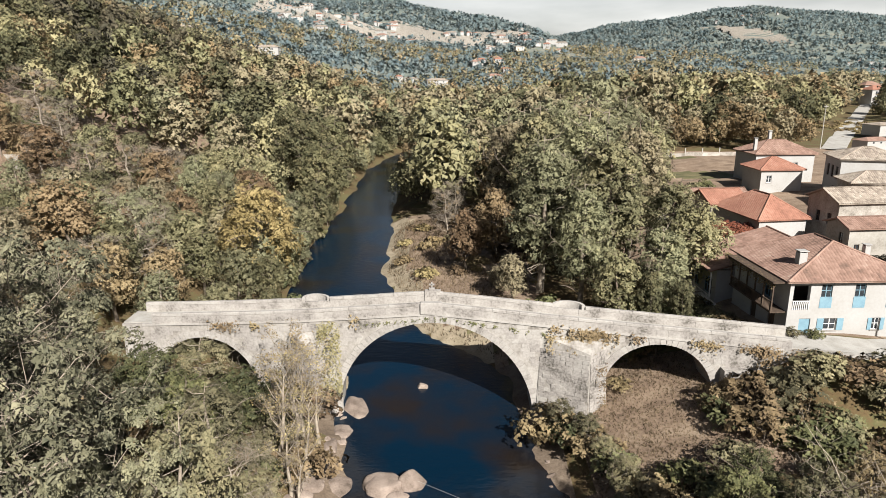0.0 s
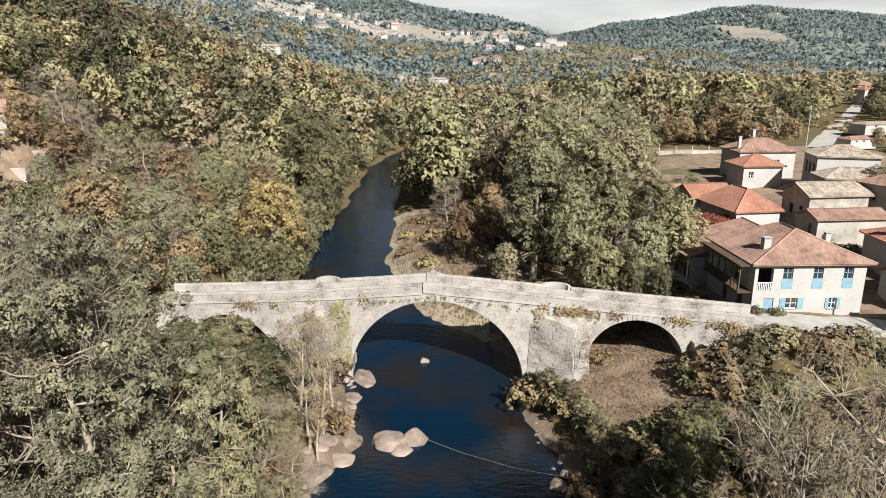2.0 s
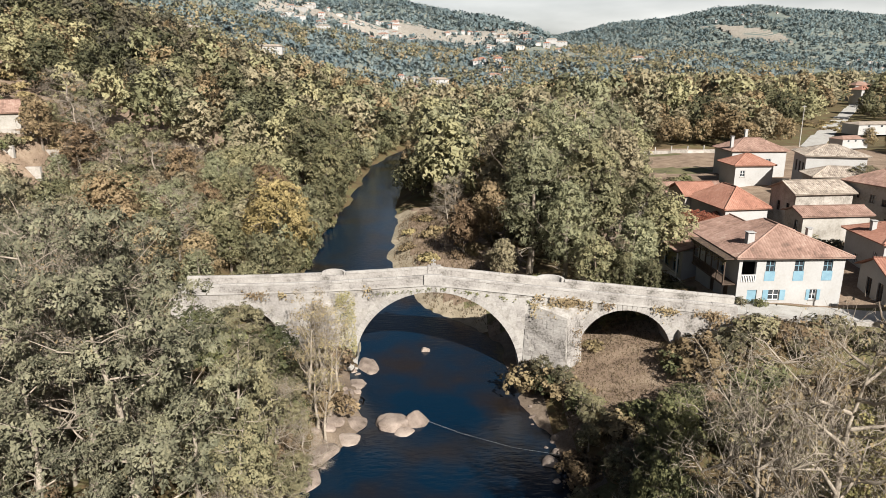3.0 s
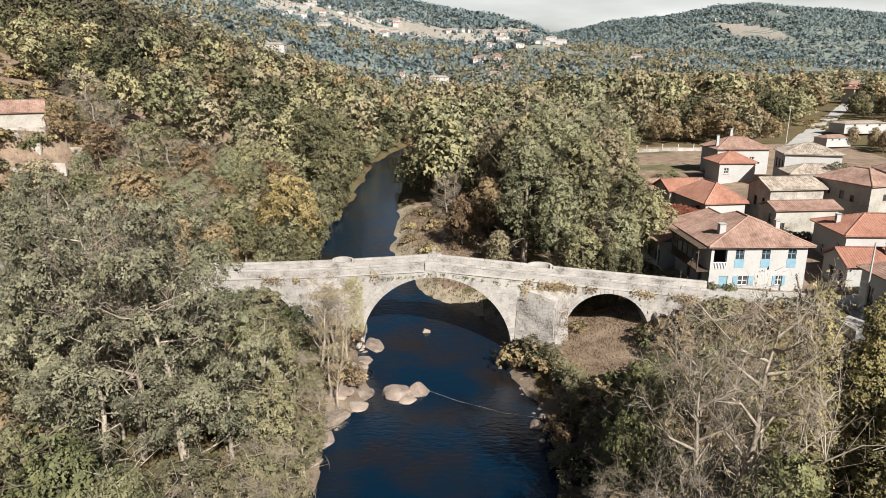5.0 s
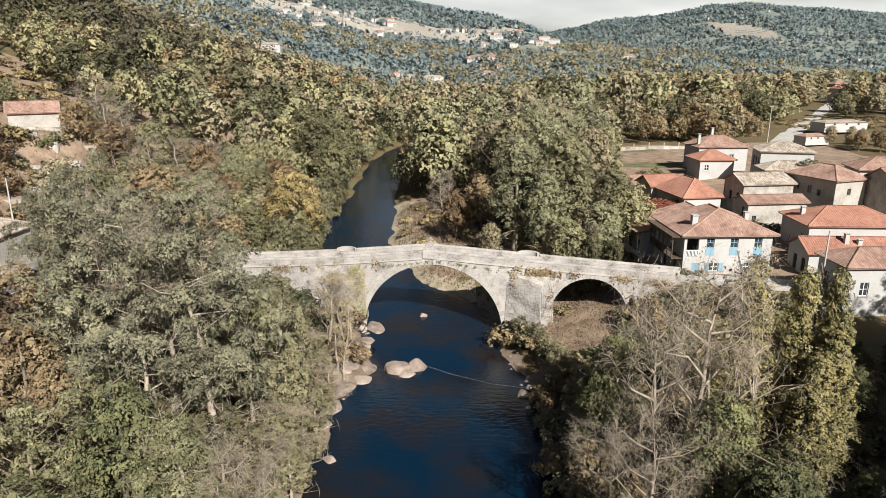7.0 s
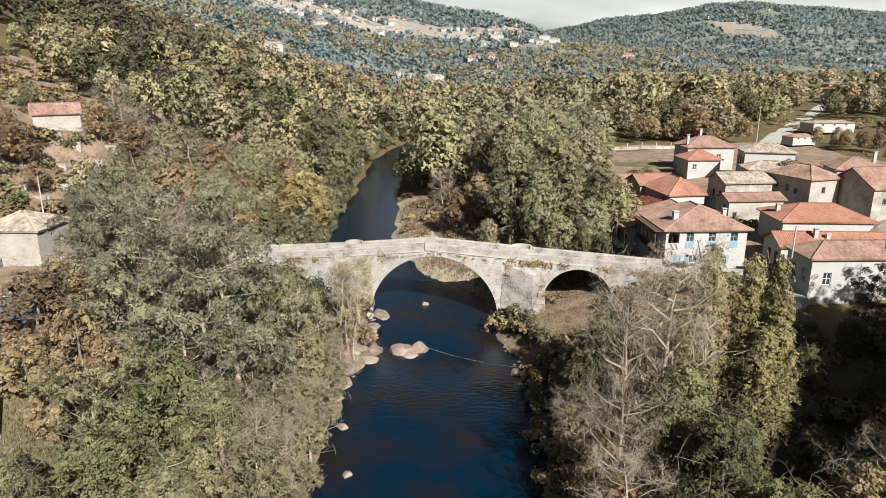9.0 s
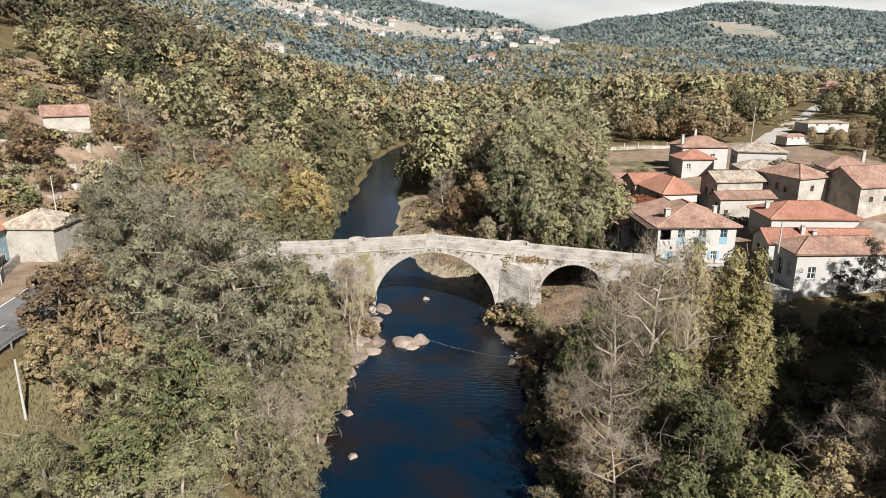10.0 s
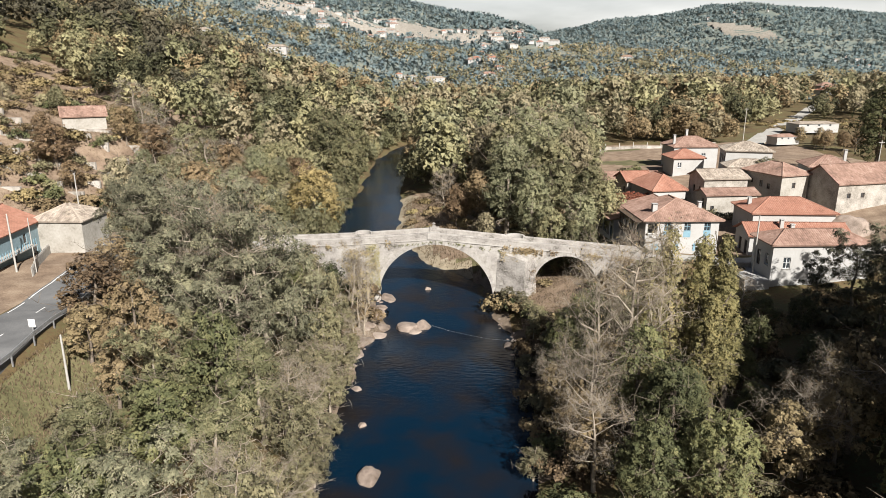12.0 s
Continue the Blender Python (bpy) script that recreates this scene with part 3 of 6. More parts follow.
    for v in bm.verts:
        v.co += Vector((noise.noise(v.co * 2 + Vector((i * 5.3, 0, 0))), noise.noise(v.co * 2 + Vector((0, i * 5.3, 0))) * 1.6, noise.noise(v.co * 2 + Vector((0, 0, i * 5.3))))) * 0.05
    return bm_mesh("stone_block", bm, M["stone"])


BLOCKS = [block_kind(i) for i in range(8)]
LOOSE = []
ANGLE = math.degrees(math.atan(SLANT))


def lay(x, y, z, w, h, d, turn, own):
    """One stone with its middle at x, y, z."""
    m = Matrix.LocRotScale((x, y, z), Euler((0, 0, radians(turn))), (w, d, h))
    if own:
        ob = new("stone_block", random.choice(BLOCKS))
        ob.parent = bridge
        ob.matrix_basis = m
    else:
        LOOSE.append((random.randrange(8), m))


def over_arch(x0, x1, z0):
    """True where a stone would hang into an arch or its ring."""
    for c, zc, r in ARCHES:
        for x in (x0, (x0 + x1) / 2, x1):
            if (x - c) ** 2 + max(0, z0 - zc) ** 2 < (r + 0.68) ** 2 and abs(x - c) < r + 0.68:
                return True
    return False


z = 0.6
while z < 10.0:
    ch = random.uniform(0.36, 0.5)
    x = -27.5 + random.random()
    while x < 29:
        w = random.uniform(0.55, 1.15)
        xm = x + w / 2
        pier = any(a < xm < b and z < t for a, b, t in ((8.4, 14.5, 8.0), (-14.5, -9.3, 7.6)))
        if z + ch < min(top_z(x), top_z(x + w)) - 1.13 and not over_arch(x, x + w, z) and not pier:
            lay(xm, face_y(xm) + 0.1 + random.uniform(-0.015, 0.012), z + ch / 2, w - 0.01, ch - 0.01, 0.24, ANGLE, -15.5 < xm < 14)
        x += w
    z += ch
# the parapet's outer face
x = -27
while x < 29:
    w = random.uniform(0.7, 1.5)
    t = min(top_z(x), top_z(x + w))
    for k in range(2):
        lay(x + w / 2, face_y(x + w / 2) + 0.08 + random.uniform(-0.008, 0.006), t - 0.42 - 0.36 * k - 0.02, w - 0.005, 0.357, 0.22, ANGLE, False)
        lay(x + w / 2, face_y(x + w / 2, W) - 0.08 - 0.2 + random.uniform(-0.01, 0.01), t - 0.42 - 0.36 * k - 0.02, w - 0.005, 0.357, 0.24, ANGLE, False)
    x += w
# arch rings
for c, zc, r in ARCHES:
    n = int(math.pi * r / 0.46)
    for i in range(n):
        a0, a1 = math.pi * i / n + 0.018 / r, math.pi * (i + 1) / n - 0.018 / r
        thick = 0.66 + random.uniform(-0.05, 0.05)
        bm = bmesh.new()
        vs = []
        out = random.uniform(0.03, 0.07)
        for back in (-out, 0.5):
            for a, rr in ((a0, r - 0.015), (a1, r - 0.015), (a1, r + thick), (a0, r + thick)):
                xx = c - rr * math.cos(a)
                vs.append(bm.verts.new((xx, face_y(xx, back), zc + rr * math.sin(a))))
        for f in ((0, 1, 2, 3), (4, 7, 6, 5), (0, 4, 5, 1), (1, 5, 6, 2), (2, 6, 7, 3), (3, 7, 4, 0)):
            bm.faces.new([vs[k] for k in f])
        bmesh.ops.recalc_face_normals(bm, faces=bm.faces)
        part("arch_stone", bm, M["stone"], bridge)


def face_stones(p, q, z0, z1, own):
    """Courses of stones on an upright face from p to q."""
    p, q = Vector(p), Vector(q)
    d = q - p
    ln = d.length
    turn = math.degrees(math.atan2(d.y, d.x))
    nrm = Vector((d.y, -d.x)).normalized()
    zz = z0
    while zz < z1 - 0.2:
        ch = min(random.uniform(0.3, 0.45), z1 - zz)
        u = -random.random() * 0.3
        while u < ln:
            w = random.uniform(0.4, 0.9)
            a, b = max(u, 0), min(u + w, ln)
            if b - a > 0.2:
                lean = 0.25 * (1 - (zz + ch / 2 - z0) / (z1 - z0))
                m = p + d * ((a + b) / 2 / ln) + nrm * (lean - 0.06 + random.uniform(-0.04, 0.03))
                lay(m.x, m.y, zz + ch / 2, b - a - 0.03, ch - 0.03, 0.26, turn, own)
            u += w
        zz += ch


for x0, xt, x1, out, z0, z1 in ((8.6, 12.6, 14.3, 1.5, 0.2, 7.2), (-14.3, -11.9, -9.5, 1.4, -0.5, 6.8)):
    face_stones((x0, face_y(x0) + 0.05), (xt, face_y(xt) - out), z0, z1, False)
    face_stones((xt, face_y(xt) - out), (x1, face_y(x1) + 0.05), z0, z1, False)
src = [(np.array([v.co for v in b.vertices]), [tuple(p.vertices) for p in b.polygons]) for b in BLOCKS]
lv, lf = [], []
for i, m in LOOSE:
    a = np.array(m)
    base = len(lv)
    lv += list(src[i][0] @ a[:3, :3].T + a[:3, 3])
    lf += [tuple(base + k for k in f) for f in src[i][1]]
tagged(part("stonework", mesh_of("stonework", lv, lf, [M["stone"]]), None, bridge), kind="stuff")
# low abutment beside the land arch
bm = bmesh.new()
prism(bm, [(24.0, face_y(24) - 0.9), (27.6, face_y(27.6) - 0.7), (27.6, face_y(27.6) + 0.1), (24.0, face_y(24) + 0.1)], 2.0, 5.9)
part("abutment", bm, M["stone"], bridge, "squared granite block against the bridge wall")
# wing wall that carries the lane on past the bridge
wing_wall = tagged(new("retaining_wall", bm_mesh("retaining_wall", prism(bmesh.new(), [(29.4, face_y(29.4)), (40, 49.8), (62, 49.6), (62, 50.2), (40, 50.4), (29.4, face_y(29.4) + 0.6)], 1.5, 7.6), M["joint"])), "pale stone retaining wall of the lane", "wall")

# ---- houses ----
def roof_plane(verts, faces, a, b, c, d, pitch=0.26, rows=0.42, amp=0.03):
    """Rounded tile columns on a slope. a, b: eave ends; c above b and d above a (c == d makes a triangle). Real relief in rows."""
    a, b, c, d = (Vector(v) for v in (a, b, c, d))
    along = (b - a)
    ln = along.length
    u = along / ln
    up = ((c + d) / 2 - (a + b) / 2)
    nrm = u.cross(up).normalized()
    if nrm.z < 0:
        nrm = -nrm
    s = nrm.cross(u).normalized()
    if s.z < 0:
        s = -s
    hd, hc = (d - a).dot(s), (c - b).dot(s)
    xd, xc = (d - a).dot(u), (c - a).dot(u)
    n = max(2, int(ln / pitch))
    w = ln / n

    def top(x):
        if x < xd:
            return hd * x / xd if xd > 1e-6 else hd
        if x > xc:
            return hc * (ln - x) / (ln - xc) if ln - xc > 1e-6 else hc
        return hd + (hc - hd) * ((x - xd) / (xc - xd) if xc - xd > 1e-6 else 0)

    for i in range(n):
        x0 = i * w
        h = min(max(top(x0 + w * 0.5), 0.0), max(hd, hc))
        if xd < 0 and x0 < 0:
            continue
        k = max(1, int(h / rows))
        prof = ((0.0, 0.0), (0.2, amp * 0.9), (0.5, amp * 1.5), (0.8, amp * 0.9), (1.0, 0.0))
        for j in range(k):
            lo, hi = h * j / k - 0.05, h * (j + 1) / k
            base = len(verts)
            sink = random.uniform(-0.006, 0.006)
            for q, lift in ((lo, 0.012), (hi, 0.0)):
                for fx, fz in prof:
                    verts.append(a + u * (x0 + fx * w) + s * q + nrm * (fz + lift + sink + 0.03))
            for m in range(4):
                faces.append((base + m, base + m + 1, base + m + 6, base + m + 5))


def slab(bm, pts, thick=0.12):
    """A flat slab through pts (upper side), of some thickness."""
    hi = [bm.verts.new(p) for p in pts]
    lo = [bm.verts.new((p[0], p[1], p[2] - thick)) for p in pts]
    bm.faces.new(hi)
    bm.faces.new(lo[::-1])
    for i in range(len(pts)):
        j = (i + 1) % len(pts)
        bm.faces.new((hi[i], lo[i], lo[j], hi[j]))


def add_roof(house, planes, mat, pitch=0.26, rows=0.42, name="roof", label=""):
    """A roof of sloping planes (eave, eave, ridge, ridge) with tile relief, and round ridge tiles."""
    bm = bmesh.new()
    verts, faces = [], []
    for p in planes:
        a, b, c, d = p
        pts = [a, b, c] if (Vector(c) - Vector(d)).length < 1e-4 else [a, b, c, d]
        slab(bm, pts)
        roof_plane(verts, faces, a, b, c, d, pitch, rows)
    bmesh.ops.recalc_face_normals(bm, faces=bm.faces)
    roof = part(name, bm, mat, house, label)
    tiles = part("roof_tiles", mesh_of("roof_tiles", verts, faces, [mat], None, False), None, roof)
    tagged(tiles, kind="stuff")
    tv, tf = [], []
    seen = set()
    for a, b, c, d in planes:
        for p, q in ((c, d), (a, d), (b, c)):
            key = tuple(sorted((tuple(round(v, 2) for v in p), tuple(round(v, 2) for v in q))))
            if (Vector(p) - Vector(q)).length > 0.6:
                if key in seen or (p, q) == (c, d):
                    tube(tv, tf, [Vector(p) + Vector((0, 0, 0.05)), Vector(q) + Vector((0, 0, 0.05))], [0.12, 0.12], 6)
                seen.add(key)
    if tf:
        part("ridge_tiles", mesh_of("ridge_tiles", tv, tf, [mat], None, False), None, roof)
    return roof


def hip_roof(house, x0, x1, y0, y1, ze, zr, mat, over=0.45, inset=None, pitch=0.26, rows=0.42, along=""):
    """Four slopes over a rectangle; the ridge runs the longer way, or along the given one."""
    x0, x1, y0, y1 = x0 - over, x1 + over, y0 - over, y1 + over
    lx, ly = x1 - x0, y1 - y0
    ins = min(lx, ly) / 2 if inset is None else inset
    if lx >= ly and along != "y":
        r0, r1 = (x0 + ins, (y0 + y1) / 2, zr), (x1 - ins, (y0 + y1) / 2, zr)
        if lx - 2 * ins < 0.05:
            r1 = r0
        planes = [((x0, y0, ze), (x1, y0, ze), r1, r0), ((x1, y1, ze), (x0, y1, ze), r0, r1), ((x0, y1, ze), (x0, y0, ze), r0, r0), ((x1, y0, ze), (x1, y1, ze), r1, r1)]
    else:
        r0, r1 = ((x0 + x1) / 2, y0 + ins, zr), ((x0 + x1) / 2, y1 - ins, zr)
        planes = [((x0, y0, ze), (x1, y0, ze), r0, r0), ((x1, y1, ze), (x0, y1, ze), r1, r1), ((x0, y1, ze), (x0, y0, ze), r0, r1), ((x1, y0, ze), (x1, y1, ze), r1, r0)]
    return add_roof(house, planes, mat, pitch, rows)


def gable_roof(house, x0, x1, y0, y1, ze, zr, mat, over=0.4, pitch=0.26, rows=0.42, along="x"):
    x0, x1, y0, y1 = x0 - over, x1 + over, y0 - over, y1 + over
    if along == "x":
        m = (y0 + y1) / 2
        planes = [((x0, y0, ze), (x1, y0, ze), (x1, m, zr), (x0, m, zr)), ((x1, y1, ze), (x0, y1, ze), (x0, m, zr), (x1, m, zr))]
    else:
        m = (x0 + x1) / 2
        planes = [((x0, y1, ze), (x0, y0, ze), (m, y0, zr), (m, y1, zr)), ((x1, y0, ze), (x1, y1, ze), (m, y1, zr), (m, y0, zr))]
    return add_roof(house, planes, mat, pitch, rows)


def wall_box(house, x0, x1, y0, y1, z0, z1, mat, holes=(), t=0.4, name="wall", label="", gable=None):
    """Four walls with thickness. holes: (side, a0, a1, z0, z1), side s, n, w or e; openings go through the wall. gable: (axis, ridge z)."""
    sides = {"s": (x0, x1), "n": (x0, x1), "w": (y0 + t, y1 - t), "e": (y0 + t, y1 - t)}
    for side, (a0, a1) in sides.items():
        bm = bmesh.new()
        hs = [h for h in holes if h[0] == side]
        us = sorted({a0, a1, *[v for h in hs for v in h[1:3]]})
        vs = sorted({z0, z1, *[v for h in hs for v in h[3:5]]})

        def put(u0, u1, w0, w1):
            if side == "s":
                box(bm, u0, u1, y0, y0 + t, w0, w1)
            elif side == "n":
                box(bm, u0, u1, y1 - t, y1, w0, w1)
            elif side == "w":
                box(bm, x0, x0 + t, u0, u1, w0, w1)
            else:
                box(bm, x1 - t, x1, u0, u1, w0, w1)

        for u0, u1 in zip(us, us[1:]):
            for w0, w1 in zip(vs, vs[1:]):
                if not any(h[1] <= u0 + 1e-6 and u1 <= h[2] + 1e-6 and h[3] <= w0 + 1e-6 and w1 <= h[4] + 1e-6 for h in hs):
                    put(u0, u1, w0, w1)
        bmesh.ops.remove_doubles(bm, verts=bm.verts, dist=0.0005)
        if gable and ((gable[0] == "x" and side in "we") or (gable[0] == "y" and side in "sn")):
            g = gable[1] - 0.1
            if side in "we":
                xa, xb = (x0, x0 + t) if side == "w" else (x1 - t, x1)
                tri = [((xa, y0, z1), (xa, y1, z1), (xa, (y0 + y1) / 2, g)), ((xb, y0, z1), (xb, y1, z1), (xb, (y0 + y1) / 2, g))]
            else:
                ya, yb = (y0, y0 + t) if side == "s" else (y1 - t, y1)
                tri = [((x0, ya, z1), (x1, ya, z1), ((x0 + x1) / 2, ya, g)), ((x0, yb, z1), (x1, yb, z1), ((x0 + x1) / 2, yb, g))]
            p, q = [[bm.verts.new(v) for v in t3] for t3 in tri]
            bm.faces.new(p)
            bm.faces.new(q[::-1])
            for i in range(3):
                j = (i + 1) % 3
                bm.faces.new((p[i], q[i], q[j], p[j]))
        bmesh.ops.recalc_face_normals(bm, faces=bm.faces)
        part(name, bm, mat, house, label)


def window(house, side, at, u0, u1, z0, z1, frame_mat, sill=True, bars=(1, 1), panel=0.0, shutter=None, open_out=True, name="window"):
    """A window in an opening. at: the wall's outer coordinate. panel: height of a solid lower part. shutter: material of two leaves folded back."""
    sg = -1 if side in "sw" else 1
    flat = side in "sn"

    def b(bm, ua, ub, d0, d1, za, zb):
        ya, yb = sorted((at - sg * d0, at - sg * d1))
        return box(bm, ua, ub, ya, yb, za, zb) if flat else box(bm, ya, yb, ua, ub, za, zb)

    bm = bmesh.new()
    f = 0.07
    for ua, ub, za, zb in ((u0, u0 + f, z0, z1), (u1 - f, u1, z0, z1), (u0 + f, u1 - f, z1 - f, z1), (u0 + f, u1 - f, z0, z0 + f)):
        b(bm, ua, ub, 0.12, 0.2, za, zb)
    win = part(name, bm, frame_mat, house)
    for k in range(bars[0]):
        m = u0 + (u1 - u0) * (k + 1) / (bars[0] + 1)
        part("glazing_bar", b(bmesh.new(), m - 0.035, m + 0.035, 0.12, 0.19, z0 + f, z1 - f), frame_mat, win)
    for k in range(bars[1]):
        m = z0 + panel + (z1 - z0 - panel) * (k + 1) / (bars[1] + 1)
        part("glazing_bar", b(bmesh.new(), u0 + f, u1 - f, 0.125, 0.185, m - 0.025, m + 0.025), frame_mat, win)
    part("pane", b(bmesh.new(), u0 + f, u1 - f, 0.15, 0.165, z0 + f, z1 - f), M["glass"], win)
    if panel:
        part("panel", b(bmesh.new(), u0 - 0.06, u1 + 0.06, -0.03, 0.11, z0, z0 + panel), frame_mat, win, "solid painted lower panel")
    if sill and not panel:
        part("sill", b(bmesh.new(), u0 - 0.1, u1 + 0.1, -0.08, 0.1, z0 - 0.09, z0 - 0.004), M["stone"], win)
    if shutter:
        for ua, ub in ((u0 - (u1 - u0) * 0.52, u0 - 0.03), (u1 + 0.03, u1 + (u1 - u0) * 0.52)):
            part("shutter", b(bmesh.new(), ua, ub, -0.06, -0.01, z0, z1), shutter, win)
    return win


def chimney(house, x, y, z0, z1, mat, w=0.5):
    bm = bmesh.new()
    box(bm, x - w / 2, x + w / 2, y - w / 2, y + w / 2, z0, z1, 0.02)
    c = part("chimney", bm, mat, house)
    bm = bmesh.new()
    box(bm, x - w / 2 - 0.08, x + w / 2 + 0.08, y - w / 2 - 0.08, y + w / 2 + 0.08, z1 + 0.12, z1 + 0.2, 0.02)
    for sx in (-1, 1):
        for sy in (-1, 1):
            box(bm, x + sx * w * 0.38 - 0.05, x + sx * w * 0.38 + 0.05, y + sy * w * 0.38 - 0.05, y + sy * w * 0.38 + 0.05, z1, z1 + 0.12)
    part("chimney_cap", bm, mat, c)


def slit(house, side, at, u0, u1, z0, z1):
    return window(house, side, at, u0, u1, z0, z1, M["wood_dark"], sill=True, bars=(1, 0))


# blue-shuttered house at the bridge's end
hA = thing("house", pose(31.4, 56.3, 6.2, 0, 0, 1.5), "white two-storey house with blue shutters and clay hip roof", "house")
E_, R_ = 6.2, 8.75                      # eave and ridge above its base
holes = [("s", 2.9, 3.9, 3.5, 5.75), ("s", 6.0, 7.0, 3.5, 5.75), ("s", 9.1, 10.1, 3.5, 5.75), ("s", 1.2, 2.25, 0.2, 2.5), ("s", 3.5, 4.7, 1.35, 2.5), ("s", 8.0, 8.75, 1.35, 2.5),
         ("w", 2.0, 3.2, 0.3, 2.6), ("w", 5.5, 6.6, 0.3, 2.4), ("w", 3.2, 4.4, 3.4, 5.4), ("s", 0.35, 1.9, 3.35, 5.7)]
wall_box(hA, 0, 11.4, 0, 10.6, -3.0, E_ - 0.1, M["white_wall"], holes)
hip_roof(hA, 0, 11.4, 0, 10.6, E_, R_, M["tile_old"], over=0.6, inset=4.4, along="y", pitch=0.3, rows=0.45)
for u in (2.9, 6.0, 9.1):
    window(hA, "s", 0, u, u + 1.0, 3.5, 5.75, M["blue_paint"], bars=(1, 1), panel=1.05)
window(hA, "s", 0, 3.5, 4.7, 1.35, 2.5, M["white_paint"], bars=(1, 1), shutter=M["blue_paint"])
window(hA, "s", 0, 8.0, 8.75, 1.35, 2.5, M["white_paint"], bars=(1, 1), shutter=M["blue_paint"])
door = part("door", boxed(1.2, 2.25, 0.1, 0.18, 0.2, 2.5), M["blue_paint"], hA, "pale blue wooden door")
part("door_handle", boxed(2.08, 2.12, 0.06, 0.1, 1.25, 1.4), M["metal"], door)
for a, b in ((2.0, 3.2), (5.5, 6.6)):
    part("door", boxed(0.12, 0.2, a, b, 0.3, 2.4), M["wood_dark"], hA)
window(hA, "w", 0, 3.2, 4.4, 3.4, 5.4, M["blue_paint"])
# timber gallery along the shaded side and the corner loggia
bal = part("balcony", boxed(-1.5, -0.02, 0.2, 8.6, 3.0, 3.14), M["wood_dark"], hA, "dark timber gallery under the eaves")
for k in range(6):
    part("post", boxed(-1.46, -1.34, 0.25 + k * 1.62, 0.37 + k * 1.62, 3.14, 5.75), M["wood_dark"], bal)
for k in range(42):
    part("baluster", boxed(-1.44, -1.38, 0.3 + k * 0.196, 0.35 + k * 0.196, 3.14, 4.0), M["wood_dark"], bal)
part("handrail", boxed(-1.47, -1.35, 0.25, 8.6, 4.0, 4.08), M["wood_dark"], bal)
gal = part("gallery_rail", boxed(0.35, 1.9, -0.04, 0.04, 4.15, 4.22), M["white_paint"], hA, "white balustrade of the corner loggia")
for k in range(9):
    part("baluster", boxed(0.4 + k * 0.18, 0.47 + k * 0.18, -0.03, 0.03, 3.4, 4.15), M["white_paint"], gal)
part("gallery_roof", boxed(-1.8, -0.55, -0.3, 8.9, E_ - 0.22, E_ - 0.1), M["wood_dark"], hA)
chimney(hA, 1.9, 2.2, 6.2, 8.2, M["white_wall"], 0.75)
chimney(hA, 10.6, 6.0, 6.2, 7.7, M["white_wall"], 0.55)
# wing behind it with a glazed porch
wing = thing("house_wing", pose(29.8, 68.2, 4.2, 0, 0, 1.5), "low white wing with glazed porch and clay roof", "house")
wall_box(wing, 0, 9.0, 0, 8.2, -1.5, 5.5, M["white_wall"], [("w", 1.0, 3.0, 2.3, 4.2), ("w", 4.4, 6.8, 2.3, 4.2)])
add_roof(wing, [((-1.0, 8.6, 5.6), (-1.0, -0.5, 5.6), (9.4, -0.5, 8.3), (9.4, 8.6, 8.3))], M["tile_old"], 0.3, 0.45)
for a, b in ((1.0, 3.0), (4.4, 6.8)):
    window(wing, "w", 0, a, b, 2.3, 4.2, M["blue_paint"], bars=(2, 1))
wb = part("balcony", boxed(-0.9, 0, -0.6, 8.0, 1.7, 1.85), M["white_paint"], wing, "white boarded balcony")
for k in range(26):
    part("baluster", boxed(-0.88, -0.82, -0.55 + k * 0.33, -0.49 + k * 0.33, 1.85, 2.75), M["white_paint"], wb)
part("handrail", boxed(-0.9, -0.8, -0.6, 8.0, 2.75, 2.83), M["white_paint"], wb)
for y in (-0.5, 3.7, 7.8):
    part("post", boxed(-0.9, -0.78, y, y + 0.12, 1.85, 5.4), M["white_paint"], wb)


def simple_house(m, w, d, base, eave, ridge, wall, tile, label, roof="hip", wins=(), over=0.45, inset=None, chim=(), pitch=0.3, along="x", name="house"):
    """A house with plain openings. wins: (side, u0, u1, z0, z1); chim: (x, y, top)."""
    h = thing(name, m, label, "house")
    wall_box(h, 0, w, 0, d, base, eave - 0.08, wall, wins, gable=(along, ridge) if roof == "gable" else None)
    if roof == "hip":
        hip_roof(h, 0, w, 0, d, eave, ridge, tile, over, inset, pitch, 0.45)
    else:
        gable_roof(h, 0, w, 0, d, eave, ridge, tile, over, pitch, 0.45, along)
    for side, u0, u1, z0, z1 in wins:
        at = {"s": 0, "n": d, "w": 0, "e": w}[side]
        if z1 - z0 > 1.9:
            window(h, side, at, u0, u1, z0, z1, M["wood_dark"], sill=False, bars=(1, 0))
        else:
            window(h, side, at, u0, u1, z0, z1, M["white_paint"] if wall is M["white_wall"] else M["wood_dark"], bars=(1, 1))
    for x, y, z in chim:
        chimney(h, x, y, eave, z, wall, 0.55)
    return h


# orange-roofed house behind
simple_house(pose(40.9, 82.8, 7.0, 0, 0, 8), 6.6, 10.0, -1, 5.0, 7.6, M["white_wall"], M["tile_red"], "white house with bright orange tile roof", wins=(("w", 1, 1.8, 2.6, 3.9), ("w", 4, 4.8, 2.6, 3.9)), inset=3.6)
simple_house(pose(38.5, 92.5, 7.6, 0, 0, 8), 5.5, 6.0, -1, 4.6, 6.2, M["dark_stone"], M["tile_red"], "low stone house with faded orange roof", wins=(("w", 1, 1.8, 2.2, 3.4),), roof="gable")
simple_house(pose(33.5, 100.5, 7.6, 0, 0, 4), 15, 6.5, -1, 3.2, 4.8, M["dark_stone"], M["tile_old"], "long low outbuilding with old clay roof", roof="gable", name="outbuilding")
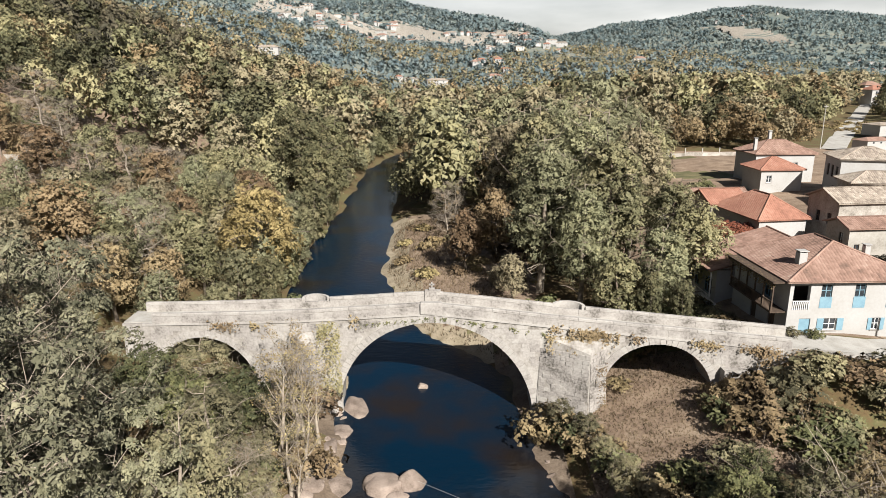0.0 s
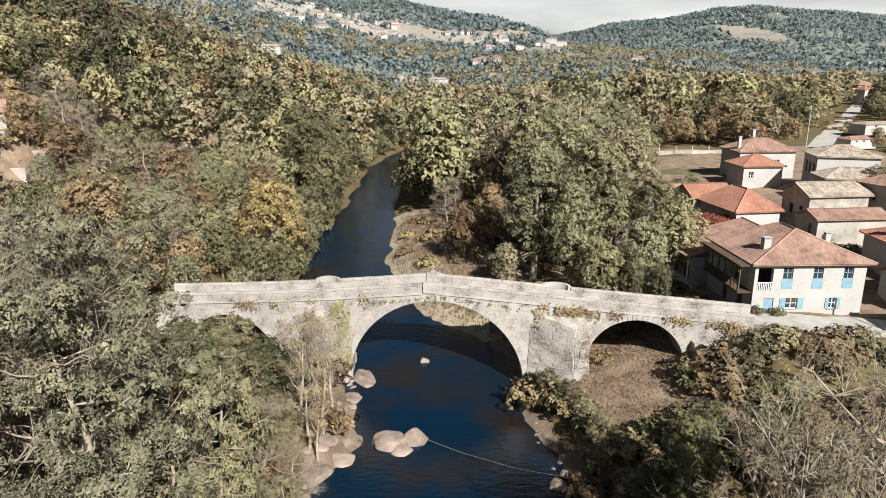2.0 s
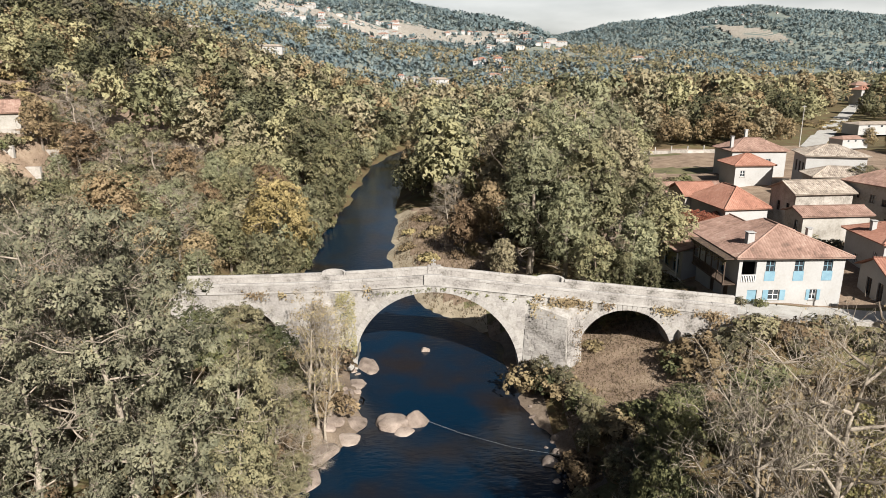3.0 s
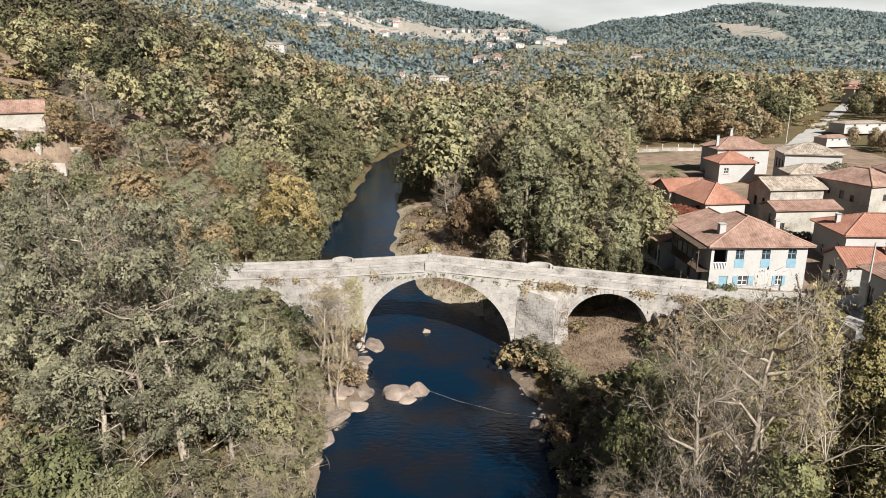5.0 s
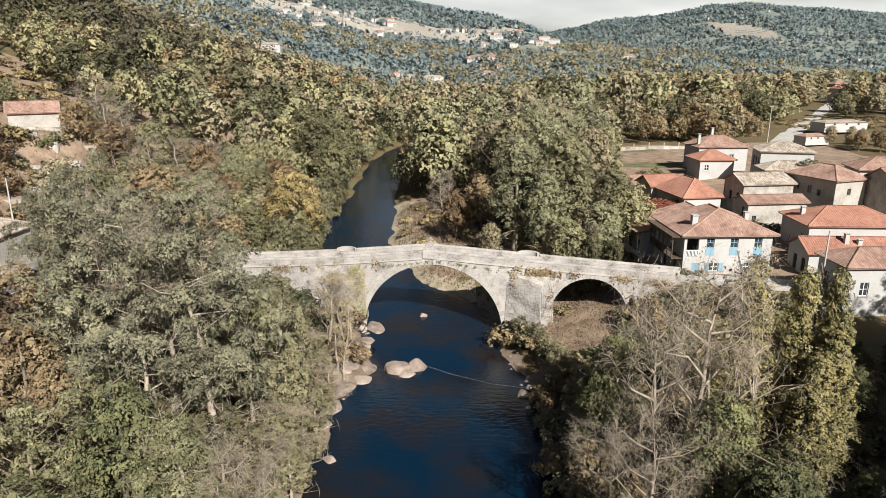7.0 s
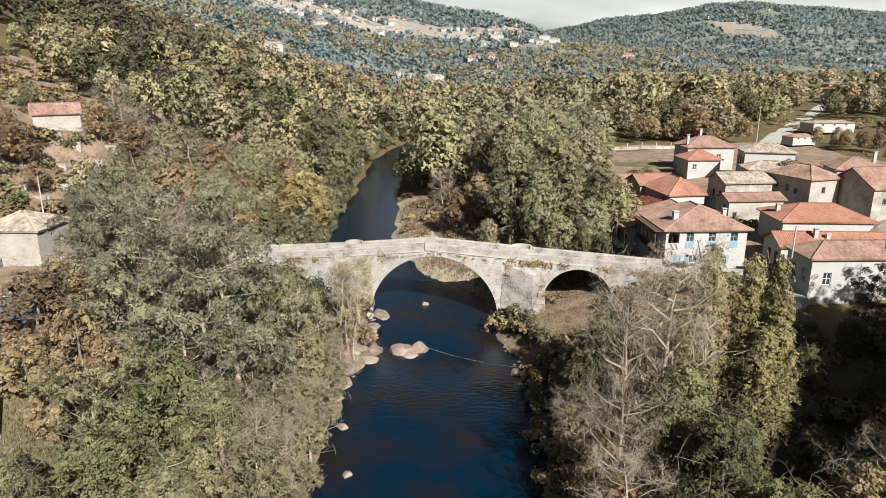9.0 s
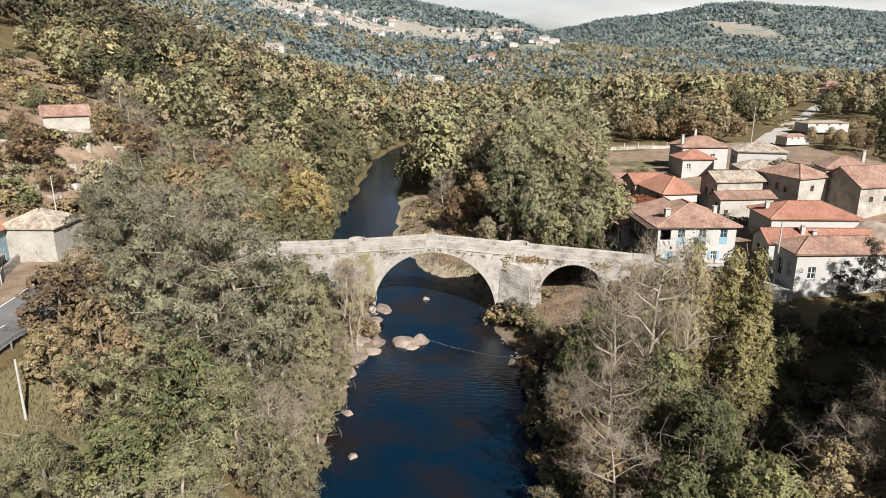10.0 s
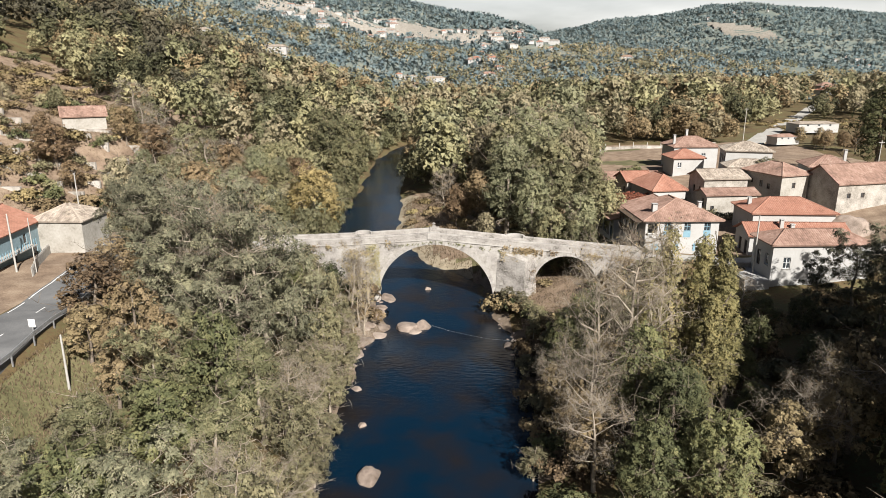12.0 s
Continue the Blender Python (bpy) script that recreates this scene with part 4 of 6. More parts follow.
# two stone houses, the lower one half ruined
simple_house(pose(49.6, 80.6, 8.0, 0, 0, 6), 8.6, 6.0, -1, 6.6, 8.0, M["dark_stone"], M["tile_grey"], "grey stone house with weathered tile roof", roof="gable", wins=(("w", 1.2, 2.0, 3.6, 5.0), ("w", 3.4, 4.2, 3.6, 5.0), ("s", 1, 1.7, 3.4, 4.4)))
simple_house(pose(48.6, 76.2, 8.0, 0, 0, 5), 9.6, 4.2, -1, 4.4, 5.3, M["cream_wall"], M["tile_old"], "stained plaster house with sagging tile roof", roof="gable", wins=(("w", 1, 1.8, 2.2, 3.6), ("s", 0.8, 1.5, 1.2, 2.4)))
# square stone house
simple_house(pose(61.5, 75.6, 8.6, 0, 0, 20), 6.4, 9.0, -1, 7.4, 9.2, M["cream_wall"], M["tile_old"], "tall square stone house with clay hip roof", wins=(("s", 2.6, 3.4, 5.0, 6.0), ("s", 4.3, 5.1, 0.2, 2.3), ("w", 4.2, 5.0, 4.8, 6.0), ("w", 6.6, 7.1, 5.2, 6.0), ("w", 2.0, 2.5, 2.2, 3.0), ("s", 1.0, 2.5, 2.2, 2.9), ("w", 2.5, 3.2, 4.6, 5.6), ("w", 5.2, 5.8, 2.2, 3.0), ("w", 2.0, 2.5, 1.6, 2.3)))
simple_house(pose(75.5, 92, 9.6, 0, 0, -12), 8.5, 7.5, -1, 5.6, 7.6, M["white_wall"], M["tile_old"], "white house with four-sided clay roof", wins=(("s", 3, 3.9, 2.6, 3.7), ("w", 3, 3.9, 2.6, 3.7)), chim=((7.6, 4, 8.6),))
# orange hip house and the lean-to below it
simple_house(pose(50.6, 62.2, 6.2, 0, 0, -3), 13.0, 8.2, -2, 6.0, 7.9, M["white_wall"], M["tile_red"], "white house with orange hip roof", wins=(("w", 1.2, 2.0, 3.6, 4.6), ("w", 5, 5.8, 2.2, 3.4)), chim=((1.0, 4.5, 7.6),))
simple_house(pose(47.6, 56.2, 5.8, 0, 0, -3), 15.0, 5.6, -2, 4.2, 5.7, M["white_wall"], M["tile_red"], "white house with corrugated orange roof", roof="gable", wins=(("w", 0.8, 1.8, 1.0, 3.2), ("w", 3, 4, 1.0, 3.2)), chim=((5.2, 1.6, 6.3), (6.8, 1.4, 5.6)))
hK = simple_house(pose(45.2, 44.3, 5.4, 0, 0, 1), 13.5, 5.6, -3, 6.4, 7.9, M["white_wall"], M["tile_old"], "white house with brown hip roof above a terrace", wins=(("w", 1.0, 1.9, 3.2, 4.8), ("w", 3.2, 4.2, 2.6, 4.8), ("s", 1.6, 2.6, 3.0, 4.6)))
terrace = tagged(new("terrace", bm_mesh("terrace", boxed(41.6, 45.1, 43.9, 53.5, 1.5, 6.9, 0.03), M["white_wall"])), "white walled terrace beside the house", "terrace")
# long old roofs on the rise
simple_house(pose(69.5, 71.5, 8.6, 0, 0, 14), 24.0, 9.0, -1, 6.6, 9.4, M["dark_stone"], M["tile_old"], "long old stone barn with patchy clay roof", roof="gable", wins=(("s", 2, 2.8, 4, 4.9), ("s", 5, 5.8, 4, 4.9)), name="barn")
# white houses by the field
simple_house(pose(54.9, 112.6, 9.5, 0, 0, 2), 7.2, 6.5, -1, 4.6, 6.4, M["white_wall"], M["tile_red"], "small white house with red pyramid roof", wins=(("s", 1, 1.9, 2.4, 3.6),))
simple_house(pose(57.9, 121.5, 9.5, 0, 0, 2), 11.0, 8.0, -1, 6.2, 8.4, M["white_wall"], M["tile_old"], "white two-storey house with clay hip roof", wins=(("s", 2, 3, 3.4, 4.6), ("s", 7, 8, 3.4, 4.6)), chim=((0.6, 2, 8.8), (5, 5.5, 9.8)))
simple_house(pose(63.3, 104.2, 9.4, 0, 0, -14), 9.5, 8.0, -1, 7.6, 9.2, M["white_wall"], M["tile_grey"], "white and timber house with grey tile roof", wins=(("w", 1, 2.2, 4.2, 6.2), ("w", 3.2, 4.4, 4.2, 6.2), ("w", 5.4, 6.6, 4.2, 6.2), ("w", 2, 3, 1, 3)))
simple_house(pose(61.2, 97.2, 9.2, 0, 0, -10), 9.0, 5.6, -1, 5.2, 6.6, M["dark_stone"], M["tile_grey"], "low house with pale grey roof", roof="hip")

# ---- trees ----
rng = np.random.default_rng(7)


def leaf_quads(points, out, size, aspect=0.7, jitter=0.35, loose=0.55, plain=False, along=None):
    """Small pointed leaves at the points, turned outward and up with a free scatter."""
    n = len(points)
    nrm = np.asarray(out) + loose * rng.normal(size=(n, 3))
    nrm[:, 2] += 0.35
    nrm /= np.linalg.norm(nrm, axis=1, keepdims=True)
    u = np.cross(nrm, rng.normal(size=(n, 3))) if along is None else along + 0.3 * rng.normal(size=(n, 3))
    u /= np.linalg.norm(u, axis=1, keepdims=True)
    v = np.cross(nrm, u)
    v /= np.linalg.norm(v, axis=1, keepdims=True) + 1e-6
    s = size * (1 + jitter * rng.normal(size=(n, 1))).clip(0.4, 1.8)
    a, b = u * s * 0.5, v * s * 0.5 * aspect
    droop = np.zeros((n, 3))
    droop[:, 2:] = -0.15 * s
    p = np.asarray(points)
    if plain:
        return np.stack([p - a, p + a * 0.7 - b * 1.2, p + a * 0.7 + b * 1.2 + droop], axis=1)
    return np.stack([p - a, p - b + a * 0.1, p + a + droop, p + b + a * 0.1], axis=1)


def clusters(centres, radii, n, flat=0.7, shell=0.4):
    """n points over the outside of soft lumps round the centres, with the way out of the lump at each."""
    centres, radii = np.asarray(centres), np.asarray(radii)
    w = radii ** 2
    k = rng.choice(len(centres), size=n, p=w / w.sum())
    d = rng.normal(size=(n, 3))
    d[:, 2] += 0.25
    d /= np.linalg.norm(d, axis=1, keepdims=True)
    r = rng.random((n, 1)) ** shell
    o = d * r * radii[k][:, None] * (1 + 0.12 * rng.normal(size=(n, 1)))
    o[:, 2] *= flat
    return centres[k] + o, d


def sprays(centres, radii, n, per, reach, flat=0.7):
    """About n leaf places in flat sprays of per leaves over the lumps: the places, the lump's and the spray's way out, the way along the spray, and a shade for each spray."""
    m = max(2, n // per)
    c, d = clusters(centres, radii, m, flat, 0.22)
    axis = d + 0.4 * rng.normal(size=(m, 3))
    axis[:, 2] += 0.45
    axis /= np.linalg.norm(axis, axis=1, keepdims=True)
    k = np.repeat(np.arange(m), per)
    a = rng.normal(size=(m * per, 3))
    a -= (a * axis[k]).sum(1, keepdims=True) * axis[k]
    a /= np.linalg.norm(a, axis=1, keepdims=True)
    r = reach * rng.uniform(0.55, 1.3, (m, 1))[k] * np.sqrt(rng.random((m * per, 1)))
    p = c[k] + a * r - axis[k] * 0.3 * r * r / reach
    p[:, 2] -= 0.15 * r[:, 0]
    return p, d[k], axis[k], a, np.clip(0.5 + 0.15 * rng.normal(size=m), 0, 1)[k]


MASS = {}
TALL = {}


def tree(name, label, leaf, bark, h, spread_r, n_leaf, size, form="round", limbs=12, twigs=4, bare=False, clear=0.2, sides=5, group="", flat=0.7, lump=0.26, aspect=0.7, plain=True, twig_n=0, mass=0.5, per=22, reach=1.9, domes=0):
    """One tree with a tapered trunk and limbs and a crown of small leaves in uneven lumps, standing at the origin."""
    th = thing(name, pose(0, 0, 0), label, "tree", group)
    tv, tf = [], []
    lean = Vector((rng.normal() * 0.05 * h, rng.normal() * 0.05 * h, 0))
    trunk = [Vector((0, 0, -0.6))] + [Vector((rng.normal() * 0.012 * h, rng.normal() * 0.012 * h, f * h)) + lean * f * f for f in (0.15, 0.35, 0.55, 0.75, 0.95)]
    r0 = 0.02 * h + 0.03
    tube(tv, tf, trunk, [r0 * 1.3, r0, r0 * 0.8, r0 * 0.58, r0 * 0.36, r0 * 0.1], sides)
    cen, rad = [], []

    def on_trunk(f):
        z = f * h
        for p, q in zip(trunk, trunk[1:]):
            if q.z >= z:
                return p.lerp(q, (z - p.z) / (q.z - p.z))
        return trunk[-1]

    for i in range(limbs):
        f = clear + (0.95 - clear) * ((i + 0.5) / limbs) ** 0.9
        a = i * 2.399 + rng.normal() * 0.3
        g = (f - clear) / (1 - clear)
        prof = {"round": math.sin(math.pi * min(1, 0.22 + 0.78 * g)) ** 0.6, "column": 0.75 + 0.3 * math.sin(math.pi * g), "pine": 1.05 - g * 0.9, "spread": 0.55 + 0.5 * g, "dome": math.sqrt(max(0.05, 1 - g * g * 0.9))}[form]
        ln = spread_r * prof * rng.uniform(0.7, 1.2)
        rise = {"round": 0.45, "column": 1.7, "pine": 0.05, "spread": 0.75, "dome": 0.35}[form] * ln * rng.uniform(0.6, 1.3)
        p0 = on_trunk(f)
        tip = p0 + Vector((math.cos(a) * ln, math.sin(a) * ln, rise))
        mid = p0.lerp(tip, 0.5) + Vector((rng.normal() * 0.06 * ln, rng.normal() * 0.06 * ln, -0.08 * ln + rng.normal() * 0.05 * ln))
        rl = r0 * (0.44 if bare else 0.3) * (1.1 - 0.6 * f)
        tube(tv, tf, [p0, mid, tip], [rl, rl * 0.6, rl * 0.16], max(3, sides - 1))
        cen.append(tip)
        rad.append(spread_r * lump * rng.uniform(0.7, 1.25))
        for k in range(twigs):
            q = (mid if rng.random() < 0.55 else tip).lerp(tip, rng.random() * 0.7)
            d = Vector((rng.normal(), rng.normal(), 0.35 + 0.5 * rng.normal())).normalized()
            t2 = q + d * ln * rng.uniform(0.25, 0.55)
            tube(tv, tf, [q, q.lerp(t2, 0.55) + Vector((0, 0, 0.05 * ln)), t2], [rl * 0.45, rl * 0.28, rl * 0.08], 3)
            cen.append(t2)
            rad.append(spread_r * lump * rng.uniform(0.5, 1.0))
            if bare:
                for _ in range(3):
                    s0 = q.lerp(t2, 0.25 + 0.7 * rng.random())
                    d3 = (d + Vector((rng.normal(), rng.normal(), 0.4 + rng.normal() * 0.6)) * 0.9).normalized()
                    s1 = s0 + d3 * ln * rng.uniform(0.15, 0.38)
                    tube(tv, tf, [s0, s1], [rl * 0.13 + 0.006, 0.006], 3)
                    cen.append(s1)
                    rad.append(spread_r * lump * 0.45)
    if domes:
        # lumps packed over a rounded crown, uneven in reach, the lowest ones hanging near the ground
        cen, rad = [], []
        mid, tall = 0.52 * h, 0.5 * h
        for i in range(domes):
            z = 1 - 1.75 * (i + 0.5) / domes
            a = i * 2.399 + rng.normal() * 0.25
            q = math.sqrt(1 - z * z) * {"round": 1.0, "dome": 1.0 - 0.18 * z, "column": 0.8, "pine": 0.75 - 0.5 * z, "spread": 1.0 + 0.1 * z}[form]
            reach_k = rng.uniform(0.6, 0.95)
            f = 0.72 if form != "pine" else 0.8
            cen.append(Vector((math.cos(a) * q * spread_r * f * reach_k, math.sin(a) * q * spread_r * f * reach_k, mid + z * tall * f * (0.75 + 0.25 * reach_k))) + lean * 0.5)
            rad.append(spread_r * lump * rng.uniform(0.75, 1.25))
    elif not bare:
        for f in (0.3, 0.45, 0.6, 0.75, 0.88):
            cen.append(on_trunk(f))
            rad.append(spread_r * lump * 1.3)
    pts, out, axis, way, tint = sprays(cen, rad, n_leaf, per, reach * size, flat)
    top = max(max(v.z for v in tv), float(np.percentile(pts[:, 2], 99.5)))
    k = h / top
    tv = [v * k for v in tv]
    pts = pts * k
    pts[:, 2] = np.maximum(pts[:, 2], 0.2 + 0.3 * rng.random(len(pts)))
    part("trunk", mesh_of("trunk", tv, tf, [bark], None, True), None, th)
    heart = np.array([lean.x * 0.3, lean.y * 0.3, 0.45 * h])
    whole = (pts - heart) / np.array([spread_r * k, spread_r * k, 0.5 * h])
    whole /= np.linalg.norm(whole, axis=1, keepdims=True) + 1e-6
    quads = leaf_quads(pts, axis, size, aspect, plain=plain, loose=0.6, along=way)
    soft = axis * 0.2 + 0.8 * (out * (1 - mass) + whole * mass)
    soft /= np.linalg.norm(soft, axis=1, keepdims=True) + 1e-6
    part("crown", quads_mesh("crown", quads, leaf, soft, tint), None, th)
    if twig_n:
        tp, td = clusters(cen, rad, twig_n, flat, 0.7)
        tp = tp * k
        td = td + rng.normal(size=td.shape) * 0.45
        td[:, 2] += 0.15
        td /= np.linalg.norm(td, axis=1, keepdims=True)
        ln = (0.035 * h * rng.uniform(0.5, 1.5, (twig_n, 1)))
        sd = np.cross(td, rng.normal(size=td.shape))
        sd = sd / np.linalg.norm(sd, axis=1, keepdims=True) * 0.00055 * h
        sag = np.zeros_like(tp)
        sag[:, 2:] = -0.35 * ln
        slivers = np.stack([tp - sd, tp + sd, tp + td * ln + sag * rng.random((twig_n, 1))], axis=1)
        tagged(part("branchwork", quads_mesh("branchwork", slivers, bark), None, th), "pale twigs", kind="stuff")
    TALL[th.name] = h
    MASS[th.name] = (quads, leaf, soft, tint)
    return th


def bush(name, label, leaf, w, h, n_leaf, size, group="", lumps=9):
    th = thing(name, pose(0, 0, 0), label, "bush", group)
    tv, tf = [], []
    cen, rad = [], []
    for i in range(lumps):
        a, r = i * 2.399, w * 0.5 * math.sqrt((i + 0.3) / lumps)
        z = h * (0.85 - 0.5 * (r / (w * 0.5)) ** 2) * rng.uniform(0.7, 1.05)
        tip = Vector((math.cos(a) * r, math.sin(a) * r, z * 0.8))
        tube(tv, tf, [Vector((0, 0, -0.2)), tip * 0.5 + Vector((0, 0, 0.1 * h)), tip], [0.05, 0.035, 0.012], 3)
        cen.append(tip)
        rad.append(0.3 * w * rng.uniform(0.7, 1.1))
    part("stem", mesh_of("stem", tv, tf, [M["bark"]], None, True), None, th)
    pts, out, axis, way, tint = sprays(cen, rad, n_leaf, 16, 1.7 * size, 0.8 * min(1.2, h / w))
    pts[:, 2] = np.maximum(pts[:, 2], 0.05)
    soft = 0.5 * (axis + out)
    part("crown", quads_mesh("crown", leaf_quads(pts, axis, size, plain=True, loose=0.4, along=way), leaf, soft, tint), None, th)
    TALL[th.name] = h
    MASS[th.name] = (leaf_quads(pts, axis, size * 1.3, plain=True, along=way)[::2], leaf, soft[::2], tint[::2])
    return th


KINDS = {}


def kinds(key, *made):
    KINDS[key] = made


L = M
kinds("acacia", *[tree("tree", "tall grey-green feathery acacia with pale branching limbs", L["leaf_acacia"], L["bark_pale"], 14, 5.0, 25000, 0.19, f, 17, 4, clear=c, group="acacias on the bank", flat=0.6, lump=0.2, aspect=0.4, twig_n=900, per=20, reach=2.3) for f, c in (("spread", 0.16), ("round", 0.1), ("dome", 0.12))])
kinds("robinia", *[tree("tree", "yellow-green robinia with feathery layered sprays", L["leaf_robinia"], L["bark_pale"], 13, 4.8, 25000, 0.185, f, 17, 4, clear=0.1, group="robinias on the bank", flat=0.65, lump=0.24, aspect=0.42, twig_n=700, per=20, reach=2.3, domes=d) for f, d in (("dome", 36), ("spread", 0))])
kinds("alder", *[tree("tree", "dense green alder with a rounded leafy crown", L["leaf_green"], L["bark"], 12, 4.4, 21000, 0.178, f, 16, 4, clear=0.05, group="alders by the river", lump=0.27, aspect=0.55, domes=34, flat=0.8) for f in ("dome", "round")])
kinds("willow", *[tree("tree", "olive green willow with loose drooping foliage", L["leaf_olive"], L["bark_pale"], 10, 4.0, 14500, 0.183, f, 14, 4, clear=0.05, group="willows by the river", lump=0.25, aspect=0.5, twig_n=500, domes=30, flat=0.85) for f in ("dome", "round")])
kinds("brown", *[tree("tree", "autumn tree with browning thinning leaves", L["leaf_brown"], L["bark"], 10, 3.9, 13000, 0.176, f, 14, 4, clear=0.06, group="autumn trees", lump=0.25, twig_n=500, domes=28, flat=0.8) for f in ("dome", "round")])
kinds("yellow", tree("tree", "yellowing willow with a drooping leafy crown", L["leaf_yellowing"], L["bark"], 11, 4.8, 19000, 0.215, "dome", 16, 4, clear=0.04, group="yellow trees", aspect=0.5, twig_n=500, lump=0.26, domes=34, flat=0.95, per=14))
kinds("bare", *[tree("tree", "nearly bare grey tree with fine drooping twigs", L["leaf_brown"], L["bark_pale"], 12, 4.2, 1500, 0.1, f, 18, 6, bare=True, clear=0.2, group="bare trees", twig_n=6000, per=3) for f in ("spread", "round")])
kinds("column", *[tree("tree", "narrow upright poplar with yellow-green leaves", L["leaf_spire"], L["bark"], 14, 2.0, 22000, 0.125, "pine", 26, 3, clear=0.03, group="poplars", lump=0.33, domes=44, per=14, flat=1.35) for _ in range(2)])
kinds("sapling", *[tree("sapling", "thin pale riverside saplings with sparse leaves", L["leaf_yellow"], L["bark_pale"], 8, 1.4, 1100, 0.085, "column", 9, 3, bare=True, clear=0.2, sides=4, group="saplings on the bank", lump=0.5, twig_n=1500, per=3) for _ in range(2)])
kinds("shrub", bush("bush", "dense olive green riverside shrub", L["leaf_olive"], 3.2, 2.6, 2100, 0.195, "riverside shrubs"), bush("bush", "dense dark green riverside shrub", L["leaf_green"], 3.0, 2.4, 2100, 0.195, "riverside shrubs"), bush("bush", "low brown bramble thicket", L["leaf_brown"], 3.4, 2.0, 2100, 0.195, "bramble thickets"))
kinds("bramble", bush("bush", "low dry brown bramble thicket", L["leaf_brown"], 3.4, 1.8, 1700, 0.225, "bramble thickets"), bush("bush", "low yellowing bank thicket", L["leaf_yellow"], 3.0, 1.6, 1700, 0.225, "bramble thickets"))
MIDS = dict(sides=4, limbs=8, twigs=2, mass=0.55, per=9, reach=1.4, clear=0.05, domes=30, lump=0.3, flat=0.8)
kinds("mid_green", *[tree("tree", "green riverside tree with an uneven leafy crown", L["leaf_oak_lit"], L["bark"], 13, 4.8, 10500, 0.275, f, group="trees along the river", **MIDS) for f in ("round", "dome", "round")])
kinds("mid_dark", *[tree("tree", "dark green oak with a dense domed crown", L["leaf_dark_oak_lit"], L["bark"], 13, 5.0, 10500, 0.275, f, group="oaks along the river", **MIDS) for f in ("round", "dome")])
kinds("mid_olive", *[tree("tree", "dry olive tree with a loose crown", L["leaf_poplar_lit"], L["bark"], 13, 4.6, 10000, 0.275, f, group="trees along the river", **MIDS) for f in ("round", "dome")])
kinds("mid_acacia", *[tree("tree", "grey-green tree with an airy crown", L["leaf_ash_lit"], L["bark_pale"], 14, 4.8, 10500, 0.275, f, group="trees along the river", aspect=0.55, **MIDS) for f in ("round", "dome")])
kinds("mid_brown", *[tree("tree", "autumn brown tree with a rounded crown", L["leaf_chestnut_lit"], L["bark"], 12, 4.6, 9500, 0.275, f, group="autumn trees", **MIDS) for f in ("round", "dome")])
kinds("mid_bare", tree("tree", "leafless grey tree with pale twigs", L["leaf_chestnut_lit"], L["bark_pale"], 12, 4.6, 400, 0.3, "round", 14, 5, bare=True, clear=0.12, group="bare trees", sides=4, twig_n=7000))
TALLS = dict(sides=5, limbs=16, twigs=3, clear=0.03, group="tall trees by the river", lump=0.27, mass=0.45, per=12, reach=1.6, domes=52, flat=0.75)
kinds("tall_acacia", *[tree("tree", "tall grey-green acacia with a layered crown", L["leaf_ash_lit"], L["bark_pale"], 21, 5.8, 25000, 0.265, f, aspect=0.55, **TALLS) for f in ("round", "dome")])
kinds("tall_green", *[tree("tree", "tall green alder with a dense crown", L["leaf_oak_lit"], L["bark"], 20, 5.6, 25000, 0.265, f, **TALLS) for f in ("round", "dome")])
kinds("tall_olive", tree("tree", "tall olive poplar with a loose crown", L["leaf_poplar_lit"], L["bark"], 20, 5.2, 22000, 0.265, "round", **TALLS))
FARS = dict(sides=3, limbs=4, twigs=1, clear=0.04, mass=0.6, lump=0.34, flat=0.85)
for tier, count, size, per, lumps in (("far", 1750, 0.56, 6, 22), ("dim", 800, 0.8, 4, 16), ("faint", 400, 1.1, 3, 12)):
    for key, leaf, label in (("green", "leaf_oak_lit", "green"), ("dark", "leaf_dark_oak_lit", "dark green"), ("brown", "leaf_chestnut_lit", "brown"), ("olive", "leaf_poplar_lit", "olive"), ("acacia", "leaf_ash_lit", "grey-green"), ("pine", "leaf_needle_lit", "dark pine")):
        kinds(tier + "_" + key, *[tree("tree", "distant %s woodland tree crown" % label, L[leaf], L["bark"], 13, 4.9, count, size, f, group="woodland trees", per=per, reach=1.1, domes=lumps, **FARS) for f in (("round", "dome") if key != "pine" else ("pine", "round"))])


FOREST = {}


def plant(key, x, y, h=None, wide=1.0, z=None, stuff=False):
    """Stands one tree of a kind, h metres high, on the ground; as stuff, its crown joins the woodland mass."""
    made = KINDS[key]
    src = made[int(rng.integers(len(made)))]
    k = (h or TALL[src.name]) / TALL[src.name]
    s = k * wide * rng.uniform(0.95, 1.08)
    m = Matrix.LocRotScale((x, y, (ground_z(x, y) if z is None else z) - 0.05), Euler((rng.normal() * 0.03, rng.normal() * 0.03, rng.uniform(0, 6.28))), (s, s, k))
    if stuff:
        q, leaf, soft, tint = MASS[src.name]
        up = q[:, 0, 2] > (0.27 if key[:3] in ("dim", "fai") else 0.06) * TALL[src.name]
        a = np.array(m)
        turned = soft[up] @ a[:3, :3].T
        made = FOREST.setdefault(leaf.name, (leaf, [], [], []))
        made[1].append(q[up] @ a[:3, :3].T + a[:3, 3])
        made[2].append(turned / np.linalg.norm(turned, axis=1, keepdims=True))
        made[3].append(0.5 * tint[up] + 0.22 + rng.uniform(-0.34, 0.28))
        return None
    return copy_thing(src, m)


HOUSES = [(29, 50, 60, 74), (26, 66, 62, 132), (60, 62, 100, 112), (41, 40, 62, 58), (-66, 44, -50, 62), (-64, 22, -50, 48), (-92, 98, -66, 114), (40, 110, 80, 172)]


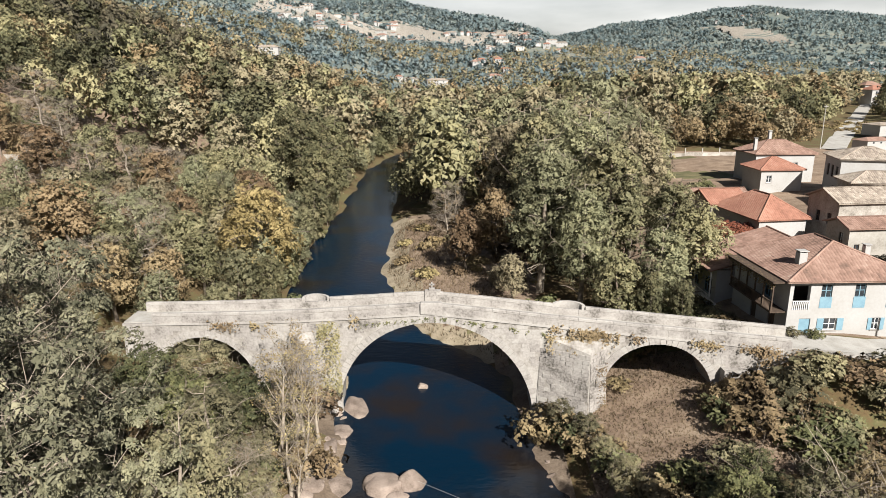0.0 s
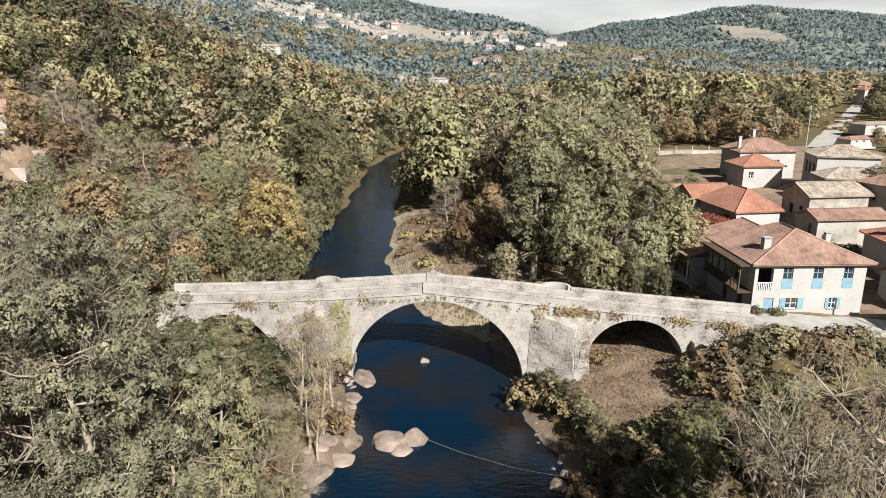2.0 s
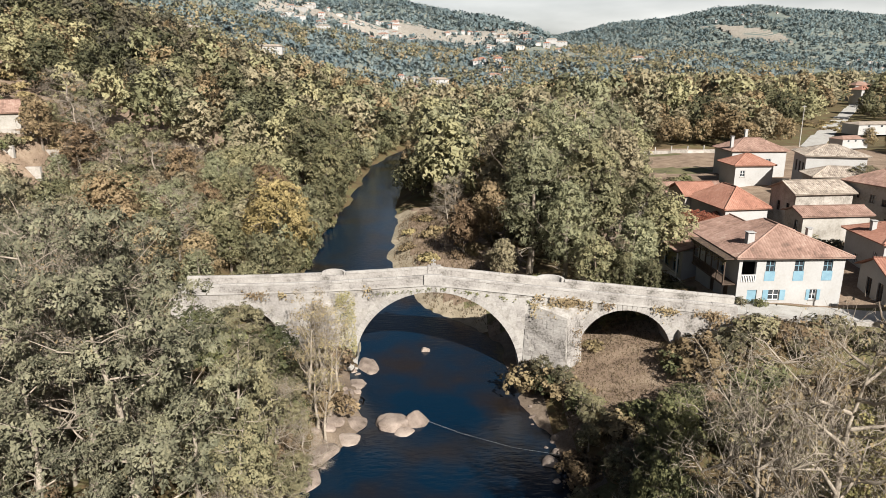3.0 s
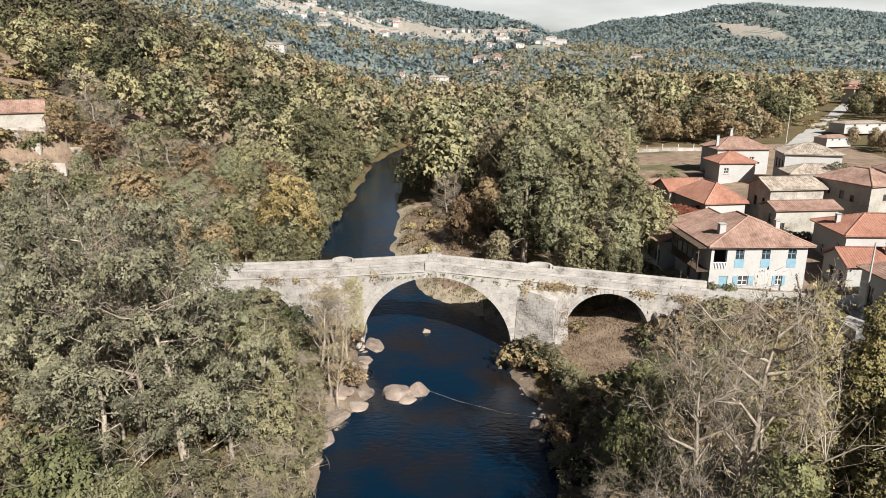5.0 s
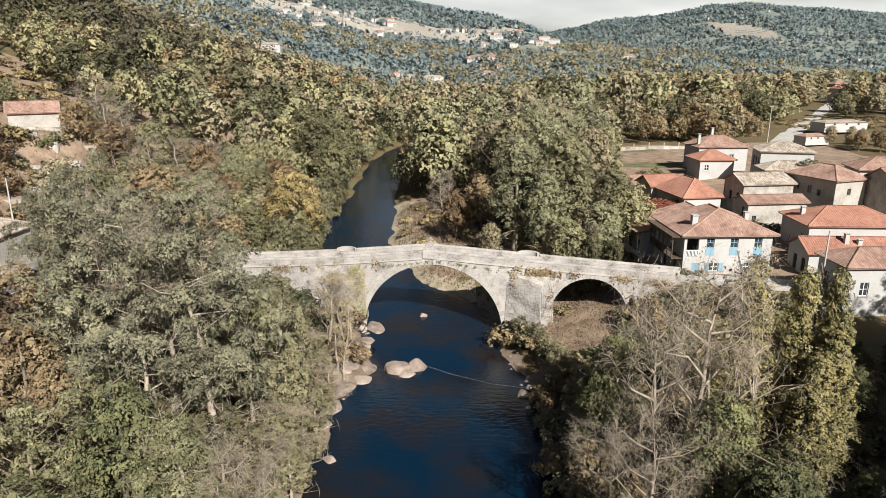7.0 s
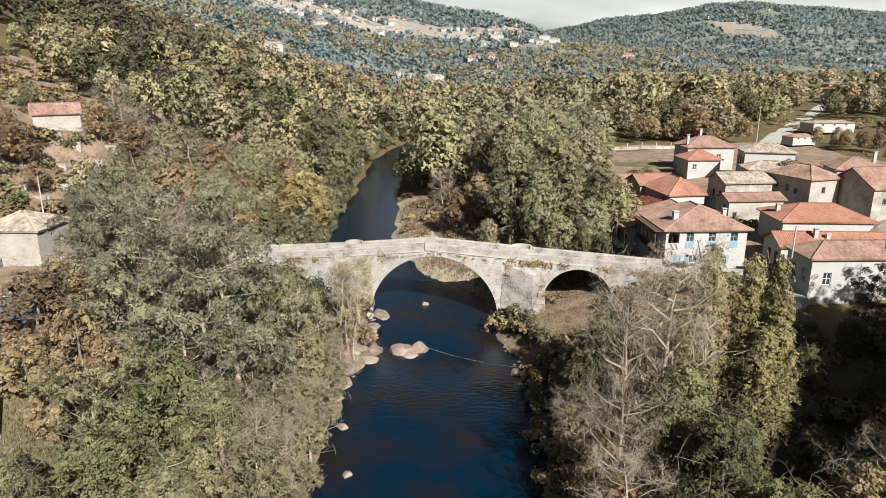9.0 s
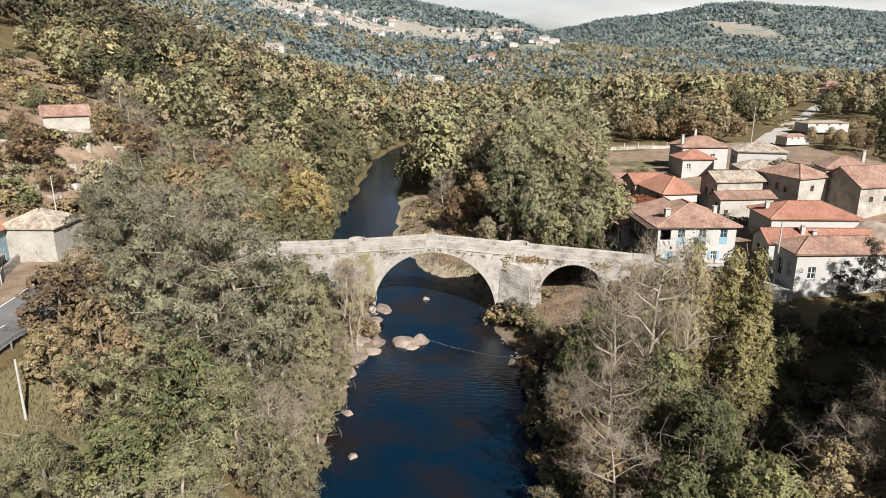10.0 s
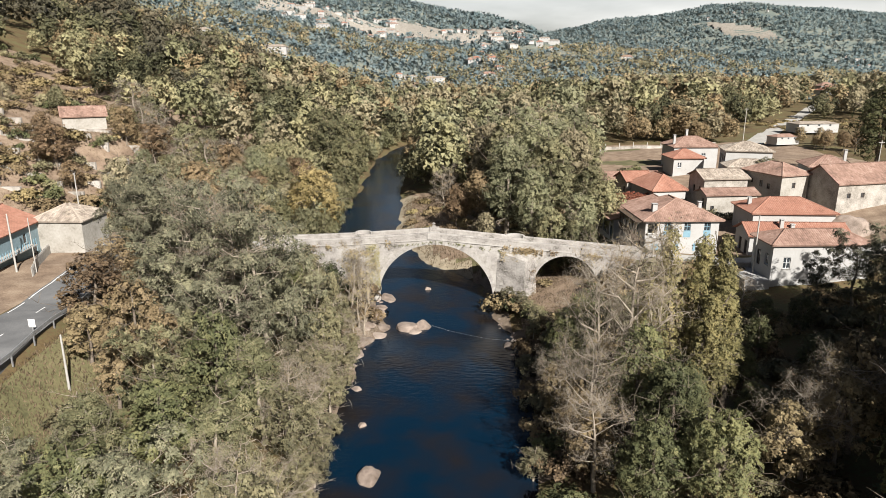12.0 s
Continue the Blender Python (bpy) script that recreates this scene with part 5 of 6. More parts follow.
def is_free(x, y, gap=1.0):
    if shore(x, y) < gap:
        return False
    if -31 < x < 33 and face_y(x) - 2.2 < y < face_y(x, W) + 1.6:
        return False
    if -48 < x < -37 and y < 60:
        return False
    for x0, y0, x1, y1 in HOUSES:
        if x0 < x < x1 and y0 < y < y1:
            return False
    return True


def scatter(x0, x1, y0, y1, gap, mix, hs=(10, 14), edge=2.5, keep=1.0, shape=None, stuff=False, wide=1.0):
    """Trees on a jittered grid over a rectangle. mix: kinds with their shares."""
    names, shares = list(mix), np.array(list(mix.values()), float)
    shares /= shares.sum()
    for x in np.arange(x0, x1, gap):
        for y in np.arange(y0, y1, gap):
            px, py = x + rng.uniform(0, gap), y + rng.uniform(0, gap)
            if rng.random() > keep or not is_free(px, py, edge) or (shape and not shape(px, py)):
                continue
            # the same kinds keep together in patches
            v = (0.5 + 0.5 * float(wob(px, py, 13, 4)) + rng.uniform(-0.3, 0.3)) % 1.0
            plant(names[min(int(np.searchsorted(np.cumsum(shares), v)), len(names) - 1)], px, py, rng.uniform(*hs), wide, stuff=stuff)


# near the camera, on the left bank
for key, x, y, h, w in (("acacia", -19, 24.5, 19, 0.85), ("acacia", -26, 29.5, 19.5, 0.9), ("acacia", -30.5, 34.5, 19, 0.9), ("acacia", -24.5, 35.5, 19.5, 0.85), ("acacia", -34, 41, 17.5, 0.9), ("acacia", -39.5, 44.5, 13.5, 0.9), ("acacia", -16.5, 28, 13, 0.85), ("acacia", -20.5, 31, 15, 0.9),
                        ("acacia", -22, 20.5, 14, 0.9), ("acacia", -27, 24, 14, 0.9), ("acacia", -28, 43, 14, 1.0), ("acacia", -33, 53, 11, 1.0), ("acacia", -42.5, 49, 10, 0.9), ("willow", -14.6, 31.5, 12, 0.75), ("willow", -13.4, 27, 9.8, 0.8),
                        ("bare", -27.5, 30, 19, 0.6), ("acacia", -38.5, 41, 11.5, 0.9), ("acacia", -37, 36, 12, 0.85), ("brown", -37.4, 31, 9, 1.15), ("brown", -36.4, 24.5, 10.3, 1.15), ("brown", -35.3, 19.5, 7.5, 1.1), ("bare", -31, 37, 18, 0.75), ("bare", -23, 27, 17.5, 0.7),
                        ("brown", -30, 19.5, 12, 0.85), ("brown", -30.2, 14, 9, 0.95), ("brown", -27.5, 17.5, 10, 0.9), ("alder", -20.3, 12.5, 14.2, 0.85), ("robinia", -16.3, 11.8, 11.8, 0.85), ("robinia", -25, 10, 11.5, 0.95), ("alder", -22, 5.5, 10.5, 1.0), ("willow", -15.6, 17.5, 9, 0.9),
                        ("willow", -13.2, 9.5, 8.8, 0.9), ("bare", -13.4, 10.8, 10.5, 0.75), ("willow", -12.8, 22.5, 7.2, 0.95), ("bare", -12.9, 23.5, 7, 1.1), ("bare", -13.4, 19, 6, 1.1), ("willow", -12.2, 6.5, 4.8, 1.1), ("robinia", -27, 4, 8.5, 1.1), ("robinia", -18, 4, 9.5, 1.0),
                        ("acacia", -18.5, -9, 13, 0.9), ("alder", -24, -4, 10.5, 1.0), ("acacia", -30, -1, 7, 1.2), ("willow", -13.5, -6.5, 12, 0.8), ("willow", -14, -1, 9, 0.9), ("bare", -14.5, -4.5, 11, 0.8), ("bare", -12.4, 0.5, 7, 1.0), ("acacia", -29, -9, 9, 1.1),
                        ("willow", -11.6, 20, 5, 1.1), ("willow", -11.4, 24.5, 5.5, 1.1), ("willow", -11.2, 29, 5.2, 1.1), ("willow", -11.3, 33, 4.2, 1.1), ("bare", -10.9, 34.5, 5, 1.3), ("willow", -12.2, 14.5, 5.5, 1.1), ("willow", -14.8, 36, 8, 0.9), ("bare", -13.5, 36.5, 6.5, 1.1), ("alder", -16.2, 46.5, 7.2, 1.1), ("willow", -20, 49, 7.4, 1.2), ("willow", -16.5, 41, 8.5, 1.0), ("alder", -18.5, 43.5, 7.5, 1.1), ("alder", -22, 46, 8.5, 1.0),
                        ("sapling", -11.2, 45.5, 9.5, 1.0), ("sapling", -12.2, 44, 10, 1.0), ("sapling", -10.3, 43.5, 8, 1.2), ("sapling", -13, 46.5, 9, 1.1), ("sapling", -12.6, 49.5, 9.5, 1.0), ("sapling", -11, 41, 7, 1.2), ("sapling", -10.2, 40.2, 6, 1.2),
                        ("sapling", -11.6, 47.8, 9, 1.1), ("sapling", -10.4, 48.8, 7.5, 1.1), ("acacia", -22, -15, 12, 1.1), ("acacia", -30, -17, 11, 1.2)):
    plant(key, x, y, h, w)
# near the camera, on the right bank
for key, x, y, h, w in (("bare", 17.0, 15, 20.4, 0.6), ("bare", 14.8, 15.4, 19.4, 0.55), ("bare", 18.4, 15.6, 17, 0.55), ("bare", 12.6, 10, 12.8, 0.8), ("brown", 12.2, 12.5, 7.5, 0.9), ("brown", 11.4, 18, 6.8, 0.9), ("bare", 11.5, 17.5, 8, 1.0), ("bare", 12.4, 5, 9, 0.9), ("brown", 12.6, 6.5, 7, 0.9),
                        ("column", 21.9, 15, 18.4, 0.85), ("column", 23.8, 15.5, 17.4, 0.85), ("column", 26.2, 13.6, 17.8, 0.8), ("column", 20.6, 16, 14.0, 1.0), ("column", 25.0, 14, 14.5, 1.1), ("column", 22.8, 13.6, 13.0, 1.2),
                        ("alder", 17, 11.2, 13, 0.85), ("alder", 18.6, 5.6, 12, 0.9), ("alder", 15.8, 1, 9.8, 0.95), ("alder", 20.2, 0.5, 10.5, 0.95), ("alder", 20.4, 9, 9.5, 1.0), ("alder", 12.9, 22.5, 10.4, 0.75), ("alder", 15, 21, 8.5, 0.9), ("willow", 8.0, 8.8, 3.8, 1.2), ("willow", 13.6, 27, 5, 1.1), ("willow", 13.4, 32.5, 3.6, 1.3),
                        ("alder", 16.7, 32, 8.5, 0.9), ("alder", 15.4, 30.5, 7, 0.9), ("alder", 19.5, 36, 6, 1.0), ("willow", 21.5, 33, 6.5, 1.0), ("willow", 24.5, 30, 7, 1.0), ("brown", 27, 36, 5, 1.1), ("willow", 13, 40.5, 3.4, 1.2), ("brown", 31.5, 4.5, 10, 0.9), ("bare", 32.0, 5.4, 11, 0.9), ("brown", 27, 3.5, 8, 1.0), ("bare", 28.6, 4, 8.5, 1.0), ("brown", 34.2, 7, 12, 0.9), ("acacia", 50.2, 34, 10.5, 0.85), ("acacia", 46.3, 34.5, 8.8, 0.8), ("acacia", 55, 35, 10.5, 0.9), ("acacia", 50.5, 29, 10, 0.8),
                        ("alder", 30.5, 19, 5.5, 1.0), ("alder", 34.5, 24.5, 5.5, 1.0), ("alder", 28.6, 12.5, 5, 1.1), ("alder", 33, 29, 4.5, 1.2), ("alder", 38, 31, 5, 1.2), ("alder", 42, 30, 5.5, 1.1), ("alder", 38, 20, 5.5, 1.1),
                        # row entries at y < 27: unseen trees added to shade the right bank
                        ("acacia", 50, 19, 17, 0.9), ("alder", 49, 3, 25, 0.85), ("alder", 45.5, 14, 18, 0.9), ("alder", 42.5, 5, 19, 0.8), ("alder", 43, -4, 22, 0.8), ("alder", 46, -13, 24, 0.9), ("alder", 57, 13, 27, 0.9), ("alder", 52, 10, 27, 0.9), ("alder", 47, -4, 27, 0.8), ("alder", 53, -6, 26, 0.9), ("alder", 38, -9, 24, 0.8), ("alder", 54, 26, 14, 0.9), ("bare", 39.5, 39.5, 5, 1.0), ("acacia", 58, -4, 21, 1.0), ("alder", 33, -5, 14, 1.0), ("alder", 37, -9, 16, 1.0), ("alder", 40.5, -2, 25, 0.75), ("alder", 56, 4, 21, 1.0), ("alder", 95, 101, 24, 0.9), ("alder", 102, 92, 24, 1.0)):
    plant(key, x, y, h, w)
# dense growth added in bridge shade to darken the land arch, low shore willows
for key, x, y, h, w in (("alder", 15.6, 59.4, 4.6, 0.9), ("alder", 18.2, 59.6, 5.2, 0.9), ("alder", 20.8, 59.2, 5.0, 0.9), ("alder", 23.2, 58.6, 4.4, 0.9), ("willow", 10.0, 50.2, 3.8, 1.1), ("willow", 11.6, 47.2, 3.0, 1.2), ("willow", 12.2, 44.2, 2.8, 1.2), ("willow", 12.0, 37.6, 2.8, 1.2),
                        ("willow", -11.0, 12, 3.2, 1.2), ("willow", -11.1, 8, 3.4, 1.2), ("willow", -11.3, 4, 3.6, 1.2), ("willow", -11.2, 0, 3.5, 1.2), ("willow", -11.5, -4, 3.5, 1.2), ("willow", -11.0, 16, 3.0, 1.2), ("willow", -12.4, 38.5, 4.0, 1.1), ("willow", -13.5, 42, 4.2, 1.1), ("brown", -12.8, 40, 2.6, 1.3)):
    plant(key, x, y, h, w)
# shrubs along the shores and at the bridge
for key, x, y, h, w in (("shrub", 9.6, 50.2, 3.2, 1.0), ("shrub", 10.8, 48.6, 2.4, 1.1), ("shrub", 11.8, 46, 2.0, 1.2), ("shrub", 12.6, 43.5, 2.2, 1.2), ("shrub", 16.2, 55.6, 1.3, 1.2), ("shrub", 23.0, 49.6, 2.0, 1.0), ("shrub", 25.5, 48.4, 2.8, 1.0),
                        ("shrub", 28, 47.5, 3.0, 1.1), ("shrub", 30.5, 48.6, 2.6, 1.1), ("shrub", 24.8, 45, 2.8, 1.1), ("shrub", 28, 43, 3.2, 1.1), ("shrub", 21, 41.5, 2.4, 1.1), ("shrub", 17.5, 40, 2.5, 1.1), ("shrub", 14.5, 39.5, 2.2, 1.1),
                        ("shrub", 31.4, 55.2, 1.2, 0.95), ("shrub", 33.4, 55.1, 1.1, 0.95), ("shrub", 26, 60.5, 2.2, 1.0), ("shrub", 23.5, 62, 2.8, 1.0), ("shrub", 28.2, 60.5, 2.0, 1.0), ("shrub", 21, 64, 3.4, 1.0), ("shrub", 27, 64, 2.6, 1.0),
                        ("shrub", 18.5, 62.5, 3.4, 1.0), ("shrub", 34, 47, 2.5, 1.3), ("shrub", 37, 48, 2.5, 1.2), ("shrub", 40, 46, 2.2, 1.2), ("shrub", 10.3, 12.5, 2.6, 1.0), ("shrub", 10.1, 16, 2.2, 1.0), ("shrub", 10.4, 20.3, 2.8, 1.0), ("shrub", 10.3, 24, 2.2, 1.0), ("shrub", 10.6, 28, 2.6, 1.0), ("shrub", 10.5, 31, 2.0, 1.1), ("shrub", 10.4, 8, 2.4, 1.0), ("shrub", 10.2, 4, 2.4, 1.1), ("shrub", 10.8, 35.5, 2.2, 1.0), ("shrub", 14, 68.5, 3.0, 1.2), ("shrub", 11.5, 71, 3.4, 1.2), ("shrub", 16, 66.5, 2.6, 1.1), ("shrub", 9.5, 70, 2.6, 1.0), ("shrub", 12, 74, 3.2, 1.0)):
    plant(key, x, y, h, w)
for key, x, y, h, w in (("shrub", 27.5, 67, 2.6, 1.0), ("shrub", 25.8, 69.5, 3.2, 1.0), ("shrub", 28, 63.5, 2.4, 1.0), ("shrub", 24.5, 66, 3.0, 1.1), ("shrub", 46.5, 76, 2.6, 1.0), ("shrub", 49, 74, 2.2, 1.1), ("shrub", 52, 73.5, 1.8, 1.1), ("willow", 69, 97, 6, 1.2), ("shrub", 71, 95, 3, 1.2), ("shrub", 44, 115, 2.4, 1.2), ("shrub", 48, 120, 2.0, 1.2), ("shrub", 40, 112, 2.4, 1.2), ("shrub", 36, 106, 2, 1.2), ("shrub", 66, 68, 2.2, 1.1), ("shrub", 78, 98, 3, 1.2), ("willow", 84, 104, 5, 1.2)):
    plant(key, x, y, h, w)
scatter(-34, -11, -15, 40, 5.6, {"shrub": 1}, (1.8, 3.4), 1.2, 0.85)
scatter(-34, -9, 36, 53, 3.6, {"shrub": 1}, (1.6, 3.2), 0.7, 0.9)
scatter(12, 36, -8, 48, 4.0, {"shrub": 1}, (1.6, 3.2), 0.8, 0.9, lambda x, y: not (y > 40 and 13 < x < 22))
scatter(36, 50, -8, 40, 6.0, {"shrub": 1}, (1.8, 3.2), 1.0, 0.8)
# beyond the bridge
for key, x, y, h, w in (("yellow", -25, 88, 16, 1.0), ("mid_brown", 3.5, 92.4, 10, 0.85), ("mid_olive", 7.6, 84, 4, 1.3), ("mid_bare", 0.9, 112, 9, 0.9), ("mid_bare", 2.5, 118, 10, 0.8), ("mid_brown", 5, 100, 8, 1.0), ("mid_brown", -38, 93.5, 10, 1.0), ("mid_brown", -47, 92.6, 9, 1.0), ("mid_bare", -36, 76, 11, 1.0), ("mid_bare", -42, 84, 10, 1.0),
                        ("mid_green", -33, 84, 10, 1.0), ("mid_dark", -30, 79, 9, 1.0), ("mid_dark", -34, 98, 12, 1.0), ("mid_bare", -51, 124, 9, 1.4), ("mid_bare", -56, 118, 9, 1.3), ("mid_acacia", -47, 130, 9, 1.2), ("mid_green", -40, 124, 13, 1.0), ("mid_green", -32, 118, 14, 1.0), ("mid_dark", -26, 135, 16, 1.1), ("mid_dark", -30, 150, 19, 1.0), ("mid_dark", -36, 160, 20, 1.0), ("mid_dark", -24, 120, 12, 0.9), ("mid_dark", -27, 168, 19, 1.0),
                        ("mid_brown", -62.7, 103, 10, 1.2), ("mid_brown", -66, 99, 9, 1.0), ("mid_bare", -75.7, 127, 12, 1.2), ("mid_bare", -70, 118, 10, 1.1), ("mid_bare", -58, 108, 10, 1.0), ("mid_dark", -53, 100, 8, 1.1), ("mid_dark", -58, 97, 7, 1.0), ("mid_dark", -19.5, 70, 6, 0.9), ("mid_green", -24.5, 75, 9, 0.9), ("mid_brown", -30, 69, 9, 1.0), ("mid_dark", -36, 69, 10, 1.0), ("mid_green", -24, 66, 6.5, 1.1), ("mid_acacia", -29, 63.5, 8, 1.0), ("mid_dark", -22.5, 81, 7, 0.9), ("mid_green", -41, 74, 10, 1.0)):
    plant(key, x, y, h, w)


def river_x(y):
    return float(np.interp(y, RIVER_Y, RIVER_X))


scatter(-62, -10, 64, 128, 7.4, {"mid_brown": 2, "mid_green": 4, "mid_dark": 2, "mid_bare": 0.8, "mid_olive": 2.5, "mid_acacia": 1.5}, (7, 13), 1.6, 0.62, lambda x, y: x < river_x(y) and not (x > -33 and y < 93) and not (x < -52 and y < 96))
for key, x, y, h, w in (("tall_acacia", 12.6, 81.5, 21, 1.0), ("tall_green", 21, 79, 20.5, 1.0), ("tall_acacia", 16.5, 75, 16, 0.95), ("tall_green", 27, 76.5, 14, 1.0), ("mid_green", 28.5, 72.5, 11.5, 1.0), ("mid_acacia", 24, 69.5, 11, 1.0), ("mid_green", 19.5, 69, 9, 1.0), ("mid_dark", 22.3, 66.5, 7, 0.7), ("mid_dark", 25, 65, 6, 0.7), ("mid_olive", 8.5, 78, 7, 0.9),
                        ("tall_acacia", 18, 89, 23, 1.0), ("tall_olive", 25.5, 87.5, 20, 1.0), ("tall_green", 14.5, 99, 23, 0.95), ("tall_acacia", 22.5, 98, 22, 1.0), ("tall_green", 29.5, 96, 19, 0.95), ("mid_brown", 8.5, 99, 12, 0.9), ("tall_olive", 12, 109, 22, 0.95), ("tall_acacia", 19.5, 110, 24, 0.95), ("tall_green", 27, 109, 21, 1.0), ("tall_acacia", 31, 123, 21, 1.0), ("tall_olive", 23, 121, 23, 1.0), ("tall_acacia", 14, 121, 22, 1.0)):
    plant(key, x, y, h, w)
scatter(-8, 14, 84, 128, 4.2, {"bramble": 2, "shrub": 0.5}, (0.8, 1.8), 2.5, 0.55, lambda x, y: x > river_x(y))
scatter(-33, -9, 86, 150, 4.4, {"mid_dark": 2, "mid_acacia": 2, "mid_green": 2, "mid_olive": 1}, (4.5, 9), 0.0, 0.95, lambda x, y: x < river_x(y) and shore(x, y) < 6)
scatter(-36, -9, 84, 290, 4.6, {"far_dark": 2, "far_acacia": 2, "far_green": 2, "far_olive": 1}, (4.5, 9), 0.0, 0.9, lambda x, y: x < river_x(y) and shore(x, y) < 7, True)
scatter(-14, 12, 150, 290, 5.0, {"far_acacia": 2, "far_green": 2, "far_olive": 2}, (4.5, 9), 0.0, 0.9, lambda x, y: x > river_x(y) and shore(x, y) < 7, True)
scatter(-27, -9, 66, 130, 3.0, {"shrub": 1}, (1.2, 2.6), 0.3, 0.85, lambda x, y: x < river_x(y) and shore(x, y) < 3, True)
scatter(-58, -34, 62, 98, 6.5, {"mid_acacia": 3, "mid_brown": 2, "mid_olive": 2, "mid_bare": 1}, (8, 12), 2, 0.7)
for key, x, y, h, w in (("mid_brown", -71, 81, 9, 1.2), ("mid_brown", -66, 76, 6, 1.1), ("mid_brown", -78, 90, 6, 1.0), ("mid_bare", -66, 116, 11, 1.0), ("mid_green", -67, 104, 7, 0.8), ("mid_green", -90, 118, 7, 1.0), ("mid_acacia", -60, 92, 8, 1.0), ("mid_brown", -64, 101, 6, 1.0), ("mid_olive", -96, 108, 6, 1.0)):
    plant(key, x, y, h, w)
scatter(-108, -58, 64, 132, 4.4, {"bramble": 2, "shrub": 3}, (1.0, 3.2), 2.0, 0.9, None, True)
scatter(-150, -84, 116, 180, 5.2, {"bramble": 2, "shrub": 2, "mid_brown": 0.4}, (1.4, 3.4), 2.0, 0.7, None, True)
MIXED = {"far_dark": 3, "far_green": 2.4, "far_acacia": 1.2, "far_olive": 2.8, "far_brown": 2.8}
DIM = {"dim_dark": 3, "dim_green": 2.4, "dim_acacia": 1.2, "dim_olive": 3.2, "dim_brown": 2.8}


def far_road(x, y):
    return abs(x - (104 + (y - 175) * 0.665))


scatter(-70, -8, 138, 200, 8.6, MIXED, (10, 18), 2.0, 0.9, None, True, 0.95)
scatter(-8, 40, 128, 200, 8.8, {"far_green": 3, "far_acacia": 4, "far_olive": 4, "far_brown": 1}, (13, 22), 2.0, 0.92, lambda x, y: x > river_x(y) + 12, True, 0.95)
scatter(-100, 70, 200, 268, 9.4, DIM, (12, 21), 2.0, 0.92, None, True, 0.95)
scatter(40, 82, 178, 200, 7.4, {"far_brown": 2, "far_olive": 3, "far_dark": 3}, (9, 14), 2.0, 0.92, None, True)
scatter(70, 230, 172, 290, 8.4, {"dim_brown": 3, "dim_dark": 4, "dim_green": 1, "dim_olive": 1.5}, (8, 14), 2, 0.92, lambda x, y: far_road(x, y) > 8 and x < 165 + (y - 175) * 0.665 and not (y < 250 and x > 104 + (y - 175) * 0.665), True)
scatter(58, 104, 165, 180, 6.4, {"far_brown": 4, "far_olive": 1}, (7, 11), 2, 0.95, lambda x, y: far_road(x, y) > 6, True)
scatter(128, 182, 208, 248, 5.0, {"bramble": 1}, (1.0, 1.6), 2, 0.9, None, True)
scatter(108, 124, 146, 160, 5.5, {"mid_brown": 1}, (4, 6.5), 2, 0.9)
scatter(-135, -70, 118, 200, 9, {"far_pine": 3, "far_dark": 3, "far_green": 2, "far_brown": 2.0}, (8, 15), 2, 0.95, lambda x, y: x + 75 > (128 - y) * 1.2 and x < -70, True)
scatter(-330, -100, 140, 420, 10.5, {"dim_pine": 6, "dim_dark": 3, "dim_green": 2, "dim_brown": 1.0}, (9, 18), 2, 0.96, lambda x, y: not (x > -135 and y < 200), True)
scatter(-100, 320, 268, 470, 11, {"faint_dark": 2, "faint_green": 2, "faint_brown": 2, "faint_olive": 4, "faint_acacia": 2}, (11, 19), 2, 0.85, lambda x, y: far_road(x, y) > 9, True)
for leaf, crowns, ways, tints in FOREST.values():
    tagged(new("woodland", quads_mesh("woodland", np.concatenate(crowns), leaf, np.concatenate(ways), np.concatenate(tints))), "mass of woodland crowns with " + leaf.name.replace("_", " "), "woodland", kind="stuff")


def far_wood(name, label, n, x0, x1, y0, y1, mat, size, per, tall, keep):
    """Far woodland as one mass of leafy lumps on the ground, each of per leaf sprays."""
    x, y = rng.uniform(x0, x1, n), rng.uniform(y0, y1, n)
    ok = keep(x, y)
    x, y = x[ok], y[ok]
    z = height(x, y)
    s = rng.uniform(0.65, 1.35, len(x))
    foot = np.stack([x, y, z], -1)[:, None, :]
    d = rng.normal(size=(len(x), per, 3))
    d /= np.linalg.norm(d, axis=2, keepdims=True)
    d *= rng.random((len(x), per, 1)) ** 0.3
    p = foot + (0, 0, tall * 0.45) + d * np.stack([tall * 0.42 * s, tall * 0.42 * s, tall * 0.55 * s], -1)[:, None, :]
    me = quads_mesh(name, leaf_quads(p.reshape(-1, 3), d.reshape(-1, 3), size, 0.8, plain=True), mat, d.reshape(-1, 3) * 0.7 + (0, 0, 0.9), np.repeat(rng.random(len(x)), per))
    return tagged(new(name, me), label, "woodland", kind="stuff")


def vineyard(x, y):
    """The terraced vineyards on the far hillside."""
    return (np.abs(x - 835 + (y - 1890) * 0.2) < 55 + 15 * wob(x, y, 40)) & (np.abs(y - 1895 + (x - 835) * 0.9) < 52 + 15 * wob(x, y, 25))


def village(x, y):
    """The open belt of houses and terraces across the hillside."""
    return (np.abs(y - 1040 - 0.15 * (x + 50)) < 58 + 48 * wob(x, y, 37, 1)) & (x > -280)


def patchy(s, k, cut):
    return lambda x, y: wob(x, y, s, k) + 0.6 * wob(x, y, s * 0.37, k + 1) > cut


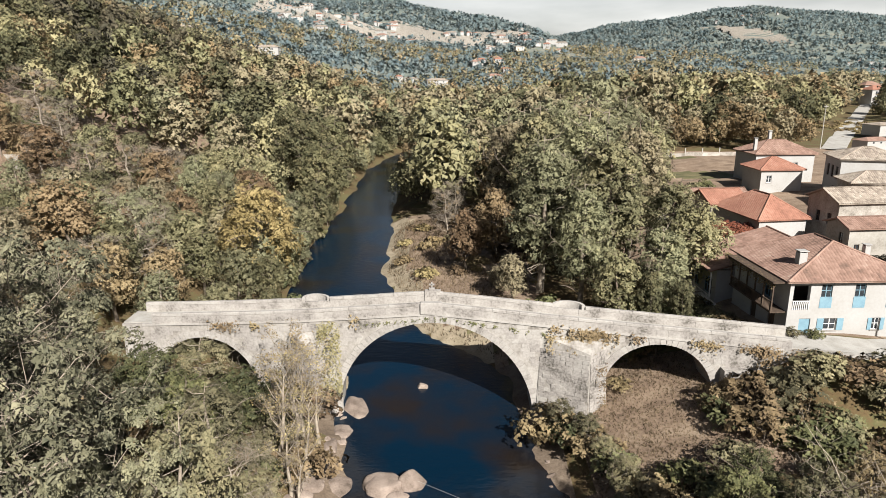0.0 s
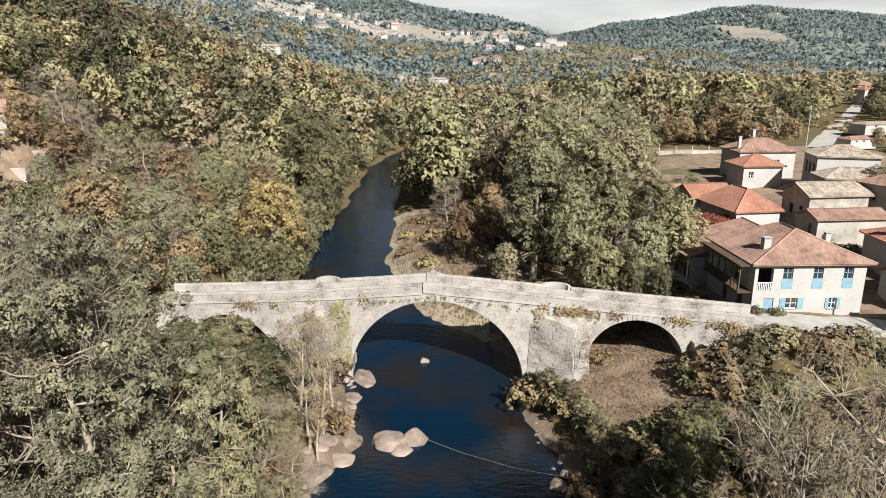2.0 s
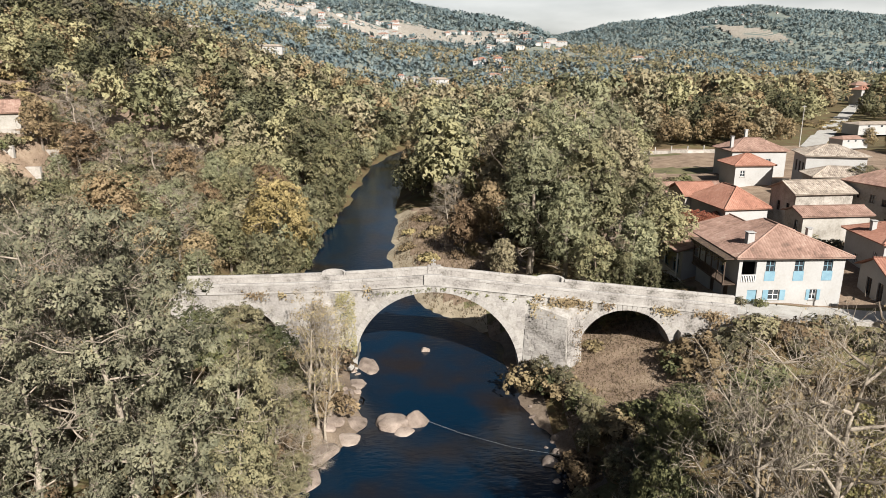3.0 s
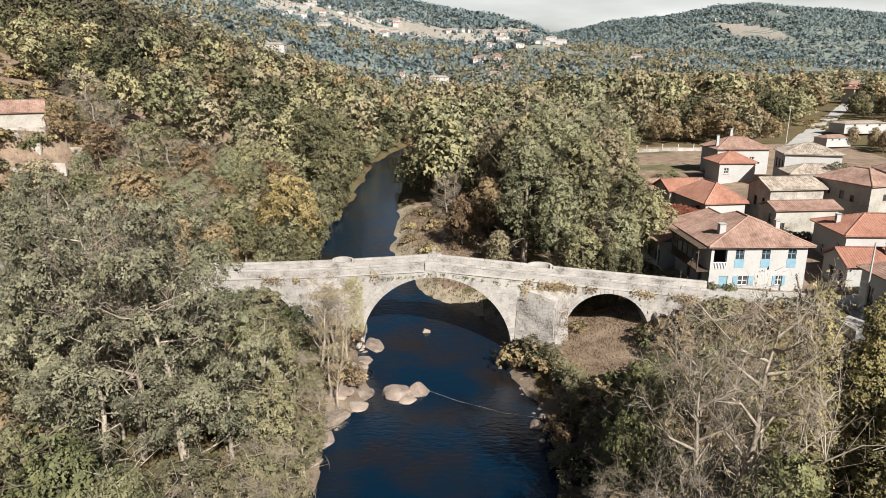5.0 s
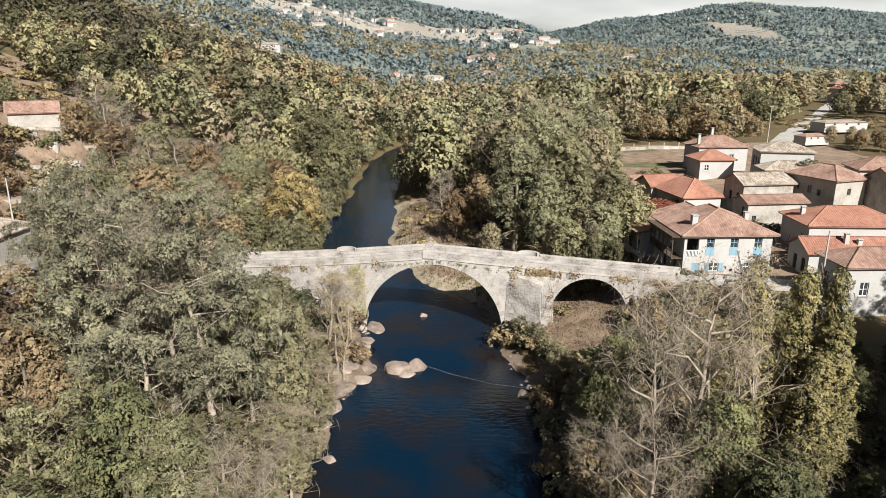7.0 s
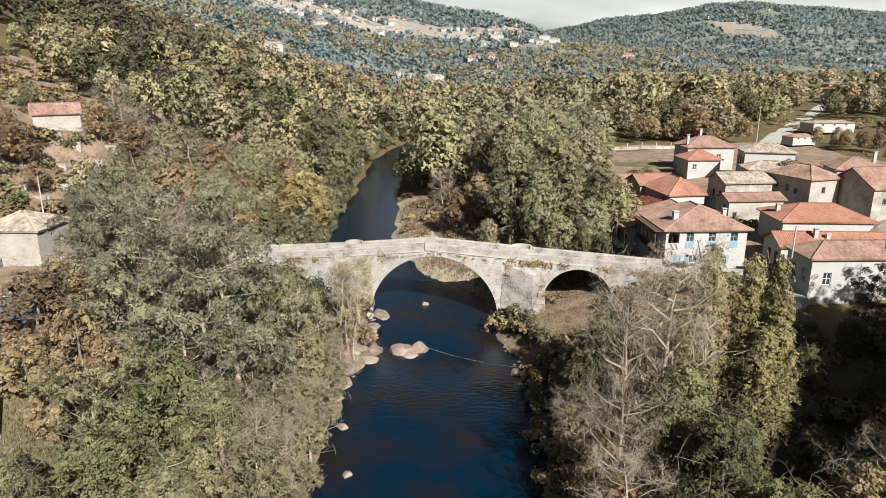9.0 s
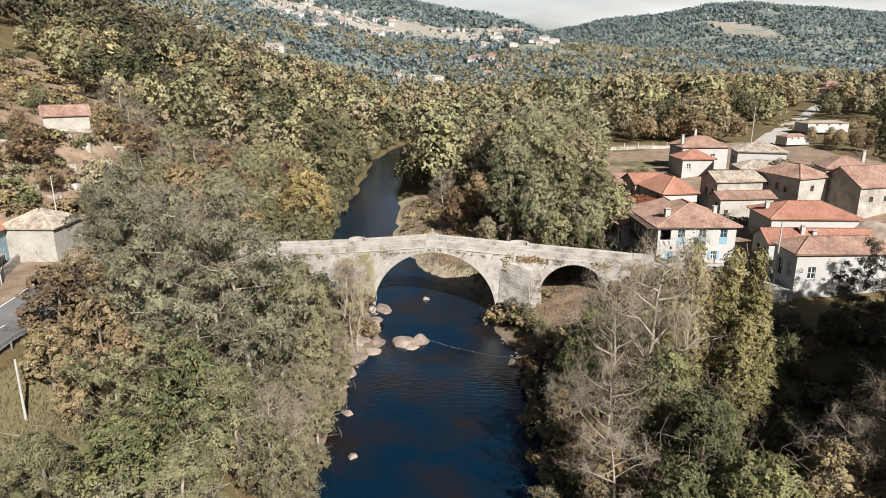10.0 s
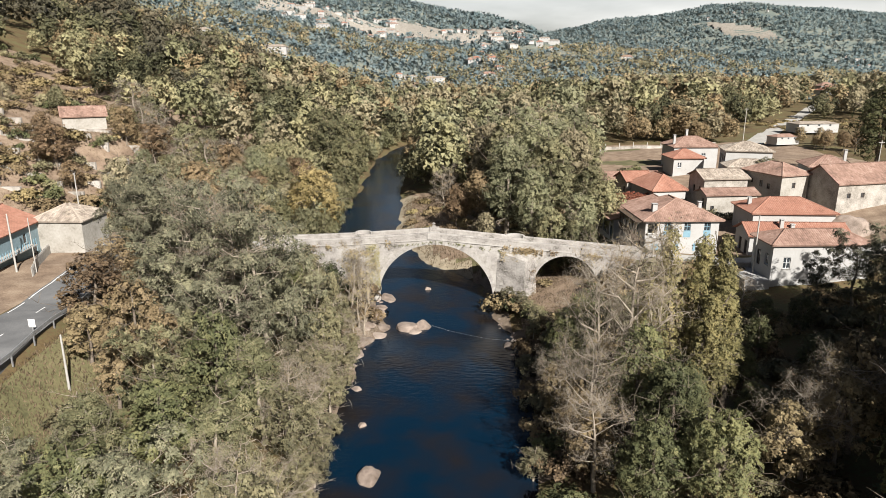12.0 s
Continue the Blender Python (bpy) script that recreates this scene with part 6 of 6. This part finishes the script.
far_wood("valley_woods", "mixed autumn woods across the valley floor", 6000, -420, 620, 440, 900, M["leaf_plain"], 1.9, 28, 11, patchy(60, 1, -0.2))
# both hill woods use leaves with distance haze mixed into the colour
far_wood("hillside_woods", "woods on the terraced hillside, painted with blue haze", 30000, -900, 420, 560, 1560, M["leaf_haze"], 3.4, 11, 8.0, lambda x, y: (patchy(95, 2, -0.45)(x, y) | (y > 1110)) & (~village(x, y) | (rng.random(len(x)) < 0.3)) & (x > -0.48 * y))
far_wood("far_hill_woods", "woods on the far hills, painted with blue haze", 34000, 60, 1900, 1100, 2600, M["leaf_haze"], 4.9, 10, 11.0, lambda x, y: patchy(170, 3, -1.2)(x, y) & ~vineyard(x, y) & (x < 0.74 * y + 60) & (y < 2480) & (x > 0.1 * y - 100))
for group in KINDS.values():
    for k in group:
        for o in (*k.children_recursive, k):
            bpy.data.objects.remove(o)

# ---- rocks and small things ----
def boulder(x, y, w, d, h, seed, label, sink=0.25, turn=0.0):
    bm = bmesh.new()
    bmesh.ops.create_icosphere(bm, subdivisions=4, radius=1.0)
    local = random.Random(int(seed * 31))
    cuts = [(Vector((local.gauss(0, 1), local.gauss(0, 1), local.gauss(0.4, 0.7))).normalized(), local.uniform(0.55, 0.85)) for _ in range(9)]
    for v in bm.verts:
        n = noise.noise(v.co * 0.9 + Vector((seed * 7.1, 0, 0))) * 0.28 + noise.noise(v.co * 2.6 + Vector((0, seed * 3.3, 0))) * 0.10 + noise.noise(v.co * 7 + Vector((seed, 2, 1))) * 0.025
        v.co *= 1 + n
        v.co.z += 0.12 * noise.noise(v.co * 1.5 + Vector((3, seed, 0)))
        for way, far in cuts:
            over = v.co.dot(way) - far
            if over > 0:
                v.co -= way * over * 0.85
        v.co.z = max(v.co.z, -0.6)
        v.co = Vector((v.co.x * w / 2, v.co.y * d / 2, v.co.z * h))
    ob = new("boulder", bm_mesh("boulder", bm, M["rock"], True))
    z = max(0.0, ground_z(x, y))
    ob.matrix_basis = pose(x, y, z - sink * h, 0, 0, turn)
    return tagged(ob, label, "rock", "boulders in the river")


boulder(-4.5, 43.9, 4.2, 3.6, 1.5, 1, "large rounded pink granite boulder in the water")
boulder(-2.5, 44.2, 3.0, 3.0, 1.5, 2, "split granite boulder beside a larger one")
boulder(-3.6, 42.4, 2.4, 2.0, 0.7, 3, "low granite boulder at the waterline")
boulder(-2.0, 60.3, 1.6, 1.2, 0.8, 4, "small pale boulder under the arch")
boulder(-9.6, 26.0, 1.5, 1.1, 0.45, 5, "flat pale rock just above the water")
boulder(-8.1, 18.2, 0.9, 1.2, 0.5, 6, "small pale rock in the water")
boulder(-6.7, 9.4, 3.1, 3.0, 1.3, 7, "smooth pale boulder in the water")
boulder(8.9, 37.4, 1.9, 1.6, 0.9, 8, "granite boulder by the shore")
boulder(9.6, 39.0, 1.2, 1.2, 0.6, 9, "granite boulder by the shore")
boulder(9.9, 41.2, 1.3, 1.0, 0.5, 10, "granite boulder by the shore")
for k in range(48):
    sd = -1 if k % 3 else 1
    y = rng.uniform(33, 58) if sd < 0 else rng.uniform(30, 52)
    xc, hw = np.interp(y, RIVER_Y, RIVER_X), np.interp(y, RIVER_Y, RIVER_W)
    x = xc + sd * (hw + rng.uniform(-0.6, 1.4))
    w = rng.uniform(0.3, 1.15) * (1.0 if sd < 0 else 0.7)
    boulder(x, y, w * rng.uniform(0.9, 1.7), w, w * rng.uniform(0.2, 0.34), 20 + k, "worn granite rock on the shore", 0.25, rng.uniform(0, 360))
# low rock shelf at the foot of the left pier
for x, y, w, d in ((-8.3, 56.2, 2.6, 4.6), (-8.9, 51.8, 1.8, 3.4), (-10.8, 35.5, 2.6, 4.0), (-10.4, 39.0, 3.4, 3.6), (-8.6, 41.2, 3.6, 2.6), (-8.0, 43.6, 2.4, 2.4), (-10.2, 42.8, 3.0, 2.6), (-11.4, 32.0, 2.2, 3.4), (-9.4, 46.2, 2.2, 2.8), (-9.6, 49.0, 1.8, 2.6)):
    boulder(x, y, w, d, 0.34, x, "pale rock shelf at the water's edge", 0.1, 12)
boulder(66, 61, 9, 7, 4.5, 91, "large grey rock outcrop between the houses", 0.2)


def pole(x, y, h, r=0.13, arm=True, label="weathered concrete utility pole"):
    z = ground_z(x, y)
    p = thing("utility_pole", pose(x, y, z), label, "pole", "utility poles")
    tv, tf = [], []
    tube(tv, tf, [(0, 0, -0.5), (0, 0, h)], [r, r * 0.65], 8)
    part("shaft", mesh_of("shaft", tv, tf, [M["pole"]], None, True), None, p)
    if arm:
        part("crossarm", boxed(-0.6, 0.6, -0.05, 0.05, h - 0.45, h - 0.33), M["pole"], p)
    return p


pole(-35.2, 15, 5.6, arm=False)
pole(-61.8, 69.4, 6.4, arm=False)
pole(-52.8, 37, 7.4, arm=False)
pole(-50.6, 37.4, 7.0, 0.08, False)
pole(96, 168, 11)
pole(44.2, 47.2, 8.5, arm=False)
pole(88, 90, 10)
# cable across the river
cv_, cf_ = [], []
tube(cv_, cf_, [(-2.0, 43.2, 0.9), (1.5, 41.4, 0.5), (6, 39.2, 0.4), (12.2, 36.4, 1.0)], [0.008] * 4, 4)
tagged(new("cable", mesh_of("cable", cv_, cf_, [M["cable"]])), "thin pale rope slung low across the river", "rope")


def ribbon(name, pts, w, mat, label, lift=0.06, kind="structure"):
    """A strip over the ground along pts (x, y)."""
    v, f = [], []
    pts = [Vector((*p, 0)) for p in pts]
    dense = []
    for p, q in zip(pts, pts[1:]):
        n = max(1, int((q - p).length / 2))
        dense += [p.lerp(q, i / n) for i in range(n)]
    dense.append(pts[-1])
    for i, p in enumerate(dense):
        d = (dense[min(i + 1, len(dense) - 1)] - dense[max(i - 1, 0)]).normalized()
        nrm = Vector((-d.y, d.x, 0)) * w / 2
        z = max(ground_z(p.x, p.y), ground_z(p.x + nrm.x, p.y + nrm.y), ground_z(p.x - nrm.x, p.y - nrm.y)) + lift
        v += [(p.x + nrm.x, p.y + nrm.y, z), (p.x - nrm.x, p.y - nrm.y, z), (p.x + nrm.x, p.y + nrm.y, z - 1.2), (p.x - nrm.x, p.y - nrm.y, z - 1.2)]
        if i:
            a = 4 * i - 4
            f += [(a, a + 1, a + 5, a + 4), (a, a + 4, a + 6, a + 2), (a + 1, a + 3, a + 7, a + 5)]
    return tagged(new(name, mesh_of(name, v, f, [mat])), label, name, kind=kind)


ROAD = [(-40, -60), (-40.2, -20), (-40.9, 0), (-41.9, 12), (-42.9, 23), (-43.7, 34), (-44.8, 44), (-46.8, 56), (-44, 62), (-36, 62.3), (-29.5, 60.3)]
road = ribbon("road", ROAD[:8], 6.6, M["asphalt"], "grey two-lane asphalt road with worn white edge lines")


def road_point(s, off):
    """A point s metres along the road from its start, off metres to its right, with the road's direction."""
    for p, q in zip(ROAD, ROAD[1:]):
        p, q = Vector(p), Vector(q)
        ln = (q - p).length
        if s <= ln:
            d = (q - p) / ln
            c = p + d * s + Vector((d.y, -d.x)) * off
            m = p + d * s
            n = Vector((-d.y, d.x)) * 3.3
            z = max(ground_z(m.x, m.y), ground_z(m.x + n.x, m.y + n.y), ground_z(m.x - n.x, m.y - n.y)) + 0.06
            return Vector((c.x, c.y, z)), d
        s -= ln
    return None, None


for off, a, b, gap in ((-3.0, 30, 112, 0), (3.0, 30, 112, 0), (0.0, 30, 112, 5.5)):
    s = a
    while s < b:
        e = s + (2.2 if gap else 2.0)
        (p, d), (q, d2) = road_point(s, off), road_point(e, off)
        n, n2 = Vector((d.y, -d.x, 0)) * 0.08, Vector((d2.y, -d2.x, 0)) * 0.08
        up = Vector((0, 0, 0.012))
        part("road_line", mesh_of("road_line", [p - n + up, p + n + up, q + n2 + up, q - n2 + up], [(0, 1, 2, 3)], [M["white_line"]]), None, road)
        s = e + gap
rail = thing("guardrail", pose(0, 0, 0), "galvanised steel guardrail along the road", "guardrail")
s = 40.0
while s < 108:
    (p, d), (q, d2) = road_point(s, 3.75), road_point(s + 4, 3.75)
    tv, tf = [], []
    for sh in (0.55, 0.66, 0.77):
        tube(tv, tf, [p + Vector((0, 0, sh)), q + Vector((0, 0, sh))], [0.075, 0.075], 6)
    part("beam", mesh_of("beam", tv, tf, [M["metal"]]), None, rail)
    part("post", boxed(p.x - 0.06, p.x + 0.06, p.y - 0.06, p.y + 0.06, p.z - 0.6, p.z + 0.75), M["metal"], rail)
    s += 4
sp, _ = road_point(77.0, 3.3)
sign = thing("road_sign", pose(sp.x, sp.y, sp.z), "small white roadside sign board on a post", "sign")
part("post", boxed(-0.04, 0.04, -0.04, 0.04, -0.4, 1.5), M["metal"], sign)
part("board", boxed(-0.32, 0.32, -0.07, -0.04, 0.95, 1.75), M["white_paint"], sign)
ribbon("road", [(104 + k * 8 * 0.665, 175 + k * 8) for k in range(-1, 30)], 5.5, M["deck"], "pale country road between autumn trees")
ribbon("road", [(31, 53.6), (38, 53.0), (50, 52.0), (64, 52), (90, 54)], 4.2, M["deck"], "pale lane in front of the houses")

# houses and barn on the left side
simple_house(pose(-56.4, 47.2, 9.4, 0, 0, -2), 7.0, 6.6, -1, 5.2, 7.0, M["cream_wall"], M["tile_grey"], "plain plastered hut with pale grey hip roof", over=0.35)
lh = simple_house(pose(-64.6, 34, 9.4, 0, 0, 3), 9.6, 13.5, -1, 5.2, 7.4, M["blue_wall"], M["tile_red"], "roadside house with blue-grey front and clay roof", roof="gable", along="y", wins=(("e", 2, 2.8, 3, 4.2), ("e", 6, 7, 0.1, 2.3), ("e", 9, 9.8, 3, 4.2), ("e", 11, 12, 0.1, 2.3)))
part("balcony", boxed(9.62, 10.8, 0.5, 10, 2.5, 2.65), M["pole"], lh)
for k in range(18):
    part("baluster", boxed(10.72, 10.78, 0.6 + k * 0.54, 0.66 + k * 0.54, 2.65, 3.5), M["blue_paint"], lh)
simple_house(pose(-79.5, 100, 22.0, 0, 0, 30), 8.3, 6.0, -1, 2.6, 4.6, M["cream_wall"], M["tile_old"], "long white farm building with red-brown roof", roof="gable", name="barn")
fence = thing("fence", pose(0, 0, 0), "weathered grey plank yard fence by the road", "fence")
for k in range(26):
    fx, fy = -50.2 - 0.16 * k, 36 + 0.42 * k
    part("plank", boxed(fx - 0.03, fx + 0.03, fy - 0.19, fy + 0.19, ground_z(fx, fy) - 0.2, ground_z(fx, fy) + 1.3 + random.uniform(-0.1, 0.1)), M["pole"], fence)
for k in range(6):
    tw = thing("terrace_wall", pose(0, 0, 0), "low dry stone terrace wall on the slope", "wall", "terrace walls")
    for i in range(9):
        x, y = -96 + 3.6 * i, 70 + 6.2 * k - 0.25 * i + 0.6 * random.random()
        z = ground_z(x + 1.8, y)
        part("wall_section", boxed(x, x + 3.58, y, y + 0.5, z - 1.5, z + random.uniform(0.35, 0.75)), M["dark_stone"], tw)


# ---- far villages ----
def far_house(kind, roof):
    h = thing("house", pose(0, 0, 0), "distant white house with a %s roof" % ("red" if roof is M["tile_red"] else "brown"), "house", "houses of the hillside villages")
    w, d, e, r = kind
    part("wall", boxed(-w / 2, w / 2, -d / 2, d / 2, -3, e), M["white_wall"], h)
    bm = bmesh.new()
    a = [(-w / 2 - 0.5, -d / 2 - 0.5, e), (w / 2 + 0.5, -d / 2 - 0.5, e), (w / 2 + 0.5, d / 2 + 0.5, e), (-w / 2 - 0.5, d / 2 + 0.5, e)]
    v = [bm.verts.new(p) for p in a] + [bm.verts.new((-w / 2 + d / 2.6, 0, r)), bm.verts.new((w / 2 - d / 2.6, 0, r))]
    for f in ((0, 1, 5, 4), (1, 2, 5), (2, 3, 4, 5), (3, 0, 4), (3, 2, 1, 0)):
        bm.faces.new([v[k] for k in f])
    part("roof", bm, roof, h)
    for k in (-1, 0, 1):
        part("window", boxed(k * w * 0.28 - 0.5, k * w * 0.28 + 0.5, -d / 2 - 0.05, -d / 2 + 0.1, e - 2.2, e - 0.8), M["glass"], h)
    return h


FAR_KINDS = [far_house((11, 8, 6, 8), M["tile_red"]), far_house((16, 9, 5, 7.5), M["tile_old"]), far_house((9, 8, 7, 9), M["tile_old"]), far_house((22, 10, 6, 8), M["tile_grey"])]


def far_place(i, x, y, turn=0.0, k=1.0, kz=None):
    src_h = FAR_KINDS[i]
    m = Matrix.LocRotScale((x, y, ground_z(x, y) + 1.5), Euler((0, 0, radians(turn))), (k, k, kz or k))
    return copy_thing(src_h, m)


for x0, x1, y0, y1, n in ((-260, 150, 950, 1130, 70), (40, 170, 900, 1010, 14), (30, 130, 640, 760, 14), (205, 260, 740, 850, 9), (-50, 30, 585, 640, 5), (950, 1100, 1560, 1660, 12), (760, 960, 1960, 2040, 8)):
    for _ in range(n):
        far_place(int(rng.integers(4)), rng.uniform(x0, x1), rng.uniform(y0, y1), rng.uniform(-25, 25), rng.uniform(0.45, 0.9))
far_place(3, -178, 470, 8, 1.0)
far_place(3, -146, 575, 0, 1.0)
far_place(0, 236, 368, 10, 1.1)
far_place(2, 252, 400, 0, 1.1)
far_place(3, 133, 196, 8, 0.7, 0.35)
far_place(1, 106, 163, 14, 0.5, 0.3)
for k in FAR_KINDS:
    for o in (*k.children_recursive, k):
        bpy.data.objects.remove(o)


# ---- climbing plants, weeds and dry grass ----
def leaf_patch(name, label, category, pts, out, size, mat, kind=""):
    ob = new(name, quads_mesh(name, leaf_quads(np.asarray(pts), np.asarray(out), size, 0.8, plain=True), mat, np.asarray(out)))
    return tagged(ob, label, category, kind=kind)


def on_face(x0, x1, z0, z1, n, deep=0.3, cut=-0.1, k=0.0):
    """Leaf points over the bridge's near face, thinning out in patches."""
    x, z = rng.uniform(x0, x1, n), rng.uniform(z0, z1, n)
    ok = wob(x * 3, z * 2, 1.4, k) + 0.7 * rng.normal(size=n) > cut
    x, z = x[ok], z[ok]
    y = NEAR + SLANT * x - 0.08 - deep * rng.random(len(x)) ** 2
    return np.stack([x, y, z], -1), np.tile((0.1, -0.9, 0.3), (len(x), 1))


p_, o_ = on_face(-11.3, -9.3, 1.6, 8.9, 4600, 1.8)
leaf_patch("climbing_vine", "yellow-green vine climbing the bridge pier", "vine", p_, o_, 0.13, M["leaf_vine"])
p_, o_ = on_face(-13.9, -11.5, 2.0, 8.2, 900, 0.9, 0.3, 1)
leaf_patch("climbing_vine", "thin dry vine on the bridge pier", "vine", p_, o_, 0.18, M["leaf_brown"])
p_, o_ = on_face(26.8, 33.5, 3.0, 7.8, 3000, 1.4, 0.0, 2)
leaf_patch("climbing_vine", "browning creeper over the bridge abutment", "vine", p_, o_, 0.2, M["leaf_brown"])
n = 1100
yv = rng.uniform(56.4, 66.4, n)
zv = 12.3 - np.abs(rng.normal(size=n)) * (0.35 + 0.3 * np.clip(wob(yv, yv, 0.9), 0, 1))
leaf_patch("climbing_vine", "autumn vine hanging along the gallery eaves", "vine", np.stack([29.75 + 0.35 * rng.random(n) - 0.02 * (yv - 56), yv, zv], -1), np.tile((-0.6, -0.4, 0.5), (n, 1)), 0.17, M["leaf_brown"], "stuff")
for x0, x1, n in ((-21.6, -18.6, 150), (-17.6, -16.8, 50), (11.0, 15.2, 620), (16.0, 17.5, 60), (21.2, 24.0, 190), (-8.4, -7.4, 40), (9.2, 10.4, 60), (25.4, 28.5, 260)):
    x = np.clip(rng.normal((x0 + x1) / 2, (x1 - x0) * 0.24, n) + 0.3 * rng.normal(size=n), x0, x1)
    zt = np.interp(x, TOP_X, TOP_Z) - 1.08
    droop = np.abs(rng.normal(size=n)) * (0.35 if n < 600 else 0.6)
    pts_ = np.stack([x, NEAR + SLANT * x - 0.12 - 0.35 * rng.random(n), zt + 0.45 * rng.random(n) ** 2 - droop], -1)
    leaf_patch("weed_tuft", "dry brown weeds rooted on the bridge ledge", "weeds", pts_, np.tile((0, -0.7, 0.6), (n, 1)), 0.17, M["leaf_brown"], "stuff")


for x0, x1, z0, z1, n in ((9.0, 13.2, 7.0, 8.3, 1500), (13.2, 14.4, 1.5, 6.0, 700), (-14.0, -10.0, 6.6, 7.9, 500)):
    x, z = rng.uniform(x0, x1, n), rng.uniform(z0, z1, n)
    ok = wob(x, z, 0.5, 1) + 0.6 * rng.normal(size=n) > 0.2
    x, z = x[ok], z[ok]
    pts_ = np.stack([x, NEAR + SLANT * x - 0.15 - np.clip(8.3 - z, 0, 1.2) * 0.9 * rng.random(len(x)), z], -1)
    leaf_patch("weed_tuft", "dry yellowing weeds on the pier cap", "weeds", pts_, np.tile((0, -0.6, 0.7), (len(x), 1)), 0.13, M["leaf_brown"], "stuff")
# small dark ferns rooted in the joint over the middle arch
n = 900
x = rng.uniform(-7.5, 9.0, n)
ok = wob(x, x * 0.3, 0.22, 1) + 0.5 * rng.normal(size=n) > 0.35
x = x[ok]
zf = np.interp(x, TOP_X, TOP_Z) - 1.2 - 0.05 * np.abs(x - 0.5) - 0.22 * np.abs(rng.normal(size=len(x)))
leaf_patch("fern_tuft", "small dark ferns in the joint above the arch", "ferns", np.stack([x, NEAR + SLANT * x - 0.1 - 0.08 * rng.random(len(x)), zf], -1), np.tile((0, -0.8, 0.3), (len(x), 1)), 0.13, M["leaf_green"], "stuff")


def tufts(name, label, n, x0, x1, y0, y1, mat, tall, keep=None):
    """Upright dry blades over a piece of ground."""
    x, y = rng.uniform(x0, x1, n), rng.uniform(y0, y1, n)
    ok = shore(x, y) > 0.8
    if keep is not None:
        ok &= keep(x, y)
    x, y = x[ok], y[ok]
    p = np.stack([x, y, height(x, y)], -1)
    h = tall * rng.uniform(0.4, 1.3, (len(x), 1))
    a = rng.uniform(0, 6.28, len(x))
    sd = np.stack([np.cos(a), np.sin(a), 0 * a], -1) * 0.06
    tip = rng.normal(size=(len(x), 3)) * 0.35 * h
    tip[:, 2] = h[:, 0]
    return tagged(new(name, quads_mesh(name, np.stack([p - sd, p + sd, p + tip], axis=1), mat)), label, "grass", kind="stuff")


tufts("dry_grass", "dry brown bracken and grass under the land arch", 9000, 10.5, 27, 40, 60, M["grass"], 0.2)
tufts("bank_grass", "rough grass along the river banks", 16000, -16, 14, 64, 130, M["grass"], 0.5, lambda x, y: shore(x, y) < 14)
tufts("verge_grass", "green verge grass by the road", 9000, -38, -30, -6, 26, M["grass"], 0.35)
tufts("slope_grass", "dry grass on the terraced slope", 14000, -105, -60, 62, 128, M["grass"], 0.28)
# low shed smothered in red creeper, and the field's boundary wall
shed = thing("shed", pose(35.0, 79.5, 7.0, 0, 0, 5), "low stone shed smothered in crimson creeper", "shed")
wall_box(shed, 0, 6.0, 0, 5.0, -1, 2.6, M["dark_stone"])
add_roof(shed, [((-0.3, -0.3, 2.6), (6.3, -0.3, 2.6), (6.3, 5.3, 3.6), (-0.3, 5.3, 3.6))], M["tile_old"], 0.3, 0.45)
n = 5200
a_, b_ = rng.uniform(-0.6, 6.6, n), rng.uniform(-0.6, 5.6, n)
c_ = 2.7 + b_ * 0.18 + 0.5 * rng.random(n) + 0.35 * wob(a_, b_, 1.2)
front = rng.random(n) < 0.35
b_ = np.where(front, -0.4 - 0.3 * rng.random(n), b_)
c_ = np.where(front, rng.uniform(0.2, 2.8, n), c_)
part("creeper", quads_mesh("creeper", leaf_quads(np.stack([a_, b_, c_], -1), np.tile((0, -0.3, 0.8), (n, 1)), 0.24, 0.8, plain=True), M["leaf_red"], np.tile((0, -0.3, 0.8), (n, 1))), None, shed, "crimson creeper leaves")
fw = thing("field_wall", pose(0, 0, 0), "pale field wall with concrete posts", "wall")
for k in range(10):
    x, y = 42 + 4.4 * k, 160 + 0.5 * k
    part("panel", boxed(x + 0.12, x + 4.28, y - 0.1, y + 0.1, ground_z(x + 2, y) - 0.6, ground_z(x + 2, y) + 0.9), M["dark_stone"], fw)
    part("post", boxed(x - 0.1, x + 0.1, y - 0.13, y + 0.13, ground_z(x, y) - 0.6, ground_z(x, y) + 1.9), M["pole"], fw)


# vineyard terraces on the far hillside: stone walls and level strips along the slope
def terraces(name, label, x0, x1, y0, y1, run, keep, mat):
    v, f, kind = [], [], []
    xs = np.arange(x0, x1, 12.0)
    for y in np.arange(y0, y1, run):
        last = None
        for x in xs:
            yy = y - (x - (x0 + x1) / 2) * 0.5 + 8 * float(wob(x, y, 60, 1))
            if not bool(keep(x, yy)):
                last = None
                continue
            a, b = ground_z(x, yy), ground_z(x, yy + run)
            z = max(a, b) + 0.4
            cur = len(v)
            v += [(x, yy, a - 1.5), (x, yy, z), (x, yy + run * 0.98, z)]
            if last is not None:
                f += [(last, cur, cur + 1, last + 1), (last + 1, cur + 1, cur + 2, last + 2)]
                kind += [0, 1]
            last = cur
    return tagged(new(name, mesh_of(name, v, f, [M["dark_stone"], mat], kind)), label, "terraces", kind="stuff")


terraces("vineyard_terraces", "tan vineyard terraces on the far hillside", 700, 980, 1700, 2080, 13, vineyard, M["terrace_soil"])
terraces("village_terraces", "dry tan terraces between the hillside houses", -280, 200, 880, 1190, 12, village, M["terrace_soil"])
